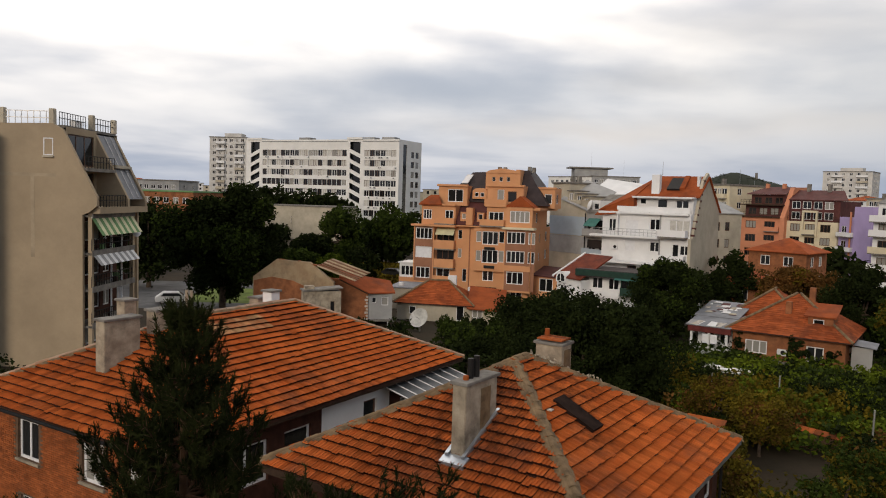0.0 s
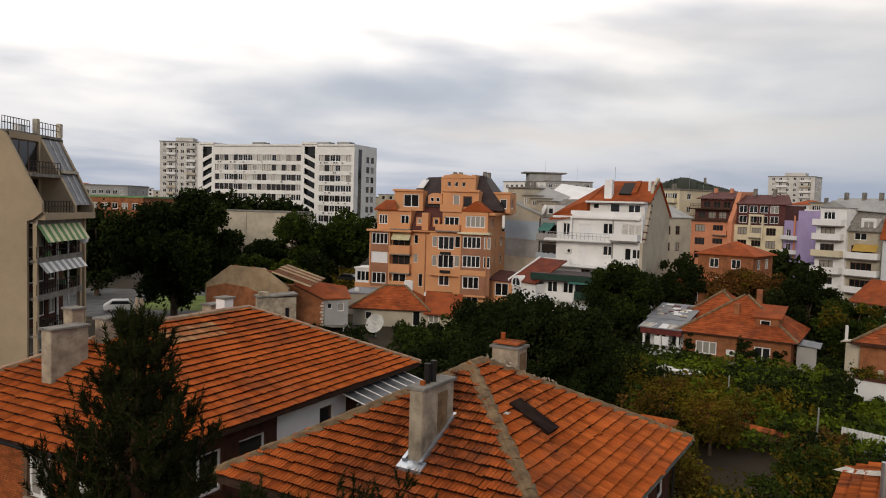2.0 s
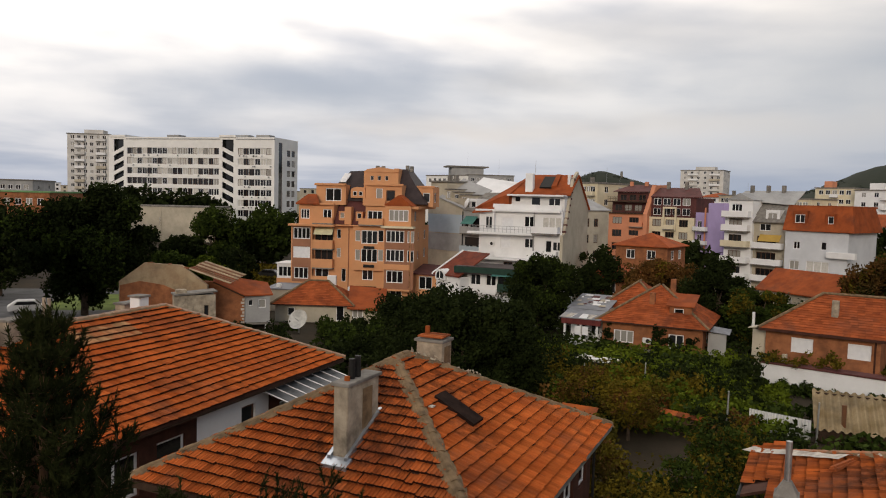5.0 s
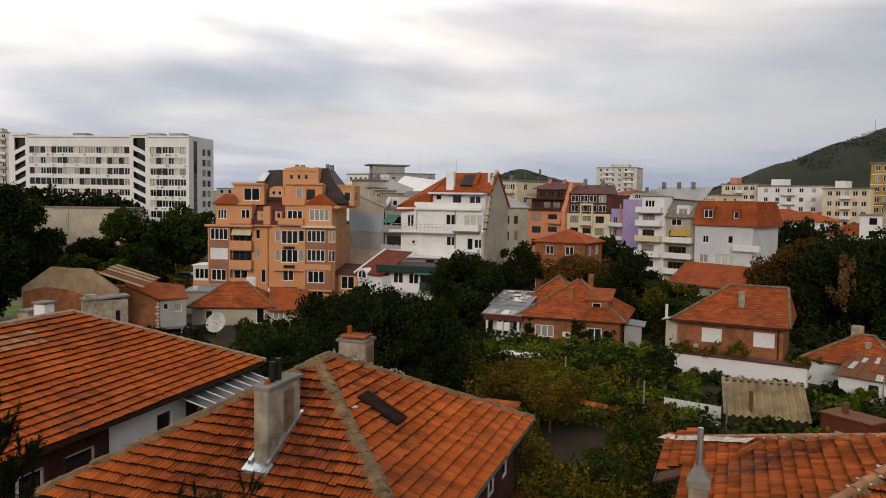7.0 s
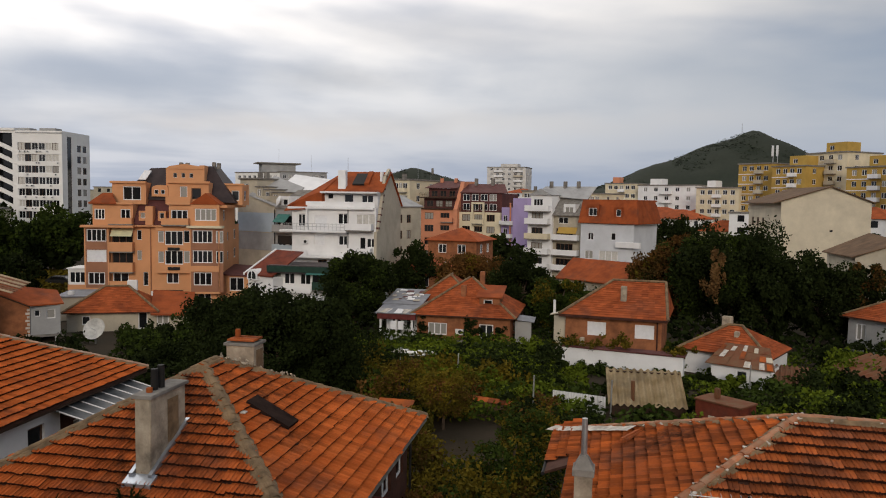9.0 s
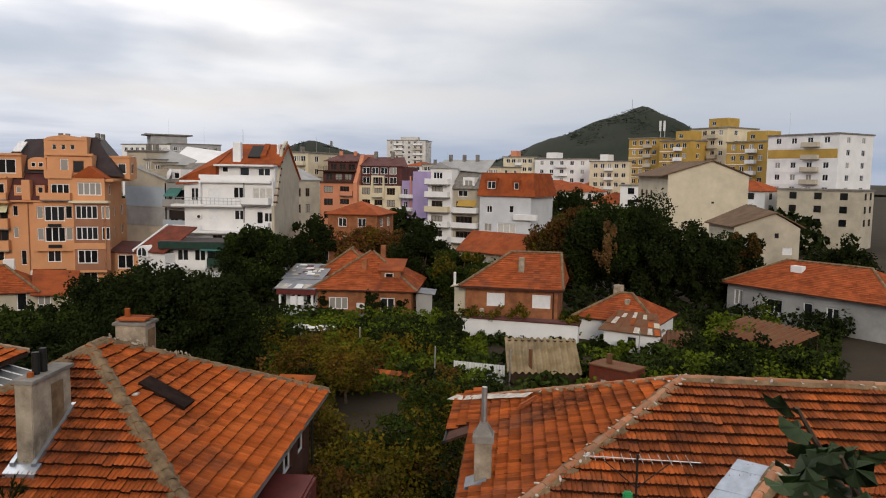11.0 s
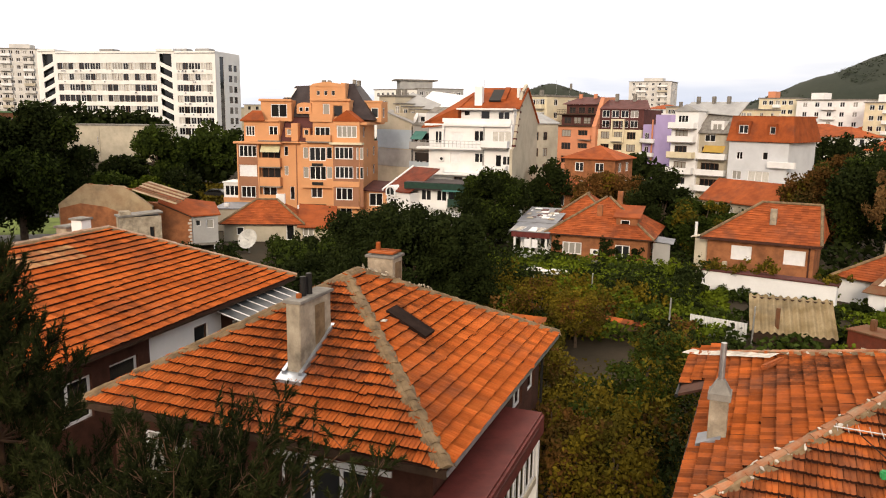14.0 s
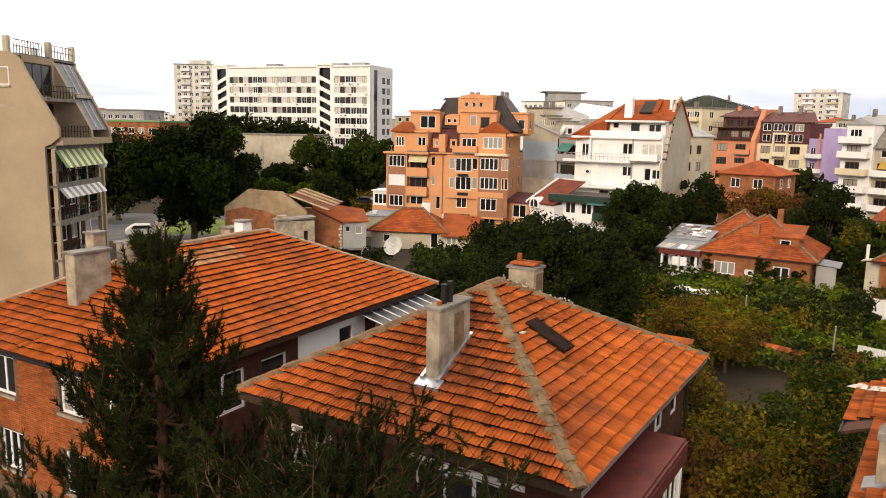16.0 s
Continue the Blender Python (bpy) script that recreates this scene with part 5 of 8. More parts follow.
# ---- long white office block with diagonal stair bands ----
def build_office():
    m, L = base(-14.8, 290, -3.45, 254)
    b = thing("office_building", m, "long white office block with strip windows and diagonal stair bands", "building")
    rnd = random.Random(5)
    wins = []
    zs = [27.2 - 3.45 * i for i in range(7)]
    for k, z in enumerate(zs):
        for x0, x1, n in ((7.5, 43.9, 18), (51.0, 63.6, 6)):
            p = (x1 - x0) / n
            for i in range(n):
                fill = CURTAIN if rnd.random() < (0.35 if k < 3 else 0.2) else GLASS
                wins.append((x0 + i * p + 0.06, z, p - 0.12, 2.15, 2, FRAME if rnd.random() < 0.6 else FRAME_BR, fill))
    holes = [(2.1, 6.1, 8.0, 32.2), (45.2, 49.4, 6.0, 32.2)]
    bm = bmesh.new()
    wall_sheet(bm, L, 33.0, [(q[0], q[0] + q[2], q[1], q[1] + q[3]) for q in wins] + holes, 0.35, 0)
    part("wall", bm, WHITE_TILE, b)
    for q in wins:
        window(b, q[0], q[1], q[2], q[3], pose(0, 0.15, 0), q[4], *q[5:])
    for x0, x1, s in ((2.1, 6.1, 1), (45.2, 49.4, -1)):
        part("stair_glazing", boxes((x0, x1, 1.2, 1.3, 6.0, 32.2)), GLASS, b)
        for k in range(7):
            z = 27.4 - 3.45 * k
            za, zb = (z - 0.9, z + 1.0) if s > 0 else (z + 1.0, z - 0.9)
            bm = prism([(x0, 0.02, za), (x1, 0.02, zb), (x1, 0.02, zb + 1.35), (x0, 0.02, za + 1.35)], (0, 0.5, 0))
            part("stair_band", bm, WHITE_TILE, b)
    for x0, x1 in ((0.6, 7.2), (44.2, 50.4)):
        part("stair_head", boxes((x0, x1, -0.4, 8, 33.0, 33.7)), WHITE_TILE, b)
    part("roof_edge", boxes((7.2, 44.2, -0.15, 0.3, 32.2, 32.5)), GREY_R, b)
    part("roof_edge", boxes((50.4, L, -0.15, 0.3, 32.2, 32.5)), GREY_R, b)
    sw = []
    for z in zs:
        sw += [(9.0, z, 2.4, 2.1, 2, FRAME_BR), (12.5, z, 2.4, 2.1, 2, FRAME_BR)]
    facade(b, side(90, L, 0), 17.0, 0, 33.0, sw + [(3.0, 1.0, 2.6, 30.5, 1, FRAME_BR, GLASS)], WHITE_TILE)
    facade(b, side(-90, 0, 17), 17.0, 0, 33.0, [], WHITE_TILE)
    facade(b, side(180, L, 17), L, 0, 33.0, [], WHITE_TILE)
    part("roof", boxes((0.1, L - 0.1, 0.4, 16.9, 32.5, 32.9)), CONCRETE, b)
    for x in (20, 47, 55):
        part("roof_plant", soft_box(x, x + 5, 5, 9, 32.9, 34.2, 0.1), GREY_R, b)
    for k in range(60):
        x = rnd.choice([rnd.uniform(8, 42), rnd.uniform(51, 63)])
        aircon(b, x, 0.0, rnd.choice(zs) - 0.75)
    # low hall in front
    m, L = base(-13.6, 232, -7.7, 222)
    h = thing("hall_building", m, "low plain beige hall with flat roof", "building")
    mass(h, 0, L, 0, 14, 0, 9.8, BEIGE, [(L - 2.0, 4.0, 0.8, 2.0, 1), (9.3, 4.5, 0.7, 2.4, 1)])
    part("roof_edge", boxes((-0.2, L + 0.2, -0.2, 14.2, 9.8, 10.2)), CONCRETE, h)
    part("corner_rib", boxes((9.6, 10.0, -0.2, -0.01, 0, 9.7)), BEIGE, h)


build_office()


# ---- plain panel blocks and towers ----
def build_tower(azl, dl, azr, dr, depth, z, floors, bays, material, label, cats=2.7):
    b, W = flats("apartment_tower", azl, dl, azr, dr, depth, z, material, label, floors, cats, bays)
    rnd = random.Random(int(azl * 10))
    for f in range(floors):
        zf = z - (f + 1) * cats
        for k in range(max(1, bays // 3)):
            x = W * (k * 3 + 1.1) / bays
            if x + W / bays * 1.5 < W:
                balcony(b, x, x + W / bays * 1.4, 0, zf + 0.1, 0.9, 1.0, rnd.choice((WHITE, material, BEIGE)))
    mass(b, W * 0.3, W * 0.75, depth * 0.3, depth * 0.7, z + 0.35, z + 2.2, material)
    return b, W


build_tower(-17.4, 330, -14.75, 325, 16, 36.0, 11, 6, PANEL, "pale grey-beige panel tower with small balconies")
build_tower(26.9, 420, 29.85, 415, 16, 32.5, 10, 6, PANEL, "far beige panel tower with balconies")
flats("office_building", 8.0, 310, 11.2, 296, 20, 23.5, WHITE_TILE, "far white office block with flat roof and tall windows", 6, 3.3, 8)
b_far, w_far = flats("office_building", 11.2, 296, 14.7, 300, 20, 23.8, GREY_R, "far grey office block with flat roof and row windows", 6, 3.3, 8)
mass(b_far, -6, 7, 4, 12, 23.8, 27.0, GREY_R)
part("roof_canopy", boxes((-8, 9, 3, 13, 27.0, 27.5)), CONCRETE, b_far)
antenna(b_far, 1, 7, 27.5, 6)
antenna(b_far, 14, 7, 24, 7)


# ---- stepped beige and grey house between ----
def build_stepped():
    m, L = base(8.2, 116, 13.2, 106)
    b = thing("apartment_building", m, "stepped grey and beige apartment house with dormers", "building")
    P = L * 0.62
    mass(b, 0, P, 0, 12, 0, 14.2, BEIGE)
    for z0, z1, mt in ((0.0, 3.0, GREY_R), (3.0, 6.2, BEIGE), (6.2, 8.9, GREY_R), (8.9, 11.8, BLUE_GREY)):
        part("wall_panel", boxes((0.1, P - 0.1, -0.09, -0.006, z0 + 0.06, z1 - 0.06)), mt, b)
    part("downpipe", tubes(((P - 0.1, -0.75, 0), (P - 0.1, -0.75, 12.3), 0.09, 0.09, 6)), DARK_METAL, b)
    # attic: sloped grey roof with white dormers, stepping down
    slope_roof(b, [(P * 0.3, -0.2, 14.2), (P + 0.2, -0.4, 12.5), (P + 0.2, 5, 15.4), (P * 0.3, 5, 17.2)], GREY_R)
    mass(b, 0.0, P * 0.42, 0.5, 6, 14.2, 16.6, BEIGE, [(0.5, 14.8, 1.1, 1.2, 2)])
    part("coping", soft_box(-0.2, P * 0.45, 0.2, 6.2, 16.6, 16.85, 0.04), CONCRETE, b)
    for x, z in ((P * 0.46, 13.7), (P * 0.66, 13.3), (P * 0.84, 12.9)):
        mass(b, x, x + 1.15, 0.0, 4, z, z + 1.75, BEIGE, [(0.15, z + 0.3, 0.85, 1.2, 2, FRAME, GLASS)])
        part("dormer_roof", soft_box(x - 0.12, x + 1.27, -0.25, 4, z + 1.75, z + 1.92, 0.03), CONCRETE, b)
    wins = [(0.4, z, 1.5, 1.5, 2) for z in (1.2, 4.0, 6.8, 9.6)] + [(2.6, z, 1.9, 1.5, 3, FRAME_BR) for z in (1.2, 4.0, 6.8, 9.6)]
    mass(b, P, L * 1.02, -0.6, 12, 0, 12.4, GREY_R, wins)
    for z, mt in ((3.6, WHITE), (6.4, BLUE_GREY), (9.2, GREY_R)):
        balcony(b, P + 0.25, L * 1.0, -0.6, z, 1.1, 0.95, mt)
        part("loggia_shade", boxes((P + 0.4, L - 0.2, -0.66, -0.61, z + 1.0, z + 2.2)), GLASS, b)
    part("awning", prism([(P + 0.5, -1.8, 10.5), (P + 2.9, -1.8, 10.5), (P + 2.9, -0.65, 11.6), (P + 0.5, -0.65, 11.6)], (0, 0, 0.05)), TEAL, b, "faded teal fabric awning")
    slope_roof(b, [(P - 0.1, -0.8, 12.4), (L * 1.05, -0.8, 12.4), (L * 1.0, 4, 15.0), (P - 0.1, 4, 15.0)], CONCRETE)
    mass(b, P + 0.6, P + 2.2, -0.2, 4, 12.5, 14.2, WHITE, [(0.3, 12.9, 1.0, 0.9, 1)])
    mass(b, L * 0.86, L * 1.0, 0.2, 4, 12.5, 14.0, WHITE, [(0.3, 12.9, 0.8, 0.8, 1)])
    for x, z, r in ((P + 0.9, 13.6, 0.75), (P + 1.5, 10.0, 0.55)):
        bm = bmesh.new()
        bmesh.ops.create_cone(bm, cap_ends=True, segments=20, radius1=r, radius2=r * 0.35, depth=0.22, matrix=pose(x, -1.15, z, 72, 0, -25))
        part("dish", bm, PLASTIC_W, b, "white satellite dish")
        part("dish_arm", tubes(((x, -1.1, z), (x, -0.5, z - 0.3), 0.04, 0.04, 6)), STEEL, b)
    for x in (1.0, 2.4):
        part("roof_vent", soft_box(x, x + 0.6, 3.0, 3.6, 16.8, 17.8, 0.03), CONCRETE, b)
    # behind: stepped white block
    m, L = base(11.4, 150, 15.6, 144)
    c = thing("apartment_building", m, "white apartment house with long sloping roof edge", "building")
    mass(c, 0, L, 0, 12, 0, 15.6, WHITE, [(0.6 + 2.2 * i, 12.9, 1.5, 1.4, 2) for i in range(4)])
    slope_roof(c, [(-0.5, -0.5, 15.6), (L + 0.4, -0.5, 14.6), (L + 0.4, 6, 17.0), (-0.5, 6, 18.6)], WHITE)


build_stepped()


# ---- salmon and yellow block with dark upper storeys ----
def build_salmon():
    m, L = base(21.9, 170, 27.95, 163)
    b = thing("apartment_building", m, "salmon and pale yellow apartment block with dark timber attic", "building")
    mid = L * 0.44
    wins = [(0.9 + 3.9 * i, z, 2.2, 1.5, 3, FRAME_BR) for i in range(2) for z in (1.0, 3.9, 6.8, 9.6)]
    mass(b, 0, mid, 0, 13, 0, 11.9, SALMON, wins, left=[(2 + 4 * i, z, 1.4, 1.4, 2) for i in range(2) for z in (3.9, 6.8, 9.6)])
    for z in (3.4, 6.3, 9.1):
        balcony(b, mid * 0.62, mid - 0.2, 0, z, 1.0, 0.9, SALMON)
    mass(b, 0.3, mid, 1.0, 13, 11.9, 14.4, BROWN_ROOF, [(0.6 + 2.3 * i, 12.4, 1.7, 1.5, 2, FRAME_BR) for i in range(3)])
    mass(b, 0.9, mid, 2.2, 13, 14.4, 16.6, BROWN_ROOF, [(0.6 + 2.2 * i, 14.7, 1.6, 1.4, 2, FRAME_BR) for i in range(3)])
    for z in (11.9, 14.4):
        part("timber_slab", boxes((-0.3, mid + 0.1, -0.5, 1.4, z - 0.05, z + 0.2)), WOOD_DK, b)
        railing(b, -0.2, mid, -0.4, z + 0.2, 0.9, 14, WOOD_DK)
    slope_roof(b, [(0.2, 1.4, 16.6), (mid, 1.4, 16.6), (mid, 6, 18.2), (2.4, 6, 18.2)], BROWN_ROOF)
    part("fin_wall", prism([(mid, -0.9, 3.0), (mid, 10, 3.0), (mid, 10, 18.4), (mid, 3.5, 18.2), (mid, -0.9, 12.0)], (0.9, 0, 0)), SALMON, b)
    wins = [(0.7 + 2.9 * i, z, 1.9, 1.5, 3, FRAME_BR) for i in range(3) for z in (1.0, 3.9, 6.8, 9.4)]
    mass(b, mid + 0.9, L, 0.4, 13, 0, 11.4, PALE_Y, wins)
    for z in (3.3, 6.2, 8.9):
        balcony(b, mid + 4.2, mid + 6.6, 0.4, z, 0.9, 0.9, PALE_Y)
    part("portal_frame", boxes((mid + 4.0, mid + 4.3, -0.2, 0.39, 8.5, 13.6), (mid + 6.6, mid + 6.9, -0.2, 0.39, 8.5, 13.6), (mid + 4.3, mid + 6.6, -0.2, 0.39, 13.2, 13.6)), PALE_Y, b)
    mass(b, mid + 0.9, L, 1.2, 13, 11.4, 15.6, BROWN_ROOF, [(0.5 + 2.1 * i, z, 1.7, 1.5, 2, FRAME) for i in range(4) for z in (11.8, 13.9)])
    railing(b, mid + 1.0, L, 0.3, 11.5, 0.9, 14, WOOD_DK)
    slope_roof(b, [(mid + 0.9, 0.8, 15.6), (L + 1.5, 0.8, 15.6), (L - 1, 6, 17.6), (mid + 0.9, 6, 17.6)], BROWN_ROOF)
    for x in (2.5, 6, 11, 15):
        part("chimney_shaft", soft_box(x, x + 0.7, 5.0, 5.7, 16.8, 19.0, 0.05), SALMON if x < 8 else CONCRETE, b)
    # beige neighbour with plain side
    m, L2 = base(20.0, 135, 21.9, 140)
    c = thing("apartment_building", m, "beige apartment house with dark windows and grey roof", "building")
    mass(c, 0, L2, 0, 10, 0, 12.6, BEIGE, [(0.6, z, 1.1, 1.5, 2, FRAME_BR) for z in (1, 3.9, 6.8, 9.7)] + [(2.9, z, 1.1, 1.5, 2, FRAME_BR) for z in (1, 3.9, 6.8, 9.7)])
    slope_roof(c, [(-0.3, -0.3, 12.6), (L2 + 0.3, -0.3, 12.6), (L2, 5, 14.6), (0.4, 5, 14.6)], GREY_R)
    # lilac neighbour
    m, L3 = base(27.95, 163, 30.0, 155)
    d = thing("apartment_building", m, "lilac rendered apartment house with plain side wall", "building")
    mass(d, 0, L3 * 0.5, 0.5, 12, 0, 12.6, PURPLE, [(0.6, z, 1.5, 1.4, 2) for z in (1, 3.9, 6.7, 9.5)])
    mass(d, L3 * 0.5, L3, 0, 12, 0, 14.6, PURPLE)
    part("red_pipe", tubes(((L3 * 0.36, 0.3, 0), (L3 * 0.36, 0.3, 13.6), 0.18, 0.18, 8)), SALMON, d)
    for z in (3.3, 6.1, 8.9):
        balcony(d, 0.3, L3 * 0.45, 0.5, z, 0.9, 0.8, WHITE)


build_salmon()


# ---- white terraces and the red mansard ----
def build_terraces():
    m, L = base(30.1, 142, 34.0, 137)
    b = thing("apartment_building", m, "white stepped apartment house with closed balconies", "building")
    h = L * 0.48
    mass(b, 0, h, 0, 12, 0, 12.6, WHITE, [(0.8, z, 2.4, 1.5, 3, FRAME_BR) for z in (2.0, 4.8, 7.6, 10.4)], left=[(2, z, 1.4, 1.4, 2) for z in (4.8, 7.6, 10.4)])
    for z, mt in ((1.4, WHITE), (4.2, WHITE), (7.0, SALMON), (9.8, WHITE), (12.2, WHITE)):
        balcony(b, -0.1, h - 0.3, 0, z, 1.2, 1.05, mt if mt is not SALMON else PALE_Y)
    mass(b, 0.4, h - 0.3, 0.4, 9, 12.6, 15.2, WHITE, [(0.5, 13.2, 2.0, 1.3, 3)])
    part("pediment", prism([(0.1, 0, 15.2), (h, 0, 15.2), (h / 2, 0, 16.4)], (0, 5, 0)), GREY_R, b)
    mass(b, h, L, 0.6, 12, 0, 11.4, BEIGE, [(0.6, z, 3.4, 1.5, 4, FRAME_BR) for z in (2.0, 4.8, 7.6)] + [(1.0, 10.0, 2.0, 1.2, 2)])
    for z in (1.4, 4.2, 7.0):
        balcony(b, h + 0.2, L - 0.2, 0.6, z, 1.1, 1.0, WHITE)
    part("awning", prism([(h + 1.2, -0.3, 8.2), (L - 0.6, -0.3, 8.2), (L - 0.6, 0.5, 9.3), (h + 1.2, 0.5, 9.3)], (0, 0, 0.05)), YELLOW, b, "yellow fabric awning")
    slope_roof(b, [(h - 0.2, 0.0, 11.4), (L, 0.0, 11.4), (L, 4, 14.8), (h - 0.2, 4, 14.8)], CONCRETE)
    slope_roof(b, [(-0.2, 3, 15.2), (L, 3, 14.4), (L, 7, 16.8), (-0.2, 7, 16.8)], GREY_R)
    mass(b, h + 2.0, h + 4.4, 0.6, 4, 11.5, 13.6, WHITE, [(0.3, 11.9, 1.7, 1.2, 2)])
    for x in (1.2, 4.2, 7.0):
        part("chimney_shaft", soft_box(x, x + 0.6, 6.0, 6.6, 15.8, 17.9, 0.04), CONCRETE, b)
    m, L = base(34.1, 136, 38.0, 132)
    c = thing("apartment_building", m, "pale grey-white house with red tiled mansard", "building")
    mass(c, 0, L, 0, 11, 0, 10.2, GREY_W, [(0.9, 3.9, 1.6, 1.5, 2), (3.6, 3.7, 3.6, 1.8, 3, FRAME, CURTAIN), (5.8, 7.4, 0.9, 1.3, 1), (1.4, 7.3, 1.1, 1.3, 2), (0.8, 0.6, 2.6, 1.4, 3)])
    part("ledge", soft_box(-0.2, L + 0.8, -1.0, 0, 2.6, 3.0, 0.05), WHITE, c)
    part("ledge", soft_box(L * 0.7, L + 1.4, -0.8, 0, 6.2, 7.2, 0.05), WHITE, c)
    slope_roof(c, [(-0.3, -0.5, 10.3), (L + 0.9, -0.5, 10.3), (L - 0.1, 1.2, 14.2), (-0.3, 1.2, 14.2)], ROOF_FAR)
    slope_roof(c, [(L + 0.9, -0.5, 10.3), (L + 0.9, 11, 10.3), (L - 0.1, 10, 14.2), (L - 0.1, 1.2, 14.2)], ROOF_FAR)
    mass(c, 1.2, 3.4, -0.1, 3, 11.2, 13.6, ROOF_FAR, [(0.3, 11.6, 1.6, 1.4, 2)])
    mass(c, 6.4, 7.8, -0.1, 3, 11.2, 13.2, ROOF_FAR, [(0.3, 11.6, 0.9, 1.2, 1)])
    part("roof", boxes((-0.3, L - 0.05, 1.2, 10.8, 14.2, 14.5)), ROOF_FAR, c)
    # long red roof in front
    m, L = base(32.6, 112, 38.2, 104)
    d = thing("house", m, "low house with long red clay tile roof", "house")
    mass(d, 0, L, 0, 7, 0, 2.6, BEIGE, [(1.0 + 3 * i, 0.8, 1.3, 1.2, 2) for i in range(3)])
    slope_roof(d, [(-0.4, -0.5, 2.6), (L + 0.4, -0.5, 2.6), (L + 0.4, 3.6, 5.4), (-0.4, 3.6, 5.4)], ROOF_FAR)
    slope_roof(d, [(-0.4, 3.6, 5.4), (L + 0.4, 3.6, 5.4), (L + 0.4, 7.5, 2.6), (-0.4, 7.5, 2.6)], ROOF_FAR)
    part("verge", boxes((L * 0.38, L * 0.38 + 0.25, -0.5, -0.42, 2.6, 2.9)), MORTAR, d)


build_terraces()
flats("house", 22.5, 118, 26.2, 115, 8, 7.6, BRICK_WALL, "two-storey brick house with orange hipped roof", 2, 2.8, 2, "hip", rise=1.9)
flats("house", 19.6, 100, 23.4, 97, 7, 4.2, BRICK_WALL, "low brick house with orange hipped roof", 1, 2.6, 2, "hip", rise=2.0)
flats("house", 27.9, 104, 29.5, 103, 5, 4.6, PALE_Y, "small pale yellow house under trees", 1, 2.6, 1, "flat")


# ---- ochre estate and cream gable on the rise ----
def build_ochre():
    segs = ((45.1, 232, 47.3, 226, 25.4, YELLOW), (47.3, 222, 49.4, 216, 24.2, YELLOW), (49.4, 226, 51.9, 218, 27.8, PALE_Y), (51.9, 212, 54.6, 204, 23.4, YELLOW), (54.6, 196, 59.0, 186, 24.2, WHITE))
    for k, (a, d, c, e, z, mt) in enumerate(segs):
        b, W = flats("apartment_building", a, d, c, e, 13, z, mt, "ochre and white panel block with recessed balconies" if mt is not WHITE else "white and ochre panel block with peeling paint", 6, 2.8, 4)
        for f in range(5):
            zf = z - (f + 1) * 2.8
            balcony(b, W * 0.52, W * 0.75, 0, zf + 0.15, 1.0, 1.0, WHITE if k % 2 else BEIGE)
            part("string_course", boxes((0, W * 0.5, -0.06, -0.003, zf - 0.1, zf + 0.12)), WHITE, b)
        if k in (1, 2, 3):
            mass(b, W * 0.3, W * 0.8, 3, 8, z + 0.3, z + 3.0, YELLOW, [(1.0, z + 1.0, 1.4, 1.2, 2)])
        if mt is WHITE:
            part("ochre_panel", boxes((0.2, W - 0.2, -0.07, -0.004, z - 5.2, z - 3.2)), YELLOW, b)
            antenna(b, 2, 5, z, 6)
        if k == 0:
            for x in (W * 0.82, W * 0.95):
                part("phone_mast", tubes(((x, 3, z), (x, 3, z + 5), 0.12, 0.12, 8)), STEEL, b)
                part("phone_panel", soft_box(x - 0.35, x + 0.35, 2.6, 2.85, z + 2.2, z + 5.2, 0.08), PLASTIC_W, b)
    m, L = base(48.0, 120, 53.5, 124)
    g = thing("apartment_building", m, "cream rendered building with plain gable wall and brown roof", "building")
    mass(g, 0, L, 0, 18, 0, 14.5, PALE_CREAM, top=False, left=[(2 + 3 * i, z, 1.3, 1.4, 2, FRAME_BR) for i in range(3) for z in (7.5, 10.6)])
    part("gable", prism([(0, 0, 14.5), (L, 0, 14.5), (L * 0.54, 0, 16.7)], (0, 0.3, 0)), PALE_CREAM, g)
    slope_roof(g, [(-1.2, -0.4, 14.2), (L * 0.54, -0.4, 16.7), (L * 0.54, 18.4, 16.7), (-1.2, 18.4, 14.2)], OLIVE_ROOF)
    slope_roof(g, [(L * 0.54, -0.4, 16.7), (L + 0.4, -0.4, 14.4), (L + 0.4, 18.4, 14.4), (L * 0.54, 18.4, 16.7)], OLIVE_ROOF)
    part("vent", soft_box(L * 0.55, L * 0.55 + 0.4, -0.05, -0.004, 10.2, 10.5, 0.01), DARK_METAL, g)
    m, L = base(52.7, 96, 57.0, 99)
    h = thing("house", m, "cream house with brown roof behind trees", "house")
    mass(h, 0, L, 0, 9, 0, 8.2, BEIGE, [(L * 0.62, 7.0, 0.5, 0.6, 1, FRAME_BR), (L * 0.75, 5.0, 1.2, 0.9, 1, FRAME, SHUTTER), (1.0, 5.0, 1.2, 1.2, 2)], top=False)
    part("gable", prism([(0, 0, 8.2), (L, 0, 8.2), (L * 0.62, 0, 10.0)], (0, 0.3, 0)), BEIGE, h)
    slope_roof(h, [(-0.5, -0.4, 8.2), (L * 0.62, -0.4, 10.0), (L * 0.62, 9.4, 10.6), (-0.5, 9.4, 8.2)], OLIVE_ROOF)
    slope_roof(h, [(L * 0.62, -0.4, 10.0), (L + 0.5, -0.4, 8.2), (L + 0.5, 9.4, 8.2), (L * 0.62, 9.4, 10.6)], OLIVE_ROOF)


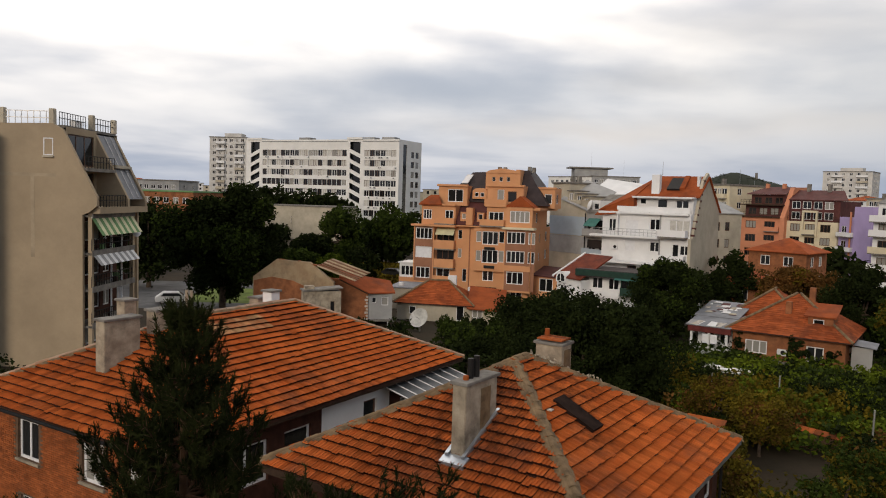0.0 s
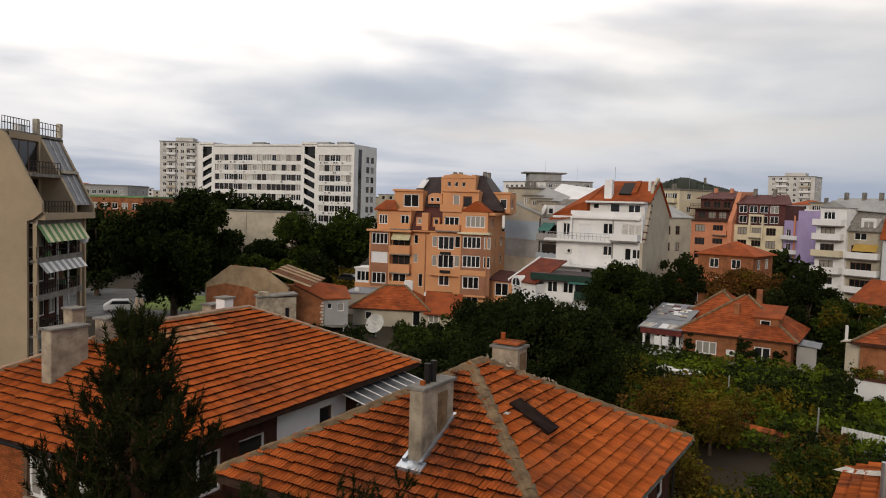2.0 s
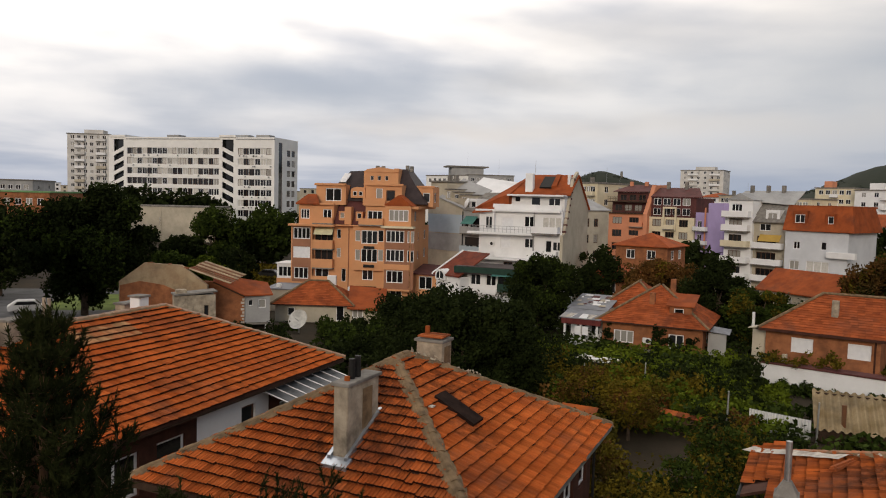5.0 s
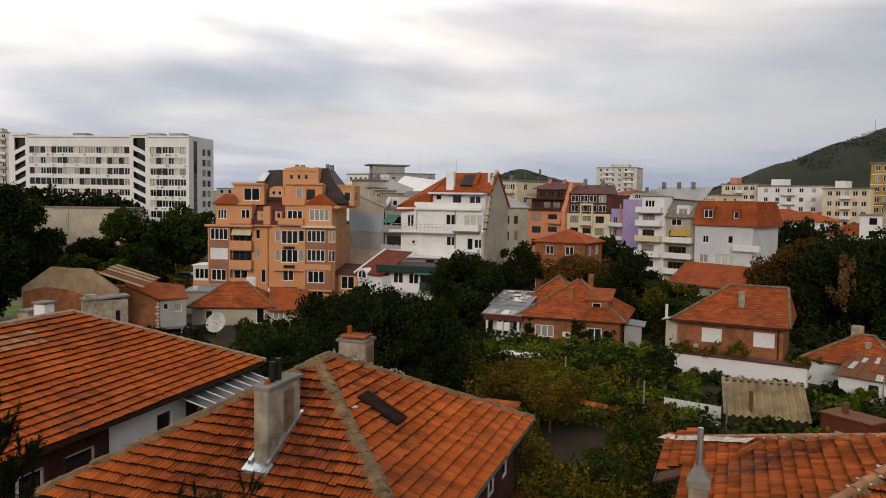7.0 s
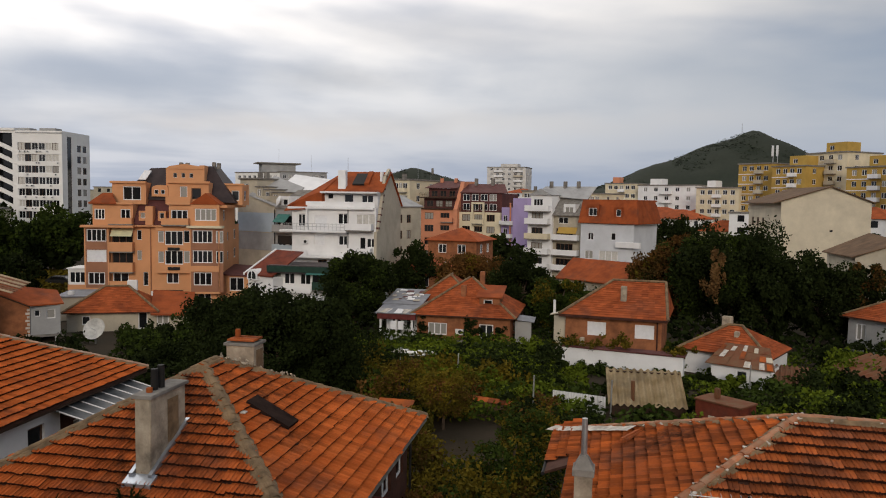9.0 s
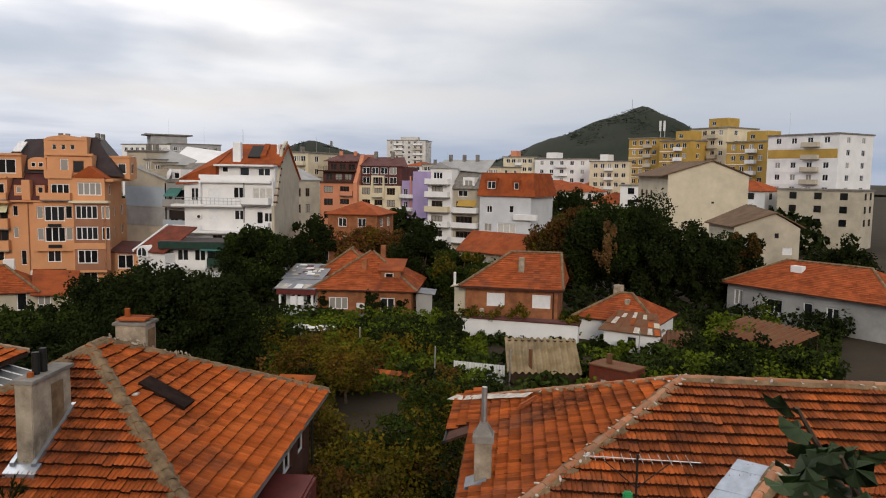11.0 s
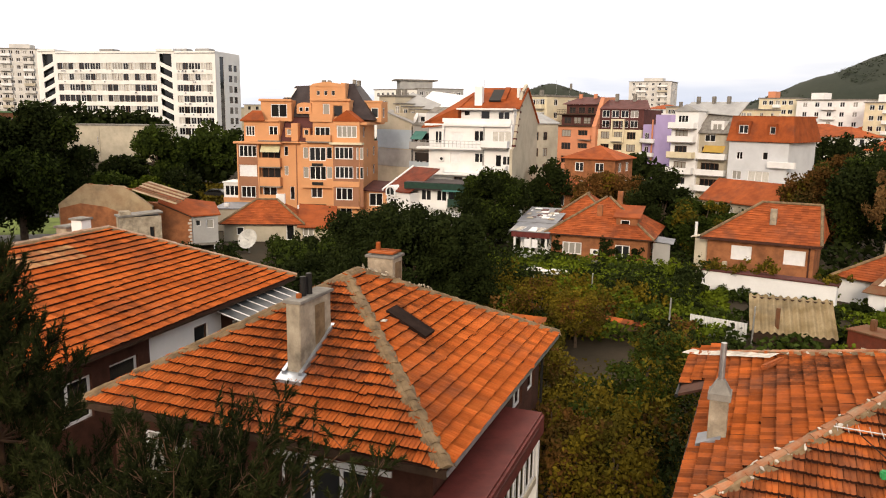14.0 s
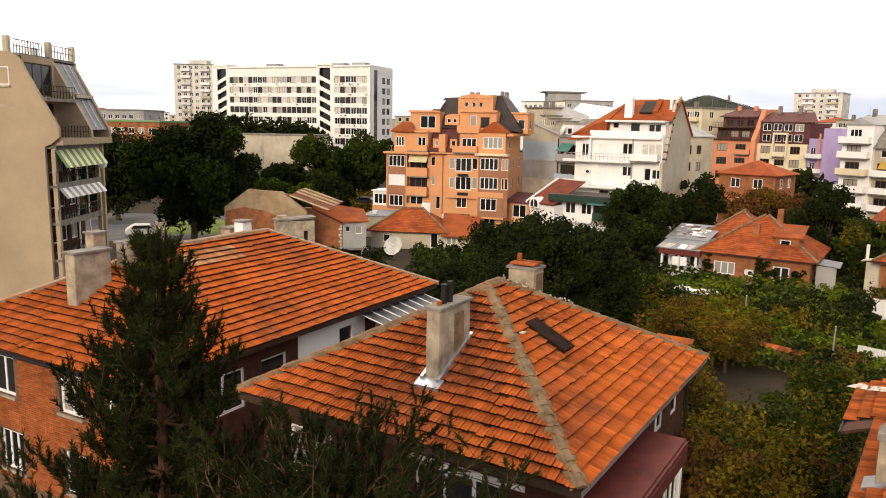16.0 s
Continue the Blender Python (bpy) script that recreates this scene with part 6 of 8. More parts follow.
build_ochre()
for a, d, c, e, z, mt, lab in ((35.8, 262, 38.2, 258, 20.3, PALE_Y, "pale panel block with few windows and flat roof"), (38.2, 255, 42.3, 245, 19.6, WHITE, "white panel block with flat roof and windows"), (42.3, 236, 45.2, 230, 18.6, PALE_Y, "pale yellow block with flat roof")):
    bb, ww = flats("apartment_building", a, d, c, e, 13, z, mt, lab, 5, 2.8, 5)
    for f in range(4):
        balcony(bb, ww * 0.4, ww * 0.6, 0, z - 2.8 * (f + 1) + 0.1, 0.9, 0.95, WHITE)
    mass(bb, ww * 0.1, ww * 0.3, 4, 8, z + 0.3, z + 2.4, SALMON if a < 36 else WHITE)


# ---- distant skyline ----
def build_pale_blocks():
    for azl, dl, azr, dr, z, mt, fl, by, lab in ((19.3, 176, 21.0, 172, 18.4, PALE_Y, 6, 4, "pale stepped apartment house with set-back terraces"), (20.9, 182, 22.2, 180, 16.4, WHITE, 5, 3, "white apartment house with loggias"),
                                                 (22.0, 250, 23.2, 248, 18.6, WHITE, 6, 4, "white apartment block with roof huts"), (23.4, 262, 25.0, 258, 17.4, BEIGE, 6, 5, "beige apartment block with flat roof"),
                                                 (29.6, 230, 31.2, 226, 17.0, BEIGE, 5, 5, "beige apartment block with flat roof"), (33.4, 215, 35.6, 210, 16.2, PALE_Y, 5, 5, "pale apartment block with tiled roof")):
        b, W = flats("apartment_building", azl, dl, azr, dr, 12, z, mt, lab, fl, 2.9, by)
        for f in range(3):
            balcony(b, W * 0.1, W * 0.45, 0, z - 2.9 * (f + 1) + 0.15, 1.1, 0.95, WHITE)
            balcony(b, W * 0.6, W * 0.9, 0, z - 2.9 * (f + 1) + 0.15, 1.1, 0.95, mt)
        part("roof_vent", soft_box(W * 0.3, W * 0.3 + 0.8, 3, 3.8, z + 0.35, z + 1.6, 0.04), CONCRETE, b)
        antenna(b, W * 0.8, 5, z + 0.3, 3.5)


build_pale_blocks()


def build_skyline():
    rnd = random.Random(8)
    az = -31.0
    while az < 58:
        w = rnd.uniform(1.2, 2.6)
        d = rnd.uniform(330, 620)
        z = 14 + d * math.tan(radians(rnd.uniform(0.1, 0.75)))
        if -24 < az < -16:
            z = 14 + d * math.tan(radians(rnd.uniform(0.2, 0.6)))
        mt = rnd.choice((WHITE, BEIGE, PALE_Y, GREY_R, BEIGE, SALMON))
        if az > 31 or az < -15:
            z = min(z, 18.5)
        flats("apartment_building", az, d, az + w, d * rnd.uniform(0.96, 1.04), 14, z, mt, "distant pale apartment block among rooftops", 5, 2.8, max(3, int(d * radians(w) / 3.4)), rnd.choice(("flat", "flat", "hip")), rise=2.2, group="distant blocks", far=True)
        az += w * rnd.uniform(0.7, 1.1)
    for k in range(46):
        az = rnd.uniform(18.5, 57)
        d = rnd.uniform(175, 300) if az > 30 else rnd.uniform(185, 300)
        z = rnd.uniform(7, 12.5)
        w = math.degrees(rnd.uniform(9, 16) / d)
        flats("house", az, d, az + w, d * rnd.uniform(0.95, 1.02), 10, z, rnd.choice((WHITE, BEIGE, PALE_Y, WHITE, SALMON)), "pale town house with clay roof among rooftops", 3, 2.7, 3, rnd.choice(("hip", "hip", "flat")), rise=2.4, group="town houses", far=True)


build_skyline()


# ---- hills ----
def hill(name, az, d, zpk, spread_l, spread_r, label, depth=160, seed=1):
    """A wooded hill whose outline falls away from its top to both sides."""
    rnd = random.Random(seed)
    c = at(az, d)
    bm = bmesh.new()
    nx, ny = 64, 20
    grid = []
    for i in range(nx + 1):
        u = -1.25 + 2.5 * i / nx
        col = []
        for j in range(ny + 1):
            v = -1 + 2 * j / ny
            sx = spread_l if u < 0 else spread_r
            r = math.hypot(u, v)
            p = max(0.0, 1 - (math.sqrt(r * r + 0.006) - 0.077) ** 0.92)
            zz = zpk * p + zpk * 0.05 * noise.noise((u * 7 + seed, v * 5, 0.3)) * min(1, p * 5) + zpk * 0.015 * noise.noise((u * 40, v * 30, seed)) * min(1, p * 8)
            a = radians(az)
            x = u * sx
            y = v * depth
            col.append(bm.verts.new((c.x + x * math.cos(a) + y * math.sin(a), c.y - x * math.sin(a) + y * math.cos(a), zz)))
        grid.append(col)
    for i in range(nx):
        for j in range(ny):
            bm.faces.new((grid[i][j], grid[i + 1][j], grid[i + 1][j + 1], grid[i][j + 1]))
    ob = solo(name, bm, FOREST, label, "hill", kind="structure")
    for p in ob.data.polygons:
        p.use_smooth = True
    # tree crowns along and over it
    V, F = [], []
    for k in range(6500):
        u, v = rnd.uniform(-1.0, 1.0), rnd.uniform(-1, 0.1)
        p = 1 - (math.sqrt(u * u + v * v + 0.006) - 0.077) ** 0.92
        if p < 0.03:
            continue
        sx = spread_l if u < 0 else spread_r
        a = radians(az)
        x, y, s = u * sx, v * depth, rnd.uniform(0.8, 1.5) * d / 700
        px, py, pz = c.x + x * math.cos(a) + y * math.sin(a), c.y - x * math.sin(a) + y * math.cos(a), zpk * p - 1.0 * s
        for q in range(4):
            o = len(V)
            cx, cy, cz = px + rnd.gauss(0, s * 0.8), py + rnd.gauss(0, s * 0.8), pz + rnd.uniform(0, s * 0.7)
            for w in range(3):
                V.append((cx + rnd.gauss(0, s * 0.6), cy + rnd.gauss(0, s * 0.6), cz + rnd.gauss(0, s * 0.22)))
            F.append((o, o + 1, o + 2))
    me = bpy.data.meshes.new("hill_trees")
    me.from_pydata(V, [], F)
    me.materials.append(LEAF_HILL)
    tagged(new("hill_trees", me), "dark green woods covering the hill", "woods", kind="stuff")


LEAF_HILL = leaf_mat("leaf_hill", (0.050, 0.062, 0.040), (0.034, 0.044, 0.028))
hill("hill", 45.9, 900, 95, 238, 190, "dark wooded hill over the town", seed=2)
hill("hill", 21.0, 1300, 68, 170, 260, "far dark wooded hill with a monument", seed=5)
mast = thing("radio_mast", Matrix.Translation(at(45.2, 900, 82)), "thin radio mast on the hilltop", "mast")
part("pole", tubes(((0, 0, 0), (0, 0, 22), 0.5, 0.2, 6)), STEEL, mast)
mon = thing("monument", Matrix.Translation(at(22.7, 1290, 48)), "slim stone monument on the hilltop", "monument")
part("pillar", tubes(((0, 0, 0), (0, 0, 20), 3.0, 2.0, 8)), CONCRETE, mon)



# ---- left block with terraced balconies ----
def build_left_block():
    o = at(-25.3, 62)
    b = thing("apartment_building", pose(o.x, o.y, 0, 0, 0, 88.5), "cream apartment block with plain gable, awnings and sloped attic", "building")
    # gable wall (x = 0 plane)
    part("gable_wall", prism([(0, 7.1, 0), (0, 7.1, 18.5), (0, 2.9, 18.6), (0, 2.1, 18.2), (0, -0.5, 13.2), (0, -0.5, 12.5), (0, 0.1, 12.0), (0, 0.6, 11.8), (0, 0.6, 0)], (0.3, 0, 0)), CREAM, b)
    part("old_render", boxes((-0.012, -0.004, 4.25, 4.55, 8.5, 14.6), (-0.012, -0.004, 2.6, 6.9, 14.6, 14.85)), CREAM_PALE, b, "paler repaired render strip")
    window(b, 0, 0, 0.75, 1.3, pose(-0.12, 3.55, 16.2, 0, 0, -90), 1)
    part("window_sill", boxes((-0.15, 0.0, 2.75, 3.6, 16.05, 16.17)), BEIGE, b)
    # neighbour wall
    n = thing("apartment_building", pose(o.x, o.y, 0, 0, 0, 88.5), "pale blue-grey rendered apartment block", "building")
    mass(n, -2.0, 12.0, 7.15, 16, 0, 17.6, BLUE_GREY)
    part("roof_edge", boxes((-2.2, 12, 7.1, 16, 17.6, 17.9)), CONCRETE, n)
    # facade with deep balconies
    zs = (0.6, 3.4, 6.2, 9.0)
    wl = []
    for z in zs:
        wl += [(1.0, z + 0.1, 1.3, 2.1, 1, FRAME, GLASS), (2.8, z + 0.6, 2.4, 1.6, 3, FRAME, GLASS), (5.8, z + 0.6, 1.2, 1.6, 2, FRAME, GLASS)]
    # rear wall coloured dark brown to carry the shade inside the balconies
    facade(b, side(0, 0.3, 2.0), 8.2, 0, 11.9, wl, BROWN_WALL)
    rnd = random.Random(9)
    for z in (0.62, 3.32, 6.12, 8.92):
        for k in range(6):
            x = rnd.uniform(0.6, 6.8)
            hgt = rnd.uniform(0.4, 1.1)
            part("flower_tub", soft_box(x, x + rnd.uniform(0.3, 0.7), 0.3, rnd.uniform(0.5, 1.0), z, z + hgt, 0.04), rnd.choice((WOOD_DK, DARK_METAL, BROWN_WALL, AWN_G)), b)
    for z in (3.3, 6.1, 8.9, 11.8):
        s = part("balcony", boxes((0.3, 7.6, 0.0, 2.0, z - 0.18, z)), CONCRETE, b)
        part("kerb", boxes((0.3, 7.6, -0.06, 0.04, z - 0.25, z + 0.2)), CONCRETE, s)
    for z in (0.6, 3.3, 6.1, 8.9):
        railing(b, 0.3, 7.5, 0.05, z + 0.15, 0.9, 18)
    for x in (0.45, 7.5, 8.3):
        part("post", boxes((x - 0.15, x + 0.15, 0.02, 0.32, 0, 12.4)), CREAM, b)
    for x in (3.8, 5.6):
        part("post", boxes((x - 0.05, x + 0.05, 0.15, 0.25, 3.3, 11.6)), FRAME, b)
    # awnings, each of stripes
    for z, drop, out, x0, x1, mats in ((11.6, 1.35, 0.85, 0.2, 7.2, (AWN_G, AWN_Y)), (8.75, 0.8, 0.65, 0.4, 7.2, (GREY_R, WHITE))):
        aw = part("awning", tubes(((x0, 0.0, z), (x1, 0.0, z), 0.05, 0.05, 8)), STEEL, b, "striped fabric awning")
        k = 14
        for i in range(k):
            a, c = x0 + (x1 - x0) * i / k, x0 + (x1 - x0) * (i + 1) / k
            part("stripe", prism([(a, 0, z), (c, 0, z), (c, -out, z - drop), (a, -out, z - drop)], (0, 0, 0.02)), mats[i % 2], aw)
    bm = bmesh.new()
    bmesh.ops.create_cone(bm, cap_ends=True, segments=18, radius1=0.4, radius2=0.1, depth=0.15, matrix=pose(7.4, -0.3, 10.2, 80, 0, -40))
    part("dish", bm, PLASTIC_W, b, "white satellite dish")
    # sloped attic between fins
    part("attic_floor", boxes((0.3, 8.8, -0.6, 2.2, 11.9, 12.4)), CREAM, b)
    for x in (5.0, 8.3):
        part("fin", prism([(x, -0.6, 12.4), (x, 3.0, 12.4), (x, 3.0, 18.4), (x, 2.1, 18.2), (x, -0.6, 13.0)], (0.35, 0, 0)), CREAM, b)
    part("roof_panel", prism([(5.4, -0.4, 13.0), (8.3, -0.4, 13.0), (8.3, 0.85, 15.5), (5.4, 0.85, 15.5)], (0, 0.1, 0.1)), DULL_SHEET, b, "grey sheet-metal roof panel")
    part("roof_panel", prism([(5.4, 1.0, 15.8), (8.3, 1.0, 15.8), (8.3, 2.1, 18.1), (5.4, 2.1, 18.1)], (0, 0.1, 0.1)), DULL_SHEET, b, "grey sheet-metal roof panel")
    facade(b, side(0, 0.3, 2.0), 4.7, 12.4, 18.4, [(0.3, 12.6, 4.0, 2.4, 3, FRAME_BR, DARK_GLASS), (0.3, 15.5, 4.0, 2.4, 3, FRAME_BR, DARK_GLASS)], CREAM)
    part("attic_balcony", boxes((0.3, 5.0, 0.4, 2.0, 15.1, 15.35)), CONCRETE, b)
    railing(b, 0.3, 5.0, 0.5, 15.35, 0.9, 10)
    railing(b, 0.3, 5.0, -0.4, 12.4, 0.9, 10)
    railing(b, 0.5, 4.4, 2.6, 18.5, 1.0, 10)
    for x in (6.4, 7.4):
        part("panel_seam", prism([(x, -0.46, 13.02), (x + 0.06, -0.46, 13.02), (x + 0.06, 2.04, 18.1), (x, 2.04, 18.1)], (0, 0.02, 0.12)), STEEL, b)
    part("panel_ledge", soft_box(5.4, 8.3, 0.55, 1.2, 15.5, 15.75, 0.03), BEIGE, b)
    facade(b, side(90, 8.6, 2.0), 10, 0, 18.4, [], CREAM)
    part("roof", boxes((0.31, 8.6, 2.1, 7.1, 18.3, 18.5)), CONCRETE, b)
    for x, y in ((0.1, 6.8), (0.1, 3.0), (4.6, 2.3), (8.4, 2.3)):
        part("roof_pier", soft_box(x, x + 0.4, y - 0.2, y + 0.2, 18.5, 19.7, 0.03), BEIGE, b)
    railing(b, 4.9, 8.5, 2.3, 18.5, 1.0, 8)
    bm = bmesh.new()
    for z in (19.0, 19.5):
        add_box(bm, 0.25, 0.31, 3.0, 6.8, z - 0.03, z + 0.03)
    for i in range(9):
        add_box(bm, 0.25, 0.31, 3.0 + 0.475 * i - 0.02, 3.0 + 0.475 * i + 0.02, 18.5, 19.47)
    part("railing", bm, STEEL, b)
    part("air_conditioner", soft_box(3.0, 3.9, 2.6, 3.2, 18.5, 19.1, 0.04), PLASTIC_W, b)


build_left_block()
flats("industrial_building", -24.0, 190, -18.5, 180, 20, 13.2, BRICK_WALL, "low brick works with long green roof", 2, 3.5, 8, "flat", AWN_G)
flats("industrial_building", -22.5, 260, -19.5, 255, 20, 16.4, GREY_R, "grey industrial hall with flat roof", 2, 3.5, 6)


# ---- low houses of the quarter ----
def flat_face_roof(b, Lx, Wy, x0, y0, ze, rise, seed=1, material=None, gable=False):
    """A far hipped roof: courses are real steps, joined."""
    material = material or ROOF_FAR
    h = min(Lx, Wy) / 2
    if Lx >= Wy:
        r0, r1 = (x0 + h, y0 + Wy / 2, ze + rise), (x0 + Lx - h + 0.01, y0 + Wy / 2, ze + rise)
    else:
        r0, r1 = (x0 + Lx / 2, y0 + h, ze + rise), (x0 + Lx / 2, y0 + Wy - h + 0.01, ze + rise)
    if gable:
        r1 = (x0 + Lx - 0.5, y0 + Wy / 2, ze + rise)
    c = [(x0, y0, ze), (x0 + Lx, y0, ze), (x0 + Lx, y0 + Wy, ze), (x0, y0 + Wy, ze)]
    if Lx >= Wy:
        fs = ((c[0], c[1], r1, r0), (c[1], c[2], r1, r1), (c[2], c[3], r0, r1), (c[3], c[0], r0, r0))
    else:
        fs = ((c[0], c[1], r0, r0), (c[1], c[2], r1, r0), (c[2], c[3], r1, r1), (c[3], c[0], r0, r1))
    rnd = random.Random(seed)
    for q in fs:
        p = [Vector(v) for v in q]
        n = max(4, int((p[3] - p[0]).length / 0.36))
        nrm = (p[1] - p[0]).cross(p[2] - p[0]).normalized()
        bm = bmesh.new()
        for i in range(n):
            t0, t1 = i / n, (i + 1.12) / n
            t1 = min(t1, 1.0)
            a0, b0 = p[0].lerp(p[3], t0), p[1].lerp(p[2], t0)
            a1, b1 = p[0].lerp(p[3], t1), p[1].lerp(p[2], t1)
            k = max(1, int((b0 - a0).length / 0.5))
            for j in range(k):
                u0, u1 = j / k, (j + 1) / k
                lift = 0.042 + rnd.gauss(0, 0.010)
                v = [a0.lerp(b0, u0) + nrm * lift, a0.lerp(b0, u1) + nrm * lift, a1.lerp(b1, u1) + nrm * 0.01, a1.lerp(b1, u0) + nrm * 0.01]
                add_poly(bm, v)
                add_poly(bm, [v[0] - nrm * 0.03, v[1] - nrm * 0.03, v[1], v[0]])
        tagged(part("roof_covering", bm, material, b), kind="stuff")
        part("roof_deck", prism([tuple(v) for v in (p if p[2] != p[3] else p[:3])], (0, 0, -0.1)), DECK, b)
    for a, d in ((c[0], r0), (c[1], r1 if Lx >= Wy else r0), (r0, r1)):
        a, d = Vector(a), Vector(d)
        if (a - d).length > 0.6:
            bm = bmesh.new()
            add_tube(bm, a + Vector((0, 0, 0.04)), d + Vector((0, 0, 0.06)), 0.13, 0.13, 6)
            part("hip_cap", bm, MORTAR, b)


def build_brick_house():
    m, L = base(19.2, 74, 29.3, 71.5)
    b = thing("house", m, "low brick house with hipped clay roof, porch and white windows", "house")
    x0, x1 = 3.4, L - 0.4
    mass(b, x0, x1, 0, 9.0, 0, 2.75, BRICK_WALL, [(1.1, 0.75, 1.9, 1.2, 3), (6.2, 0.6, 1.4, 1.4, 2)], right=[(3, 0.8, 1.2, 1.3, 2)])
    flat_face_roof(b, x1 - x0 + 1.2, 10.2, x0 - 0.6, -0.6, 2.75, 3.3, 3)
    flat_face_roof(b, 7.0, 8.0, 1.5, 5.5, 3.2, 2.6, 5)
    part("plinth", boxes((x0 - 0.05, x1 + 0.05, -0.06, -0.004, 0, 0.35)), CONCRETE, b)
    mass(b, x1 - 3.2, x1 - 1.2, 1.0, 4.0, 3.4, 4.6, BRICK_WALL, [(0.4, 3.7, 0.9, 0.6, 1)])
    slope_roof(b, [(x1 - 3.5, 0.7, 4.5), (x1 - 0.9, 0.7, 4.5), (x1 - 0.9, 4.2, 5.3), (x1 - 3.5, 4.2, 5.3)], ROOF_FAR, 0.1)
    # porch
    for x in (-0.3, 1.3, 2.9):
        part("post", boxes((x, x + 0.2, -0.6, -0.4, 0, 2.5)), WHITE, b)
    mass(b, -0.2, 3.3, 1.6, 6, 0, 2.5, WHITE, [(0.6, 0.2, 0.9, 2.0, 1, FRAME_BR), (2.0, 0.9, 1.0, 1.1, 2)])
    part("porch_beam", boxes((-0.5, 3.4, -0.8, -0.6, 2.2, 2.75)), MAROON, b)
    part("porch_parapet", boxes((-0.3, 3.3, -0.5, -0.4, 0, 0.75)), WHITE, b)
    part("porch_roof", prism([(-0.7, -0.9, 2.75), (3.4, -0.9, 2.75), (3.4, 2.5, 3.2), (-0.7, 2.5, 3.2)], (0, 0, 0.06)), DULL_SHEET, b, "patched grey sheet-metal porch roof")
    mass(b, -0.6, 3.2, 3.2, 8, 2.6, 3.3, WHITE)
    part("porch_roof", prism([(-0.9, 2.4, 3.25), (3.3, 2.4, 3.25), (3.3, 8.2, 4.1), (-0.9, 8.2, 4.1)], (0, 0, 0.07)), DULL_SHEET, b, "grey sheet-metal rear porch roof")
    rnd = random.Random(33)
    for k in range(22):
        x, y = rnd.uniform(-0.8, 2.4), rnd.uniform(2.5, 7.2)
        z = 3.25 + 0.85 * (y - 2.4) / 5.8 + 0.08 + 0.004 * k
        w, d = rnd.uniform(0.25, 0.9), rnd.uniform(0.25, 0.9)
        part("roof_patch", prism([(x, y, z), (x + w, y + 0.1, z), (x + w - 0.1, y + d, z + 0.147 * d), (x + 0.05, y + d, z + 0.147 * d)], (0, 0, 0.03)), rnd.choice((MORTAR_W, GREY_R, PLASTIC_W, BEIGE, BROWN_ROOF)), b)
    for k in range(8):
        x = rnd.uniform(-0.6, 2.6)
        part("roof_patch", prism([(x, -0.85, 2.83 + 0.004 * k), (x + rnd.uniform(0.3, 0.8), -0.85, 2.83 + 0.004 * k), (x + 0.6, 0.6, 3.02 + 0.004 * k), (x, 0.7, 3.03 + 0.004 * k)], (0, 0, 0.02)), rnd.choice((MORTAR_W, GREY_R, PLASTIC_W, BEIGE)), b)
    aircon(b, 7.3, -0.02, 0.9)
    for x, y, z, h in ((7.4, 1.9, 4.3, 1.2), (8.9, 4.5, 5.9, 0.8)):
        part("chimney_shaft", soft_box(x, x + 0.5, y, y + 0.5, z - 0.6, z + h, 0.03), BRICK_WALL, b)
    laundry = thing("laundry", m @ pose(0.8, -0.75, 1.1), "white laundry hung on a line", "laundry")
    part("line", tubes(((-0.3, 0, 0.95), (1.9, 0, 0.95), 0.012, 0.012, 5)), STEEL, laundry)
    for x in (0.05, 0.8):
        part("sheet", boxes((x, x + 0.6, -0.015, 0.015, 0.1, 0.95)), CLOTH, laundry)
    shed = thing("lean_to", m @ pose(L + 0.3, 1.5, 0), "grey board lean-to with light sheet roof", "shed")
    part("board_wall", boxes((-0.4, 1.2, 0, 0.1, 0, 2.2)), GREY_R, shed)
    part("roof", prism([(-0.6, -0.3, 2.4), (1.5, -0.3, 2.2), (1.5, 1.8, 2.4), (-0.6, 1.8, 2.6)], (0, 0, 0.06)), DULL_SHEET, shed)


build_brick_house()


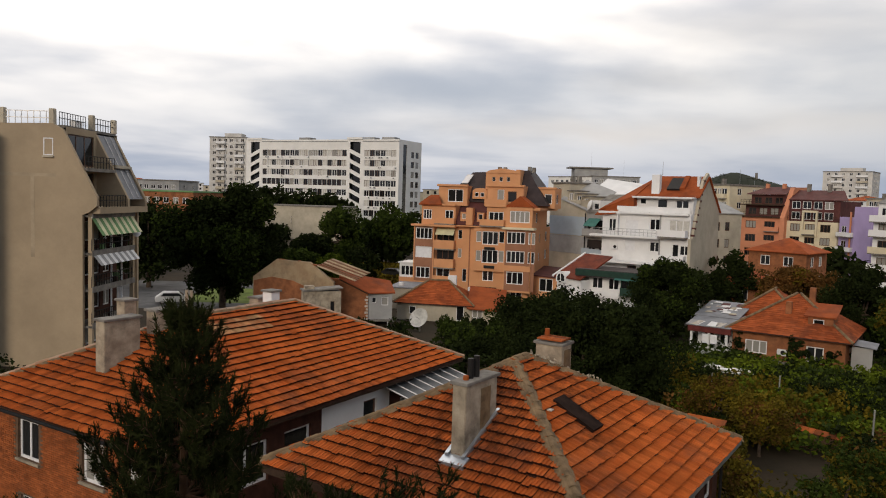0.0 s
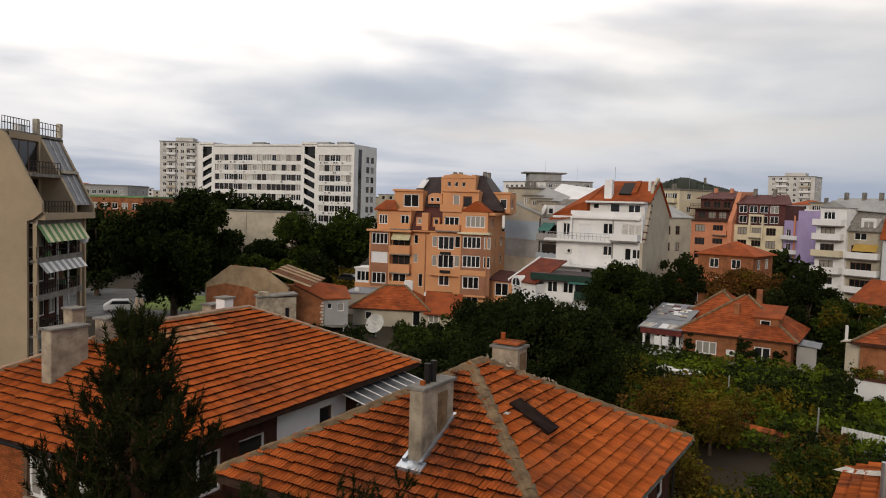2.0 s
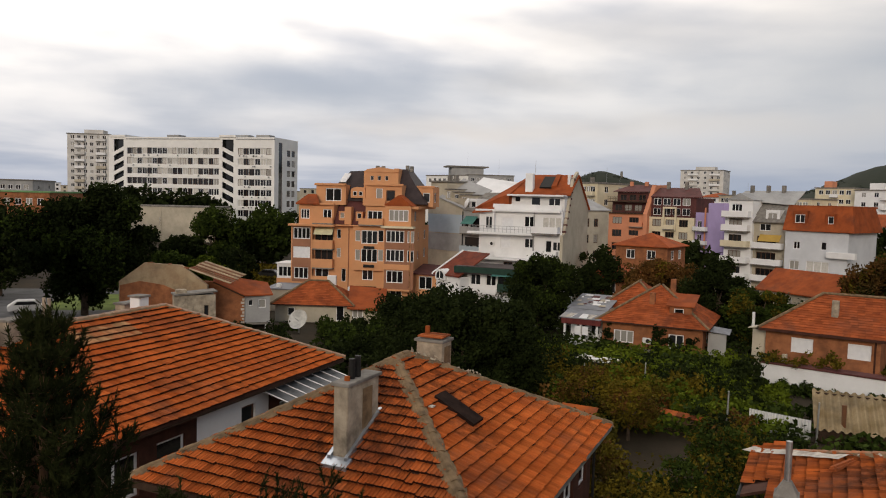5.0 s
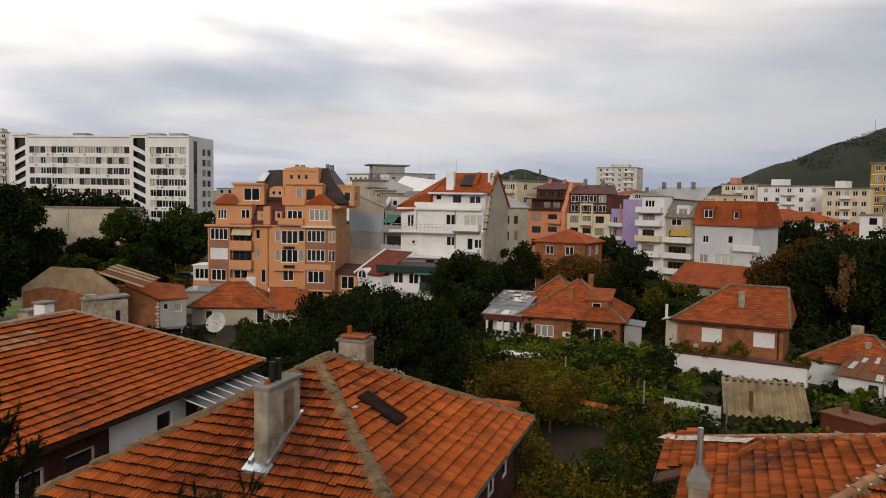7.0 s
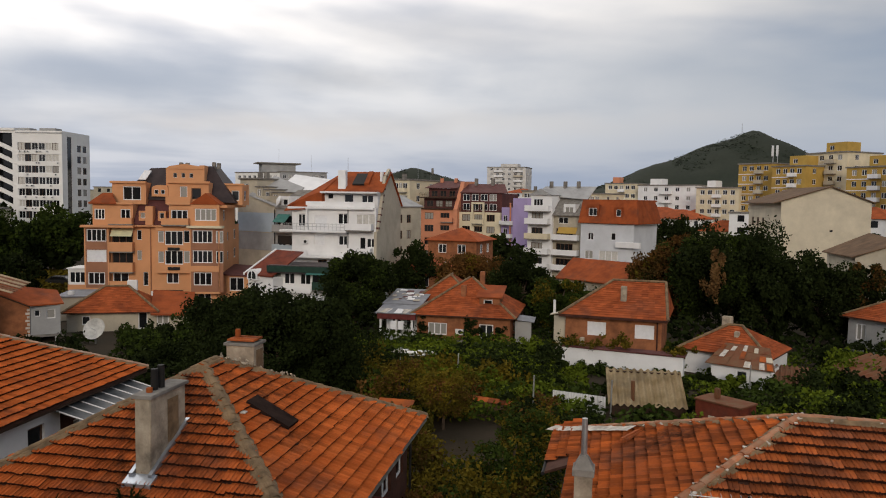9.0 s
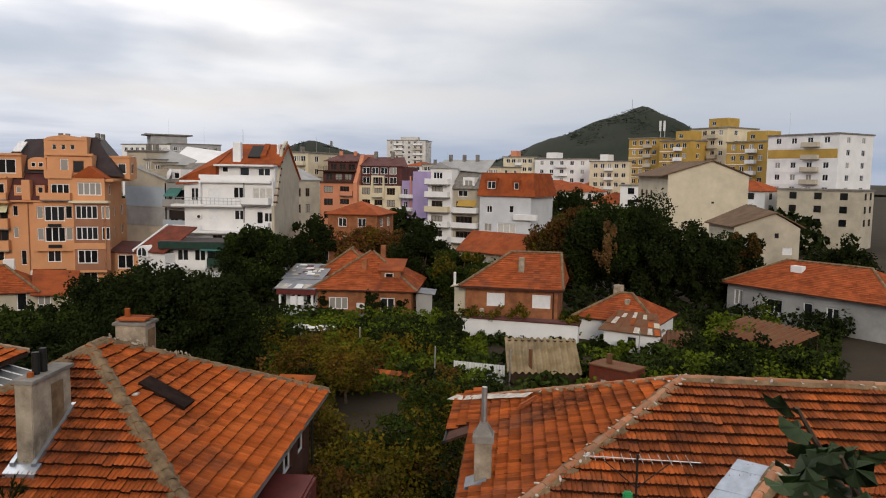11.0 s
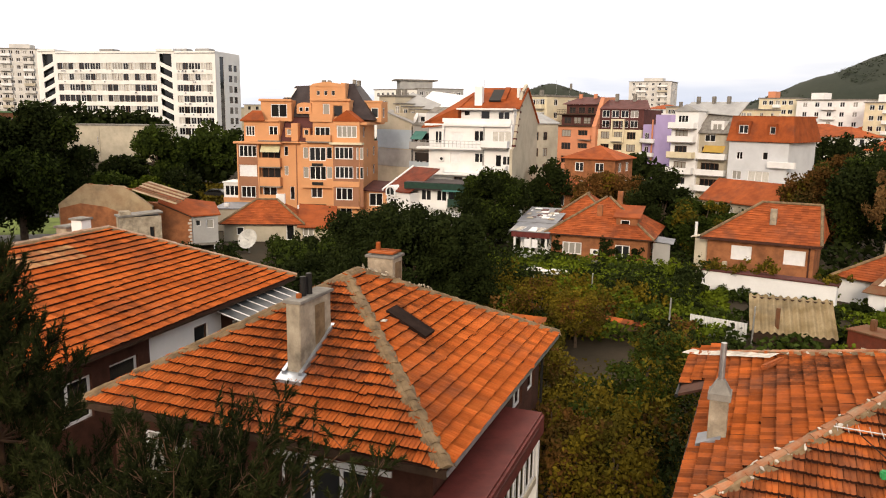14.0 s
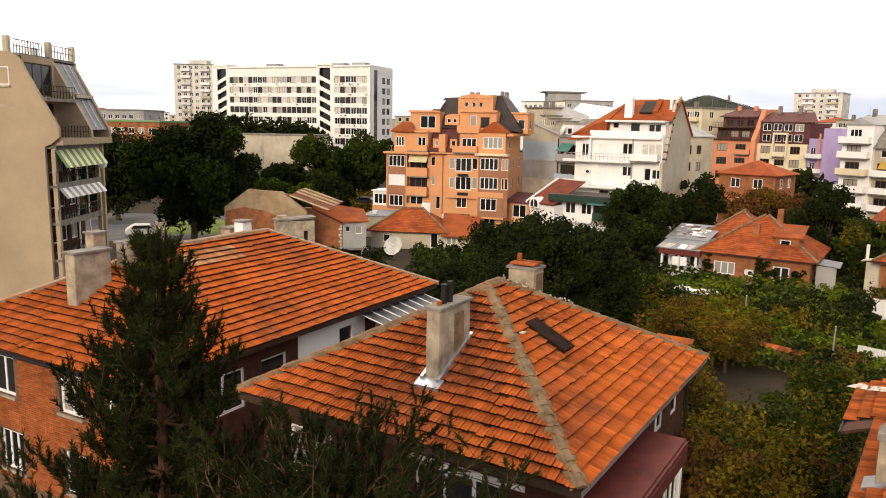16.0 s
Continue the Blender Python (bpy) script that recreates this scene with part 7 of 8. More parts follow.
def build_shutter_house():
    m, L = base(33.2, 65.4, 40.3, 64.4)
    b = thing("house", m, "brick house with lowered white shutters and clay hipped roof", "house")
    mass(b, 0, L, 0, 7.2, 0, 4.3, BRICK_WALL, [(1.9, 2.55, 1.6, 1.2, 1, FRAME, SHUTTER), (5.9, 2.55, 1.6, 1.2, 1, FRAME, SHUTTER)], left=[(3, 2, 1.2, 1.3, 2)])
    part("fascia", boxes((-0.5, L + 0.5, -0.56, -0.5, 4.1, 4.3)), BROWN_WALL, b)
    flat_face_roof(b, L + 1.0, 8.2, -0.5, -0.5, 4.3, 2.75, 9, gable=True)
    part("downpipe", tubes(((7.75, -0.06, 0), (7.75, -0.06, 4.2), 0.06, 0.06, 6)), BROWN_WALL, b)
    part("chimney_shaft", soft_box(4.5, 5.0, 1.2, 1.7, 4.6, 6.8, 0.03), CEMENT, b, "slim grey chimney")
    part("side_wall", boxes((-1.1, -0.01, 0.4, 5, 0, 4.0)), BEIGE, b)
    part("side_canopy", prism([(-1.5, 0.5, 4.0), (-0.1, 0.2, 4.3), (-0.1, 1.6, 4.3), (-1.5, 1.6, 4.0)], (0, 0, 0.07)), BEIGE, b, "pale sheet canopy")
    part("vent_pipe", tubes(((-1.2, 1, 4.0), (-1.2, 1, 5.3), 0.12, 0.12, 8)), PLASTIC_W, b)
    m2, L2 = base(33.0, 62.5, 41.9, 60.8)
    a = thing("garden_annexe", m2, "long low white-washed annexe with flat brown roof edge", "annexe")
    mass(a, 0, L2, 0, 1.2, 0, 1.95, WHITE)
    part("roof", soft_box(-0.15, L2 + 0.15, -0.15, 1.3, 1.95, 2.07, 0.03), BROWN_ROOF, a)
    part("chimney_shaft", soft_box(1.3, 1.65, 0.6, 1.0, 2.06, 2.7, 0.03), CEMENT, a)


build_shutter_house()


def build_old_house():
    m, L = base(41.9, 65, 47.6, 63)
    b = thing("house", m, "low white-washed house with patched old clay roof", "house")
    mass(b, 0, L, 0, 6, 0, 2.0, WHITE, [(4.3, 0.6, 0.9, 0.9, 1)])
    flat_face_roof(b, L + 0.8, 6.4, -0.4, -0.5, 2.0, 1.9, 13)
    part("chimney_shaft", soft_box(2.0, 2.8, 3.2, 3.8, 3.0, 4.5, 0.04), CEMENT, b)
    part("chimney_shaft", soft_box(3.6, 4.0, 1.4, 1.8, 2.4, 3.6, 0.04), CEMENT, b)
    a = thing("outhouse", m @ pose(3.2, -2.6, 0), "small white outhouse with rusty sheet roof", "shed")
    mass(a, 0, 4.4, 0, 2.4, 0, 1.6, WHITE, [(1.9, 0.4, 0.8, 0.9, 1)])
    part("roof", prism([(-0.4, -0.3, 1.6), (4.8, -0.3, 1.6), (3.6, 2.7, 2.8), (0.2, 2.7, 2.8)], (0, 0, 0.06)), RUST, a)
    rnd = random.Random(14)
    for iu in range(9):
        for iv in range(3):
            if rnd.random() < 0.42:
                continue
            u0, u1, v0, v1 = iu / 9 + 0.005, (iu + rnd.uniform(0.7, 1.0)) / 9, iv / 3, (iv + rnd.uniform(0.6, 1.05)) / 3

            def sheet(u, v):
                return (-0.4 + 0.6 * v + (5.2 - 1.8 * v) * u, -0.33 + 3.03 * v, 1.68 + 1.2 * v + 0.006 * ((iu + iv) % 3))
            part("roof_sheet", prism([sheet(u0, v0), sheet(u1, v0), sheet(u1, v1), sheet(u0, v1)], (0, 0, 0.015)), rnd.choice((MORTAR_W, BEIGE, RUST, TILE_OLD, RUST, RUST)), a)
    m, L = base(52.5, 82, 63.0, 74)
    h = thing("house", m, "grey rendered low house with clay hipped roof", "house")
    mass(h, 0, L, 0, 8, 0, 3.4, GREY_R, [(0.8, 1.2, 1.0, 1.6, 2), (4.4, 1.0, 1.7, 1.4, 2), (8.2, 0.3, 0.9, 2.2, 1), (10.4, 1.0, 1.2, 1.4, 2)], left=[(2, 1, 1.2, 1.3, 2)])
    flat_face_roof(h, L + 1.2, 9.2, -0.6, -0.6, 3.4, 2.5, 17)
    part("chimney_shaft", soft_box(5.4, 6.6, 2.2, 2.9, 4.4, 5.6, 0.04), WHITE, h)


build_old_house()


def corrugated(name, m, w, d, z0, z1, material, label, category, waves=11, post=True):
    """A shed roof of corrugated sheet over posts and board walls."""
    s = thing(name, m, label, category)
    bm = bmesh.new()
    n = waves * 6
    ra, rb = [], []
    for i in range(n + 1):
        x = w * i / n
        h = 0.085 * math.sin(2 * math.pi * i / 6)
        ra.append(bm.verts.new((x, 0, z0 + h)))
        rb.append(bm.verts.new((x, d, z1 + h)))
    for i in range(n):
        bm.faces.new((ra[i], ra[i + 1], rb[i + 1], rb[i]))
    part("corrugated_roof", bm, material, s)
    part("board_wall", boxes((0.1, w - 0.1, 0.25, 0.33, 0, z0 - 0.1)), WOOD_DK, s)
    part("board_wall", boxes((0.1, w - 0.1, d - 0.3, d - 0.22, 0, z1 - 0.1)), WOOD_DK, s)
    if post:
        for x in (0.1, w - 0.2):
            part("post", boxes((x, x + 0.1, 0.1, 0.2, 0, z0 - 0.08)), WOOD_DK, s)
    return s


ASBESTOS = mat("weathered_corrugated_sheet", (0.34, 0.26, 0.15), 0.9, 0.25, 0.9, 0.3, col2=(0.19, 0.13, 0.06), stain=0.5)


def build_yard():
    m, L = base(36.6, 49.0, 42.4, 49.6)
    s = corrugated("shed", m, L, 3.6, 0.9, 2.5, ASBESTOS, "garden shed with weathered corrugated roof", "shed")
    part("flue", tubes(((1.6, 0.6, 1.0), (1.6, 0.6, 2.4), 0.13, 0.13, 8)), RUST, s)
    m, L = base(32.4, 50.5, 36.4, 49.5)
    f = thing("sheet_fence", m, "white corrugated sheet fence", "fence")
    bm = bmesh.new()
    n = 72
    ra, rb = [], []
    for i in range(n + 1):
        ra.append(bm.verts.new((L * i / n, 0.05 * math.sin(i * 1.6), 0)))
        rb.append(bm.verts.new((L * i / n, 0.05 * math.sin(i * 1.6), 1.25)))
    for i in range(n):
        bm.faces.new((ra[i], ra[i + 1], rb[i + 1], rb[i]))
    part("sheet", bm, PLASTIC_W, f)
    part("rail", boxes((0, L, 0.08, 0.14, 0.9, 1.0)), WOOD_DK, f)
    m, L = base(42.9, 48, 46.0, 46.5)
    o = thing("outhouse", m, "small red brick oven with peeling render", "oven")
    mass(o, 0, L, 0, 1.8, 0, 2.0, RED_TILE)
    part("render_patch", soft_box(0.9, L + 0.01, -0.04, -0.004, 0, 1.2, 0.01), BEIGE, o)
    part("slab", soft_box(-0.1, L + 0.1, -0.1, 1.85, 2.0, 2.1, 0.03), RUST, o)
    part("oven_chimney", soft_box(0.8, 1.1, 0.7, 1.0, 2.1, 2.75, 0.04), RUST, o)
    # low yard wall with tile coping
    m, L = base(20.8, 50.5, 31.0, 46.5)
    w = thing("yard_wall", m, "low yard wall with clay tile coping", "wall")
    part("wall", boxes((0, L, 0, 0.25, 0, 1.0)), BRICK_BED, w)
    me = mesh_of("coping_tile", prism([(0, -0.25, 1.02), (0.38, -0.25, 1.02), (0.38, 0.12, 1.22), (0, 0.12, 1.22)], (0, 0, 0.03)), TILE_OLD)
    for i in range(int(L / 0.4)):
        part("coping_tile", me, None, w, m=pose(i * 0.4, 0, 0, 0, 0, random.uniform(-2, 2)))
    # clay patch roof beside it
    m, L = base(18.3, 40, 20.6, 39.5)
    q = thing("lean_to", m, "small lean-to with clay tile roof", "shed")
    part("wall", boxes((0, L, 0, 2, 0, 1.6)), BEIGE, q)
    slope_roof(q, [(-0.2, -0.2, 1.6), (L + 0.2, -0.2, 1.6), (L + 0.2, 2.2, 2.6), (-0.2, 2.2, 2.6)], TILE_OLD, 0.08)
    for a, d, h in ((30.9, 46.2, 3.2), (36.8, 48.6, 2.6), (46.5, 58, 2.4), (20.5, 57, 2.6), (25.0, 55, 2.6)):
        p = thing("garden_post", Matrix.Translation(at(a, d)), "thin weathered garden post", "post")
        part("pole", tubes(((0, 0, 0), (0.05, 0, h), 0.06, 0.05, 6)), STEEL, p)
    m, L = base(51.5, 66, 56.5, 61)
    corrugated("shed", m, L, 4, 1.3, 2.2, RUST, "low shed with brown corrugated roof", "shed", 12)
    m, L = base(47.4, 60, 50.5, 60)
    corrugated("shed", m, L, 3, 0.8, 1.6, RUST, "low lean-to with rusty corrugated roof", "shed", 9)
    # heaps of white sheets in the garden
    for a, d, lab in ((20.6, 63, "white plastic sheeting heap"), (21.6, 62, "white plastic sheeting heap"), (22.6, 62.5, "weathered boards heap")):
        c = at(a, d)
        hp = thing("sheet_heap", pose(c.x, c.y, 0, 0, 0, a * 7), lab + " in the garden", "heap")
        for k in range(3):
            part("sheet", soft_box(-0.9 + 0.2 * k, 0.8, -0.4, 0.5 - 0.1 * k, 1.0 + 0.07 * k, 1.06 + 0.07 * k, 0.02), PLASTIC_W if k != 1 else BEIGE, hp)
        part("crate", soft_box(-0.85, 0.75, -0.38, 0.48, 0, 1.0, 0.03), WOOD_DK, hp)


build_yard()


# ---- ruin, brick shed and low red house beyond the long roof ----
def build_sheds():
    m, L = base(-14.2, 80, -8.2, 76)
    r = thing("ruin", m, "roofless beige gabled outbuilding with crumbling brick base", "building")
    part("wall", prism([(0.0, 0, 0), (L, 0, 0), (L, 0, 5.0), (6.4, 0, 6.9), (4.4, 0, 6.95), (2.7, 0, 7.05), (0.0, 0, 5.1)], (0, 0.4, 0)), BEIGE_OLD, r)
    part("brick_base", prism([(0.15, -0.08, 0), (L - 0.6, -0.08, 0), (L - 0.8, -0.08, 4.0), (6.2, -0.08, 4.3), (4.6, -0.08, 4.9), (2.2, -0.08, 5.2), (0.15, -0.08, 4.7)], (0, 0.076, 0)), BRICK_WALL, r)
    part("wall", boxes((0.2, 0.55, 0.4, 7, 0, 5.0)), BEIGE_OLD, r)
    part("wall", boxes((0.2, L, 6.7, 7, 0, 4.6)), BRICK_WALL, r)
    rnd = random.Random(61)
    bm = bmesh.new()
    for k in range(26):
        x = 0.3 + 6.6 * k / 25
        z = 5.1 + 1.95 * min(1, x / 2.7) - max(0, x - 2.7) * 0.04
        add_box(bm, x, x + rnd.uniform(0.12, 0.26), 0.02, 0.38, z - 0.35, z + rnd.uniform(-0.2, 0.04))
    tagged(part("crumbling_edge", bm, BRICK_WALL, r), kind="stuff")
    # decayed roof of loose planks
    for k in range(9):
        y = 0.3 + 0.5 * k
        z = 0.05 * k
        part("plank", prism([(7.0 + rnd.uniform(-0.3, 0.2), y, 6.5 + z), (11.3 + rnd.uniform(-0.7, 0.3), y, 5.2 + z), (11.3, y + 0.4, 5.23 + z), (7.0, y + 0.4, 6.53 + z)], (0, 0, 0.06)), rnd.choice((BEIGE_OLD, RUST, WOOD_DK, BEIGE_OLD, RUST)), r)
    m, L = base(-8.0, 79, -3.3, 79.5)
    s = thing("brick_shed", m, "two-part brick and grey shed with clay lean-to roof", "shed")
    part("brick_wall", prism([(-0.2, 0, 0), (3.4, 0, 0), (3.4, 0, 3.5), (0.5, 0, 4.95), (-0.2, 0, 5.0)], (0, 0.3, 0)), BRICK_WALL, s)
    part("rear_wall", boxes((-0.2, 6.0, 4.0, 4.3, 0, 4.0)), BRICK_WALL, s)
    for k in range(9):
        part("quoin", soft_box(3.18 - 0.14 * (k % 2), 3.44, -0.03, 0.2, 0.3 + 0.34 * k, 0.52 + 0.34 * k, 0.02), MORTAR_W, s)
    mass(s, 3.48, 6.0, 0.1, 4.0, 0.7, 3.5, GREY_R, [(0.35, 2.45, 0.45, 0.6, 1), (1.35, 2.2, 0.75, 0.9, 1)], top=False)
    part("floor_slab", soft_box(3.4, 6.25, -0.25, 4.0, 0.5, 0.7, 0.03), CONCRETE, s)
    for x in (3.7, 5.5):
        part("bracket", prism([(x, 0.0, 0.0), (x + 0.14, 0.0, 0.0), (x + 0.14, -0.2, 0.5), (x, -0.2, 0.5)], (0, 0.14, 0)), PLASTIC_W, s)
    slope_roof(s, [(0.3, -0.2, 5.0), (3.4, -0.4, 3.5), (3.6, 4.0, 4.75), (0.5, 4.0, 5.8)], ROOF_FAR, 0.12)
    slope_roof(s, [(3.4, -0.4, 3.5), (6.3, 0.0, 3.5), (6.2, 4.2, 4.3), (3.6, 4.0, 4.75)], ROOF_FAR, 0.12)
    part("eave_board", tubes(((0.3, -0.24, 5.0), (3.4, -0.44, 3.48), 0.07, 0.07, 6)), WOOD_DK, s)
    # grey flat roofs behind, towards the flats
    m, L2 = base(-3.9, 92, -1.3, 91)
    g = thing("garage", m, "low garage with grey felt roof", "garage")
    mass(g, 0, L2, 0, 6, 0, 2.6, BEIGE)
    part("roof", soft_box(-0.2, L2 + 0.2, -0.2, 6.2, 2.6, 2.75, 0.03), DULL_SHEET, g)
    part("white_tank", soft_box(0.9, 1.5, 0.8, 1.4, 2.75, 3.2, 0.08), PLASTIC_W, g)
    m, L = base(-3.3, 84, 4.6, 82)
    h = thing("house", m, "low beige house with long red clay roof", "house")
    mass(h, 0, L, 0, 6, 0, 2.0, BEIGE, [(1.4, 0.7, 0.8, 0.9, 1), (6.8, 0.2, 0.9, 1.7, 1), (8.6, 0.6, 1.2, 1.0, 2)])
    flat_face_roof(h, L * 0.80, 7, -0.4, -0.5, 2.0, 2.3, 21)
    slope_roof(h, [(L * 0.70, -0.9, 1.7), (L + 0.6, -0.9, 1.6), (L + 0.4, 4.5, 3.3), (L * 0.66, 4.5, 3.6)], ROOF_FAR, 0.12)
    part("chimney_shaft", soft_box(5.2, 6.2, 3.2, 3.8, 3.6, 4.9, 0.04), WHITE, h)
    d = thing("satellite_dish", Matrix.Translation(at(-1.5, 76.6)), "large pale mesh satellite dish on a post", "dish")
    part("post", tubes(((0, 0, 0), (0, 0, 1.2), 0.08, 0.08, 8)), STEEL, d)
    bm = bmesh.new()
    rings = []
    for i in range(7):
        r = 1.05 * i / 6
        rings.append([bm.verts.new((r * math.cos(2 * math.pi * k / 24), r * math.sin(2 * math.pi * k / 24), 0.30 * (r / 1.05) ** 2)) for k in range(24)] if i else [bm.verts.new((0, 0, 0))])
    for k in range(24):
        bm.faces.new((rings[0][0], rings[1][k], rings[1][(k + 1) % 24]))
    for i in range(1, 6):
        for k in range(24):
            bm.faces.new((rings[i][k], rings[i + 1][k], rings[i + 1][(k + 1) % 24], rings[i][(k + 1) % 24]))
    part("bowl", bm, DISH, d, m=pose(0, -0.1, 1.35, 62, 0, -30))
    part("feed_arm", tubes(((0, -0.2, 1.3), (-0.4, -1.0, 1.7), 0.03, 0.03, 6)), STEEL, d)
    m, L = base(-10.4, 62, -7.6, 62.6)
    w = thing("outbuilding", m, "low plastered outbuilding with flat slab roof", "shed")
    mass(w, 0, L, 0, 1.4, 0, 5.85, CEMENT, [(L - 0.9, 4.0, 0.35, 1.0, 1, FRAME_BR)])
    part("roof", prism([(-0.12, -0.12, 5.85), (L + 0.12, -0.12, 6.05), (L + 0.12, 1.5, 6.05), (-0.12, 1.5, 5.85)], (0, 0, 0.12)), CONCRETE, w)
    part("parapet_stub", soft_box(0.1, 0.9, 0.2, 0.9, 5.95, 6.3, 0.04), CEMENT, w)
    # street and car behind
    road = boxes((-70, -18, 86, 112, -0.02, 0.012))
    solo("road", road, ASPHALT, "grey asphalt yard beside the block", "road", kind="structure")
    verge = boxes((-33, -24, 92, 106, 0.0, 0.03))
    solo("verge", verge, LEAF_LAWN, "bright green lawn strip", "lawn", kind="structure")
    for az, dd, rot, mt, lab in ((-19.8, 96, 20, PLASTIC_W, "white parked hatchback"), (-24.2, 118, 5, ZINC, "silver parked van"), (-3.6, 128, -20, DARK_METAL, "dark parked saloon")):
        build_car(az, dd, rot, mt, lab)


def build_car(az, dd, rot, paint, label):
    c = at(az, dd)
    car = thing("car", pose(c.x, c.y, 0, 0, 0, rot), label + " at the kerb", "car")
    body = prism([(-2.1, -0.85, 0.3), (2.1, -0.85, 0.3), (2.15, -0.85, 0.75), (1.2, -0.85, 0.92), (0.6, -0.85, 1.42), (-1.2, -0.85, 1.45), (-1.9, -0.85, 0.95), (-2.15, -0.85, 0.8)], (0, 1.7, 0))
    bmesh.ops.bevel(body, geom=body.edges[:], offset=0.07, segments=2, affect="EDGES")
    part("body", body, paint, car)
    part("side_window", prism([(-1.5, -0.87, 0.98), (0.95, -0.87, 0.98), (0.5, -0.87, 1.34), (-1.15, -0.87, 1.36)], (0, 0.03, 0)), GLASS, car)
    part("windscreen", prism([(1.18, -0.7, 0.96), (1.18, 0.7, 0.96), (0.66, 0.66, 1.38), (0.66, -0.66, 1.38)], (0.03, 0, 0.02)), GLASS, car)
    for x in (-1.3, 1.35):
        for y in (-0.84, 0.66):
            wh = part("wheel", tubes(((x, y, 0.31), (x, y + 0.18, 0.31), 0.31, 0.31, 16)), DARK_METAL, car)
            part("rim", tubes(((x, y - 0.01, 0.31), (x, y + 0.19, 0.31), 0.18, 0.18, 12)), STEEL, wh)


BEIGE_OLD = mat("old_beige_render", (0.42, 0.32, 0.20), 0.95, 0.25, 0.8, 0.5, 12, col2=(0.30, 0.20, 0.12), stain=0.5)
DISH = mat("pale_dish_paint", (0.66, 0.65, 0.60), 0.7, 0.2, 2, 0.1, stain=0.3)
LEAF_LAWN = mat("lawn", (0.16, 0.22, 0.05), 0.95, 0.25, 0.5, 0.5, 8)
build_sheds()


# ---- trees ----
def leaf_cloud(rng, centres, radii, n, size, aspect=0.6, shell=0.55):
    """n leaf quads round the clump centres, denser near each clump's skin."""
    k = rng.integers(0, len(centres), n)
    d = rng.normal(size=(n, 3))
    d /= np.linalg.norm(d, axis=1)[:, None]
    r = radii[k] * (shell + (1 - shell) * rng.random(n) ** 0.5)[:, None] * (1 + 0.18 * rng.normal(size=(n, 1)))
    c = centres[k] + d * r
    a = rng.normal(size=(n, 3))
    a /= np.linalg.norm(a, axis=1)[:, None]
    b = np.cross(a, rng.normal(size=(n, 3)))
    b /= np.linalg.norm(b, axis=1)[:, None]
    s = (size * (0.6 + 0.8 * rng.random(n)))[:, None]
    V = np.stack([c - a * s, c + b * s * aspect, c + a * s, c - b * s * aspect], 1).reshape(-1, 3)
    return V


def cloud_mesh(name, V, material):
    n = len(V) // 4
    me = bpy.data.meshes.new(name)
    me.vertices.add(len(V))
    me.vertices.foreach_set("co", V.astype(np.float32).ravel())
    me.loops.add(len(V))
    me.loops.foreach_set("vertex_index", np.arange(len(V), dtype=np.int32))
    me.polygons.add(n)
    me.polygons.foreach_set("loop_start", np.arange(0, len(V), 4, dtype=np.int32))
    me.update(calc_edges=True)
    me.materials.append(material)
    return me


def tree(az, d, h, w, material, label, n=5000, size=0.30, base_h=0.25, seed=1, second=None, name="tree", squash=1.0):
    """A broad-leaved tree: tapered trunk, limbs, and a crown of leaf clumps with gaps."""
    rng = np.random.default_rng(seed)
    c = at(az, d)
    t = thing(name, pose(c.x, c.y, 0, 0, 0, seed * 37 % 360), label, "tree")
    r = w / 2
    zc, zr = h * (1 + base_h) / 2, h * (1 - base_h) / 2
    m = 72
    dirs = rng.normal(size=(m, 3))
    dirs /= np.linalg.norm(dirs, axis=1)[:, None]
    cen = dirs * (0.40 + 0.48 * rng.random((m, 1))) * np.array([r, r, zr]) + np.array([0, 0, zc])
    rad = np.stack([np.full(m, 1.0)] * 3, 1) * (0.10 + 0.17 * rng.random((m, 1))) * np.array([r, r, zr * squash])
    bm = bmesh.new()
    add_tube(bm, (0, 0, -0.2), (0.1, 0, h * 0.45), max(0.12, w * 0.03), max(0.06, w * 0.015), 8)
    part("trunk", bm, BARK, t)
    for i in range(7):
        p = cen[i * 5]
        lb = bmesh.new()
        z0 = h * (0.25 + 0.025 * i)
        mid = (p[0] * 0.5, p[1] * 0.5, z0 + (p[2] - z0) * 0.4)
        add_tube(lb, (0.05, 0, z0), mid, w * 0.012 + 0.03, w * 0.008 + 0.02, 6)
        add_tube(lb, mid, tuple(p), w * 0.008 + 0.02, 0.02, 6)
        part("limb", lb, BARK, t)
    V = leaf_cloud(rng, cen, rad, n, size)
    ob = part("crown", cloud_mesh("crown", V, material), None, t)
    tagged(ob, kind="stuff")
    if second:
        k = max(3, int(m * 0.3))
        V2 = leaf_cloud(rng, cen[:k], rad[:k] * 1.02, int(n * 0.35), size)
        tagged(part("crown", cloud_mesh("crown", V2, second), None, t, "crown patch turned yellow-brown"), kind="stuff")
    return t


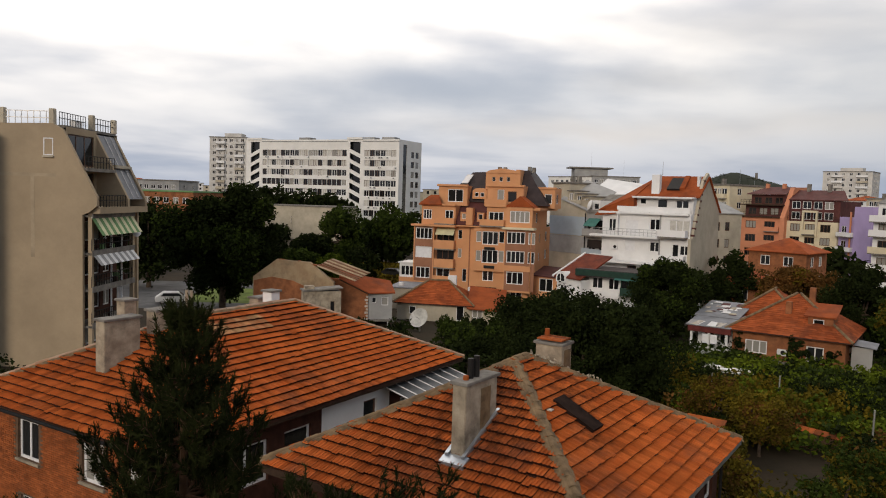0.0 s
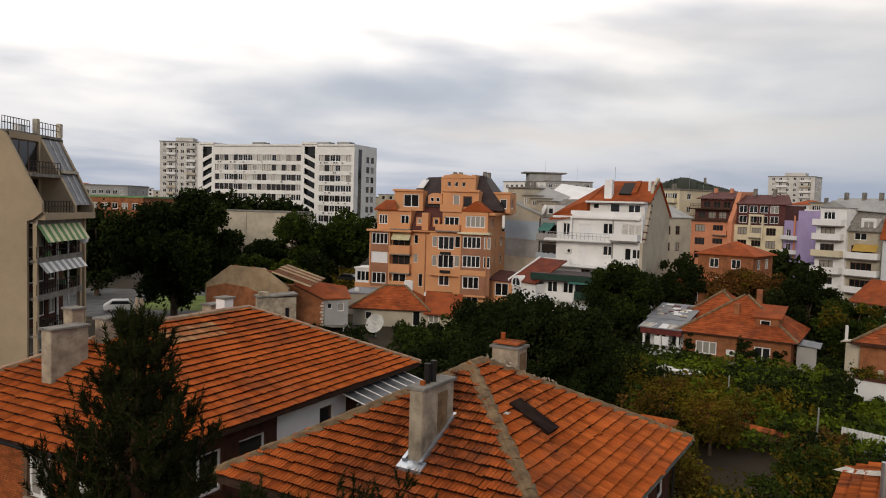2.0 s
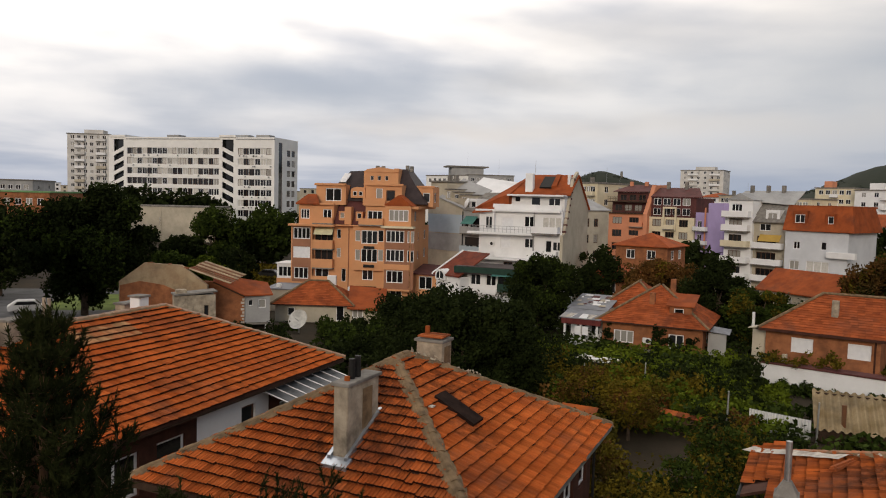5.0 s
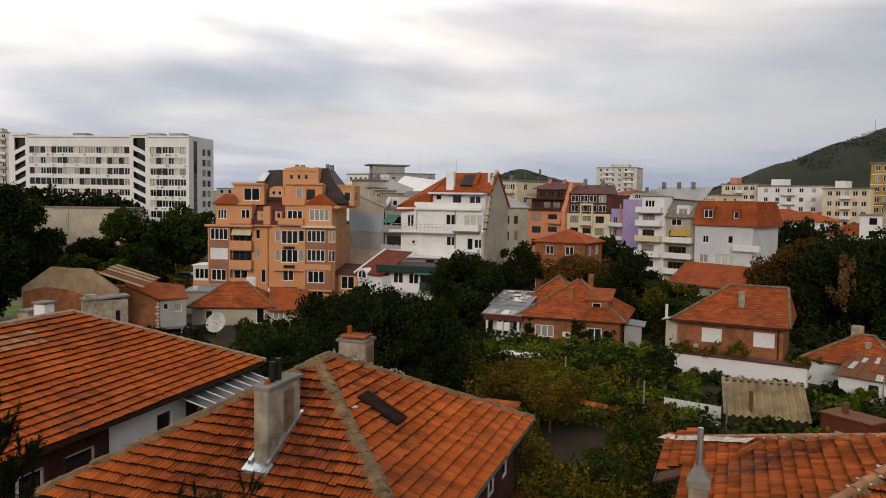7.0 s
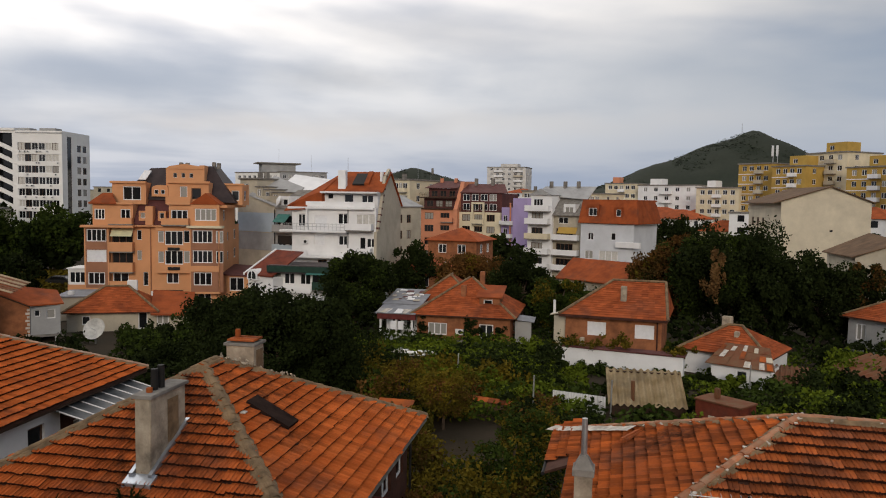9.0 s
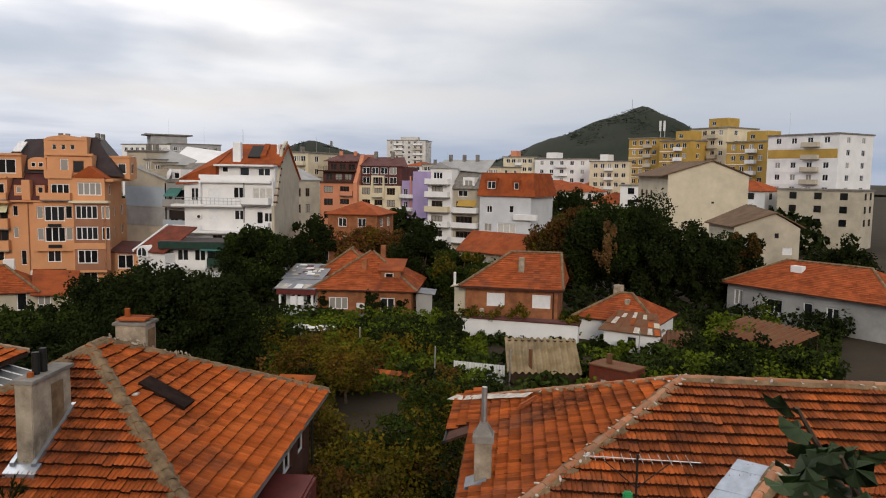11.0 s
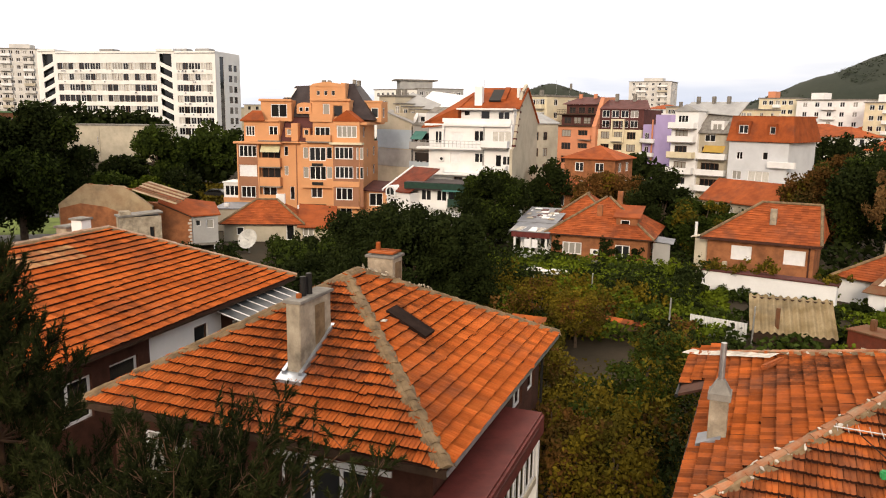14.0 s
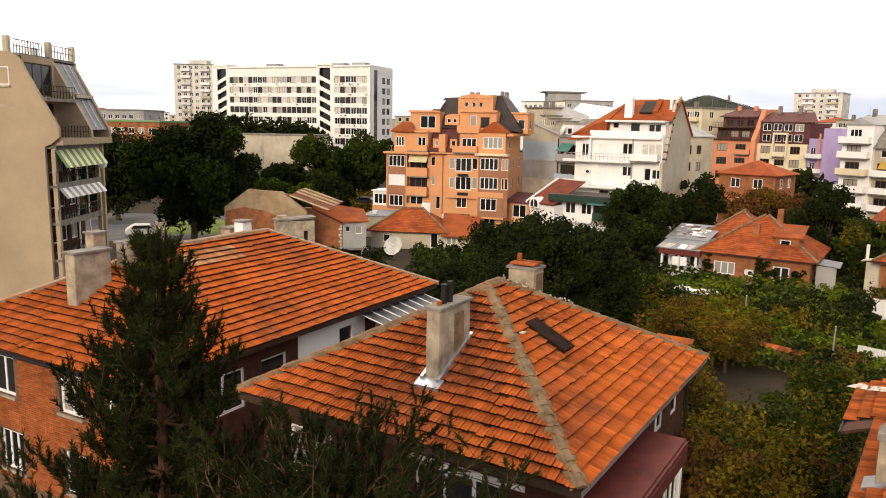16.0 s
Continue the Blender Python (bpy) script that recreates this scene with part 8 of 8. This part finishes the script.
TREES = [
    # bearing, distance, height, width, leaf, second leaf, leaves, leaf size
    (-16.4, 92, 16.0, 14.6, LEAF_DK, LEAF_MID, 16000, 0.40),
    (-21.5, 112, 12.5, 12, LEAF_DK, None, 6000, 0.45),
    (-24.0, 125, 10, 10, LEAF_DK, None, 4000, 0.45),
    (-12.6, 118, 8.8, 9, LEAF_DK, None, 6000, 0.42),
    (-9.9, 128, 8.2, 8, LEAF_DK, None, 5000, 0.42),
    (-7.6, 140, 12.5, 9.5, LEAF_MID, None, 6000, 0.45),
    (-4.0, 150, 13.0, 11.5, LEAF_MID, None, 7000, 0.48),
    (-10.6, 112, 6.0, 7, LEAF_MID, None, 4000, 0.36),
    (-8.3, 110, 5.6, 6, LEAF_VINE, None, 4000, 0.36),
    (-6.2, 112, 6.2, 7, LEAF_DK, None, 4000, 0.36),
    (11.2, 49, 9.1, 10.5, LEAF_DK, None, 13000, 0.22),
    (7.6, 53, 8.1, 8.2, LEAF_DK, None, 9000, 0.22),
    (14.4, 48, 6.6, 6.5, LEAF_DK, None, 6000, 0.22),
    (16.9, 80, 8.7, 9.4, LEAF_DK, LEAF_MID, 9000, 0.28),
    (11.5, 72, 5.4, 6.5, LEAF_DK, None, 5000, 0.26),
    (21.3, 98, 8.8, 7.0, LEAF_DK, None, 5000, 0.32),
    (25.4, 92, 7.9, 9.0, LEAF_AUT, LEAF_OLIVE, 7000, 0.30),
    (28.0, 94, 7.4, 8.0, LEAF_AUT, LEAF_DK, 6000, 0.30),
    (29.8, 86, 8.6, 8.5, LEAF_DK, None, 7000, 0.30),
    (32.6, 80, 6.4, 7.5, LEAF_MID, LEAF_OLIVE, 6000, 0.28),
    (39.6, 92, 8.5, 7.5, LEAF_AUT, LEAF_OLIVE, 6000, 0.30),
    (41.6, 90, 11.0, 9, LEAF_AUT, LEAF_MID, 8000, 0.30),
    (45.0, 84, 13.2, 13, LEAF_DK, LEAF_MID, 13000, 0.32),
    (47.4, 82, 10.5, 9, LEAF_DK, None, 7000, 0.32),
    (50.6, 84, 9.8, 7.5, LEAF_DK, None, 6000, 0.32),
    (53.2, 88, 8.6, 6.5, LEAF_DK, LEAF_AUT, 5000, 0.32),
    (59.6, 88, 8.4, 8.0, LEAF_DK, None, 6000, 0.32),
    (40.8, 170, 12, 11, LEAF_DK, None, 4000, 0.5),
    (53.6, 140, 10, 8, LEAF_DK, None, 4000, 0.5),
    (-31.2, 33, 7.4, 3.6, LEAF_DK, None, 4000, 0.16),
    (9.4, 66, 5.0, 5.0, LEAF_DK, None, 4000, 0.24),
]
for i, (az, d, h, w, lf, l2, n, s) in enumerate(TREES):
    col = {"leaf_dark": "dark green", "leaf_mid": "mid-green", "leaf_vine": "fresh green", "leaf_olive": "olive-green", "leaf_autumn": "rusty autumn"}[lf.name]
    tree(az, d, h, w, lf, col + " leafy tree with uneven crown" + (" and turning leaves" if l2 else ""), int(n * (2.8 if d < 95 else 1.8)), s * (0.52 if d < 95 else 0.62), 0.03, i + 1, l2)


def dry_growth():
    """Withered creeper that hangs from the large tree's crown."""
    rng = np.random.default_rng(88)
    V = []
    for az, d, z, w, h, n in ((44.0, 77.6, 7.2, 0.9, 2.0, 700), (43.6, 77.8, 5.9, 0.9, 1.4, 350)):
        c = at(az, d, z)
        cen = np.array([[c.x, c.y, c.z]]) + rng.normal(size=(14, 3)) * np.array([w * 0.4, 0.3, h * 0.5])
        V.append(leaf_cloud(rng, cen, np.full((14, 3), 0.34) * np.array([1, 1, 1.7]), n, 0.15))
    tagged(new("creeper", cloud_mesh("creeper", np.concatenate(V), LEAF_DRY)), "withered straw-brown creeper hanging in the tree", "plants", kind="stuff")


LEAF_DRY = leaf_mat("leaf_dry", (0.19, 0.105, 0.040), (0.09, 0.05, 0.02))
dry_growth()


def far_woods():
    rng = np.random.default_rng(4)
    V = []
    for k in range(150):
        az, d = rng.uniform(-30, 58), rng.uniform(140, 330)
        if -15 < az < -6.5:
            continue
        h = rng.uniform(5, 9) if az > -7 else rng.uniform(6, 12)
        c = at(az, d)
        cen = np.array([[c.x, c.y, h * 0.55]]) + rng.normal(size=(8, 3)) * np.array([3, 3, h * 0.16])
        V.append(leaf_cloud(rng, cen, np.full((8, 3), 1.9), 420, 0.75))
    for k in range(16):
        c = at(-14.6 + k * 0.45, 243)
        cen = np.array([[c.x, c.y, 9.5]]) + rng.normal(size=(8, 3)) * np.array([2.5, 2, 2.0])
        V.append(leaf_cloud(rng, cen, np.full((8, 3), 1.9), 420, 0.7))
    tagged(new("far_woods", cloud_mesh("far_woods", np.concatenate(V), LEAF_DK)), "dark green trees between the far buildings", "woods", kind="stuff")


far_woods()


# ---- garden growth ----
def growth(name, material, label, azs, ds, n, size, top, seed, low=0.1, gap=-0.25, freq=0.22):
    """Low growth over a stretch of garden: leaves on a rolling canopy of vines and shrubs."""
    rng = np.random.default_rng(seed)
    az = rng.uniform(azs[0], azs[1], n)
    d = np.sqrt(rng.uniform(ds[0] ** 2, ds[1] ** 2, n))
    x, y = d * np.sin(np.radians(az)), d * np.cos(np.radians(az))
    hh = np.array([noise.noise((px * freq, py * freq, seed)) + 0.5 * noise.noise((px * freq * 3, py * freq * 3, seed + 5)) for px, py in zip(x, y)])
    keep = (hh > gap) & ~((az > 23.2) & (az < 28.5) & (d > 36.5) & (d < 45.5))
    x, y, hh = x[keep], y[keep], hh[keep]
    z = low + (0.45 + 0.75 * hh) * top * rng.random(len(x)) ** 0.45
    bear, dist = np.degrees(np.arctan2(x, y)), np.hypot(x, y)
    z = np.where((bear > 32.5) & (bear < 46) & (dist > 52) & (dist < 63), z * 0.45, z)
    c = np.stack([x, y, np.maximum(z, 0.05)], 1)
    m = len(c)
    a = rng.normal(size=(m, 3)) * np.array([1, 1, 0.6])
    a /= np.linalg.norm(a, axis=1)[:, None]
    b = np.cross(a, rng.normal(size=(m, 3)))
    b /= np.linalg.norm(b, axis=1)[:, None]
    s = (size * (0.6 + 0.8 * rng.random(m)))[:, None]
    V = np.stack([c - a * s, c + b * s * 0.7, c + a * s, c - b * s * 0.7], 1).reshape(-1, 3)
    tagged(new(name, cloud_mesh(name, V, material)), label, "plants", kind="stuff")


growth("vines", LEAF_VINE, "bright green grape vines trained over the garden", (15, 35), (46, 70), 15000, 0.16, 1.9, 3)
growth("vines", LEAF_MID, "darker green vines and shrubs in the garden", (10, 40), (44, 76), 14000, 0.18, 2.0, 4)
growth("shrubs", LEAF_OLIVE, "yellowing shrubs and small fruit trees in the yard", (19, 34), (24, 46), 9000, 0.10, 2.4, 6, gap=-0.02, freq=0.35)
growth("shrubs", LEAF_OLIVE, "yellowing vines at the garden edge", (14, 26), (44, 56), 9000, 0.14, 1.7, 7)
growth("shrubs", LEAF_MID, "green shrubs below the yard wall", (17, 36), (20, 48), 9000, 0.10, 1.5, 8, gap=-0.1, freq=0.35)
growth("vines", LEAF_MID, "green vine rows in the far yard", (40, 60), (42, 74), 16000, 0.17, 1.7, 9)
growth("vines", LEAF_VINE, "bright vines in the far yard", (42, 60), (44, 72), 9000, 0.15, 1.7, 10)
growth("hedge", LEAF_DK, "dark undergrowth between the houses", (5, 60), (76, 118), 22000, 0.30, 2.6, 11)
growth("hedge", LEAF_DK, "dark undergrowth by the low houses", (1.0, 12), (50, 78), 9000, 0.2, 1.6, 12)
growth("grass", LEAF_OLIVE, "dry grass bank beside the block", (-9, -1), (100, 150), 9000, 0.3, 0.9, 13)


def shrubs(material, label, azs, ds, count, radius, n, size, seed):
    """Single bushes and small fruit trees, grown together."""
    rng = np.random.default_rng(seed)
    V = []
    for k in range(count):
        a, d = rng.uniform(*azs), math.sqrt(rng.uniform(ds[0] ** 2, ds[1] ** 2))
        r = rng.uniform(*radius)
        if (32 < a < 49 and 45 < d < 70) or (18.5 < a < 30 and d > 62):
            r = min(r, 0.55)
        if 22 < a < 30 and 34.5 < d < 46.5:
            continue
        c = at(a, d)
        cen = np.array([[c.x, c.y, r * 0.9]]) + rng.normal(size=(7, 3)) * r * np.array([0.55, 0.55, 0.4])
        cen[:, 2] = np.maximum(cen[:, 2], 0.3)
        V.append(leaf_cloud(rng, cen, np.full((7, 3), r * 0.45), n, size))
    tagged(new("shrubs", cloud_mesh("shrubs", np.concatenate(V), material)), label, "plants", kind="stuff")


def climber(material, label, frame_m, spots, n, size, seed):
    """Leaves that climb a wall or lie on a ledge: spots are (x, y, z, spread in x, y, z) in the house's own axes."""
    rng = np.random.default_rng(seed)
    V = []
    for x, y, z, a, b, c in spots:
        cen = np.array([[x, y, z]]) + rng.normal(size=(12, 3)) * np.array([a, b, c])
        cen[:, 2] = np.maximum(cen[:, 2], 0.15)
        V.append(leaf_cloud(rng, cen, np.full((12, 3), 0.28), n, size))
    V = np.concatenate(V)
    R = np.array(frame_m)
    tagged(new("climber", cloud_mesh("climber", V @ R[:3, :3].T + R[:3, 3], material)), label, "plants", kind="stuff")


climber(LEAF_DK, "dark vine climbing the brick house wall", base(19.2, 74, 29.3, 71.5)[0], [(3.9, -0.35, 1.0, 0.3, 0.1, 0.8), (8.6, -0.35, 0.9, 0.35, 0.1, 0.7), (9.2, -0.35, 1.5, 0.3, 0.1, 0.5), (11.6, -0.35, 0.9, 0.3, 0.1, 0.7)], 420, 0.12, 91)
climber(LEAF_OLIVE, "olive vine over the annexe roof edge", base(33.0, 62.5, 41.9, 60.8)[0], [(0.6, 0.5, 2.3, 0.5, 0.4, 0.15), (2.6, 0.6, 2.3, 0.8, 0.3, 0.2), (4.2, 0.7, 2.5, 0.8, 0.3, 0.25), (9.2, 0.5, 2.2, 0.4, 0.3, 0.2)], 380, 0.12, 92)
climber(LEAF_MID, "green weeds along the foot of the annexe", base(33.0, 62.5, 41.9, 60.8)[0], [(1.0 + 1.6 * k, -0.5, 0.4, 0.6, 0.3, 0.25) for k in range(6)], 380, 0.12, 93)
shrubs(LEAF_OLIVE, "yellow-green fruit bushes in the garden", (15, 32), (44, 58), 26, (0.8, 1.7), 420, 0.14, 51)
shrubs(LEAF_DK, "dark bushes before the low houses", (-9, -2.4), (66, 76), 12, (0.6, 1.2), 420, 0.16, 59)
shrubs(LEAF_MID, "green bushes before the low red house", (0.0, 6), (68, 78), 14, (0.7, 1.4), 420, 0.16, 60)
shrubs(LEAF_DK, "dark bushes beside the satellite dish", (0.6, 5.5), (60, 80), 26, (0.5, 1.1), 420, 0.15, 61)
shrubs(LEAF_MID, "green weeds and bushes behind the long house", (-6, 6), (60, 78), 34, (0.2, 0.5), 300, 0.11, 62)
shrubs(LEAF_AUT, "rust-brown turning bushes in the yard", (18, 34), (26, 52), 16, (0.7, 1.5), 420, 0.12, 52)
shrubs(LEAF_DK, "dark evergreen bushes in the garden", (14, 40), (44, 74), 46, (0.8, 2.0), 480, 0.15, 53)
shrubs(LEAF_VINE, "fresh green bushes in the garden", (15, 36), (46, 70), 34, (0.6, 1.4), 420, 0.14, 54)
shrubs(LEAF_OLIVE, "olive fruit trees in the near yard", (19, 33), (22, 42), 18, (0.9, 1.7), 700, 0.10, 55)
shrubs(LEAF_DK, "dark bushes in the near yard", (18, 36), (22, 46), 26, (0.7, 1.6), 600, 0.10, 56)
shrubs(LEAF_VINE, "fresh green bushes in the far yard", (40, 60), (44, 72), 26, (0.6, 1.5), 420, 0.15, 57)
shrubs(LEAF_DK, "dark bushes in the far yard", (40, 60), (46, 76), 34, (0.8, 1.8), 420, 0.16, 58)


# small fruit trees of the near yard
FRUIT = [(22.0, 30.5, 4.4, 4.2, LEAF_OLIVE, LEAF_AUT), (25.6, 27.0, 4.6, 4.6, LEAF_OLIVE, LEAF_MID), (29.0, 31.5, 4.0, 4.4, LEAF_MID, LEAF_OLIVE),
         (20.6, 36.5, 3.6, 3.4, LEAF_OLIVE, LEAF_AUT), (24.0, 44.8, 3.7, 3.6, LEAF_OLIVE, LEAF_AUT), (30.8, 38.0, 3.6, 3.8, LEAF_MID, LEAF_OLIVE),
         (22.6, 24.6, 4.2, 4.0, LEAF_AUT, LEAF_OLIVE), (27.6, 23.5, 4.4, 4.2, LEAF_OLIVE, LEAF_AUT), (20.8, 47.0, 3.9, 4.4, LEAF_OLIVE, LEAF_AUT)]
for i, (az, d, h, w, lf, l2) in enumerate(FRUIT):
    tree(az, d, h, w, lf, "small fruit tree with thin olive and rust-brown leaves", 4200, 0.085, 0.22, 70 + i, l2, name="fruit_tree")


# ---- pines in front ----
def pine(az, d, h, crown_w, z_low, label, seed, whorls=16, tuft=0.15, openness=1.0, per=7, taper=0.75, thick=0.03, shoots=0):
    rng = np.random.default_rng(seed)
    c = at(az, d)
    t = thing("pine_tree", pose(c.x, c.y, 0, 0, 0, seed * 51), label, "tree")
    bm = bmesh.new()
    add_tube(bm, (0, 0, -0.2), (0, 0, h * 0.6), 0.16, 0.10, 10)
    add_tube(bm, (0, 0, h * 0.6), (0.03, 0, h - (1.5 if shoots else 0.1)), 0.10, 0.02, 8)
    part("trunk", bm, PINE_BARK, t)
    tips = []
    twigs = bmesh.new()
    for k in range(whorls):
        f = k / (whorls - 1)
        z = z_low + (h - (1.55 if shoots else 0.35) - z_low) * f
        ln = crown_w / 2 * (1 - f) ** taper * (0.75 + 0.5 * rng.random()) + 0.12
        for q in range(per):
            a = 2 * math.pi * (q + rng.random() * 0.7) / per + k
            l2 = ln * (0.5 + 0.75 * rng.random())
            dirv = np.array([math.cos(a), math.sin(a), 0.12 + 0.35 * f])
            p0 = np.array([0, 0, z])
            bmb = bmesh.new()
            pts = [p0 + dirv * l2 * u + np.array([0, 0, -0.18 * l2 * math.sin(u * 2.4) + 0.28 * l2 * u * u]) for u in (0, 0.35, 0.7, 1.0)]
            for i in range(3):
                add_tube(bmb, tuple(pts[i]), tuple(pts[i + 1]), thick * (1 - 0.28 * i), thick * (0.72 - 0.28 * i) + 0.003, 5)
            part("branch", bmb, PINE_BARK, t)
            for j in range(int((4 + l2 * 9) / openness)):
                u = 0.22 + 0.78 * rng.random()
                i = min(2, int(u * 3))
                pp = pts[i] + (pts[i + 1] - pts[i]) * (u * 3 - i)
                out = dirv * 0.7 + rng.normal(size=3) * np.array([0.5, 0.5, 0.25]) + np.array([0, 0, 0.45])
                end = pp + out / np.linalg.norm(out) * rng.uniform(0.12, 0.42)
                add_tube(twigs, tuple(pp), tuple(end), 0.007, 0.004, 3)
                up = out / np.linalg.norm(out) * 0.55 + np.array([0, 0, 0.8])
                up /= np.linalg.norm(up)
                for w in range(2):
                    tips.append((end - up * 0.07 * w, up))
            tips.append((pts[3], np.array([dirv[0] * 0.5, dirv[1] * 0.5, 0.9])))
    for j in range(0 if shoots else 6):
        tips.append((np.array([0, 0, h - 0.08 * j]), np.array([0.1 * j, 0.05, 1.0])))
    for k in range(shoots):
        # thin leaders rising out of the crown, clothed in needles
        a, rr = rng.uniform(0, 2 * math.pi), crown_w / 2 * math.sqrt(rng.random()) * 0.95
        foot = np.array([rr * math.cos(a), rr * math.sin(a), h - 1.5 - 0.25 * rr + rng.uniform(-0.2, 0.2)])
        lean = np.array([math.cos(a) * 0.6, math.sin(a) * 0.6, 0.9]) + rng.normal(size=3) * 0.42
        lean /= np.linalg.norm(lean)
        lg = rng.uniform(0.45, 0.85) if k % 3 else rng.uniform(0.8, 1.25)
        bend = np.array([rng.normal() * 0.1, rng.normal() * 0.1, 0.12])
        sb = bmesh.new()
        mid, end = foot + lean * lg * 0.55, foot + lean * lg + bend
        add_tube(sb, (0, 0, max(z_low, foot[2] - 0.9)), tuple(foot), 0.016, 0.012, 5)
        add_tube(sb, tuple(foot), tuple(mid), 0.012, 0.009, 5)
        add_tube(sb, tuple(mid), tuple(end), 0.009, 0.004, 5)
        part("branch", sb, PINE_BARK, t)
        for j in range(4):
            u = 1.0 - 0.30 * j / 3 / lg
            tips.append((mid + (end - mid) * u, (end - mid) / np.linalg.norm(end - mid)))
        for j in range(5):
            so = lean * 0.6 + rng.normal(size=3) * 0.5
            so /= np.linalg.norm(so)
            s0 = foot + (end - foot) * rng.random() * 0.85
            s1 = s0 + so * rng.uniform(0.25, 0.55)
            add_tube(twigs, tuple(s0), tuple(s1), 0.006, 0.004, 4)
            for u in (0.78, 0.9, 1.0):
                tips.append((s0 + (s1 - s0) * u, so))
    tagged(part("brushwood", twigs, PINE_BARK, t), kind="stuff")
    P = np.array([p for p, _ in tips])
    U = np.array([u for _, u in tips])
    nn = 16
    K = len(P)
    s = rng.random((K, nn, 1))
    spread = rng.normal(size=(K, nn, 3))
    ax = U[:, None, :] * 0.9 + spread * 0.48
    ax /= np.linalg.norm(ax, axis=2)[:, :, None]
    o = P[:, None, :] + U[:, None, :] * (s - 0.6) * tuft * 2.0
    sd = np.cross(ax, rng.normal(size=(K, nn, 3)))
    sd /= np.linalg.norm(sd, axis=2)[:, :, None]
    ln = tuft * (0.6 + 0.5 * rng.random((K, nn, 1)))
    wd = 0.0095
    V = np.stack([o - sd * wd, o + sd * wd, o + ax * ln + sd * wd * 0.4, o + ax * ln - sd * wd * 0.4], 2).reshape(-1, 3)
    tagged(part("needles", cloud_mesh("needles", V, NEEDLE), None, t), kind="stuff")


pine(-19.0, 13.2, 12.0, 7.6, 4.4, "dark green pine with layered needle tufts", 3, 16, 0.125, 0.42, 8, 1.15)
pine(-6.2, 9.4, 10.7, 4.8, 5.2, "green pine with thin upturned leaders", 8, 12, 0.105, 0.42, 9, 0.25, 0.022, 26)


# ---- broad-leaved branch beside the balcony ----
def build_branch():
    rng = random.Random(12)
    foot = at(66, 3.4)
    t = thing("fig_tree", Matrix.Translation(foot), "tall fig tree with large dark lobed leaves", "tree")
    part("trunk", tubes(((0, 0, 0), (0.1, 0.1, 12.2), 0.13, 0.07, 8)), BARK, t)
    o = Vector((0.1, 0.1, 12.2))
    tips = [at(a, d, z) - foot for a, d, z in ((59.6, 2.7, 13.3), (60.6, 2.5, 13.1), (58.9, 2.6, 12.95), (60.0, 2.6, 12.75), (62.5, 2.6, 13.2), (63.0, 2.7, 12.8))]
    bm = bmesh.new()
    lobes = []
    for i in range(15):
        a = -math.pi * 0.9 + 1.8 * math.pi * i / 14
        r = 0.055 + 0.05 * abs(math.cos(a * 2.5)) * (0.6 + 0.4 * math.cos(a))
        lobes.append((r * math.sin(a), r * math.cos(a) + 0.05, 0.012 * math.cos(a * 5)))
    c = bm.verts.new((0, 0.04, 0.012))
    vs = [bm.verts.new(p) for p in lobes]
    for i in range(14):
        bm.faces.new((c, vs[i], vs[i + 1]))
    bmesh.ops.solidify(bm, geom=bm.faces[:], thickness=0.002)
    leaf = mesh_of("leaf", bm, LEAF_FIG)
    for tip in tips:
        mid = o.lerp(tip, 0.5) + Vector((0, 0, 0.12))
        br = bmesh.new()
        add_tube(br, o, mid, 0.03, 0.018, 6)
        add_tube(br, mid, tip, 0.018, 0.006, 6)
        part("branch", br, BARK, t)
        for k in range(9):
            p = mid.lerp(tip, 0.35 + 0.7 * rng.random()) + Vector((rng.gauss(0, 0.07), rng.gauss(0, 0.07), rng.gauss(0, 0.06)))
            part("leaf", leaf, None, t, m=pose(p.x, p.y, p.z, rng.uniform(-50, 30), rng.uniform(-40, 40), rng.uniform(0, 360)) @ Matrix.Scale(rng.uniform(0.6, 0.95), 4))


LEAF_FIG = mat("fig_leaf", (0.060, 0.095, 0.040), 0.6, 0.2, 8, 0.1, col2=(0.025, 0.042, 0.016), each=0.3, spec=0.2)
build_branch()
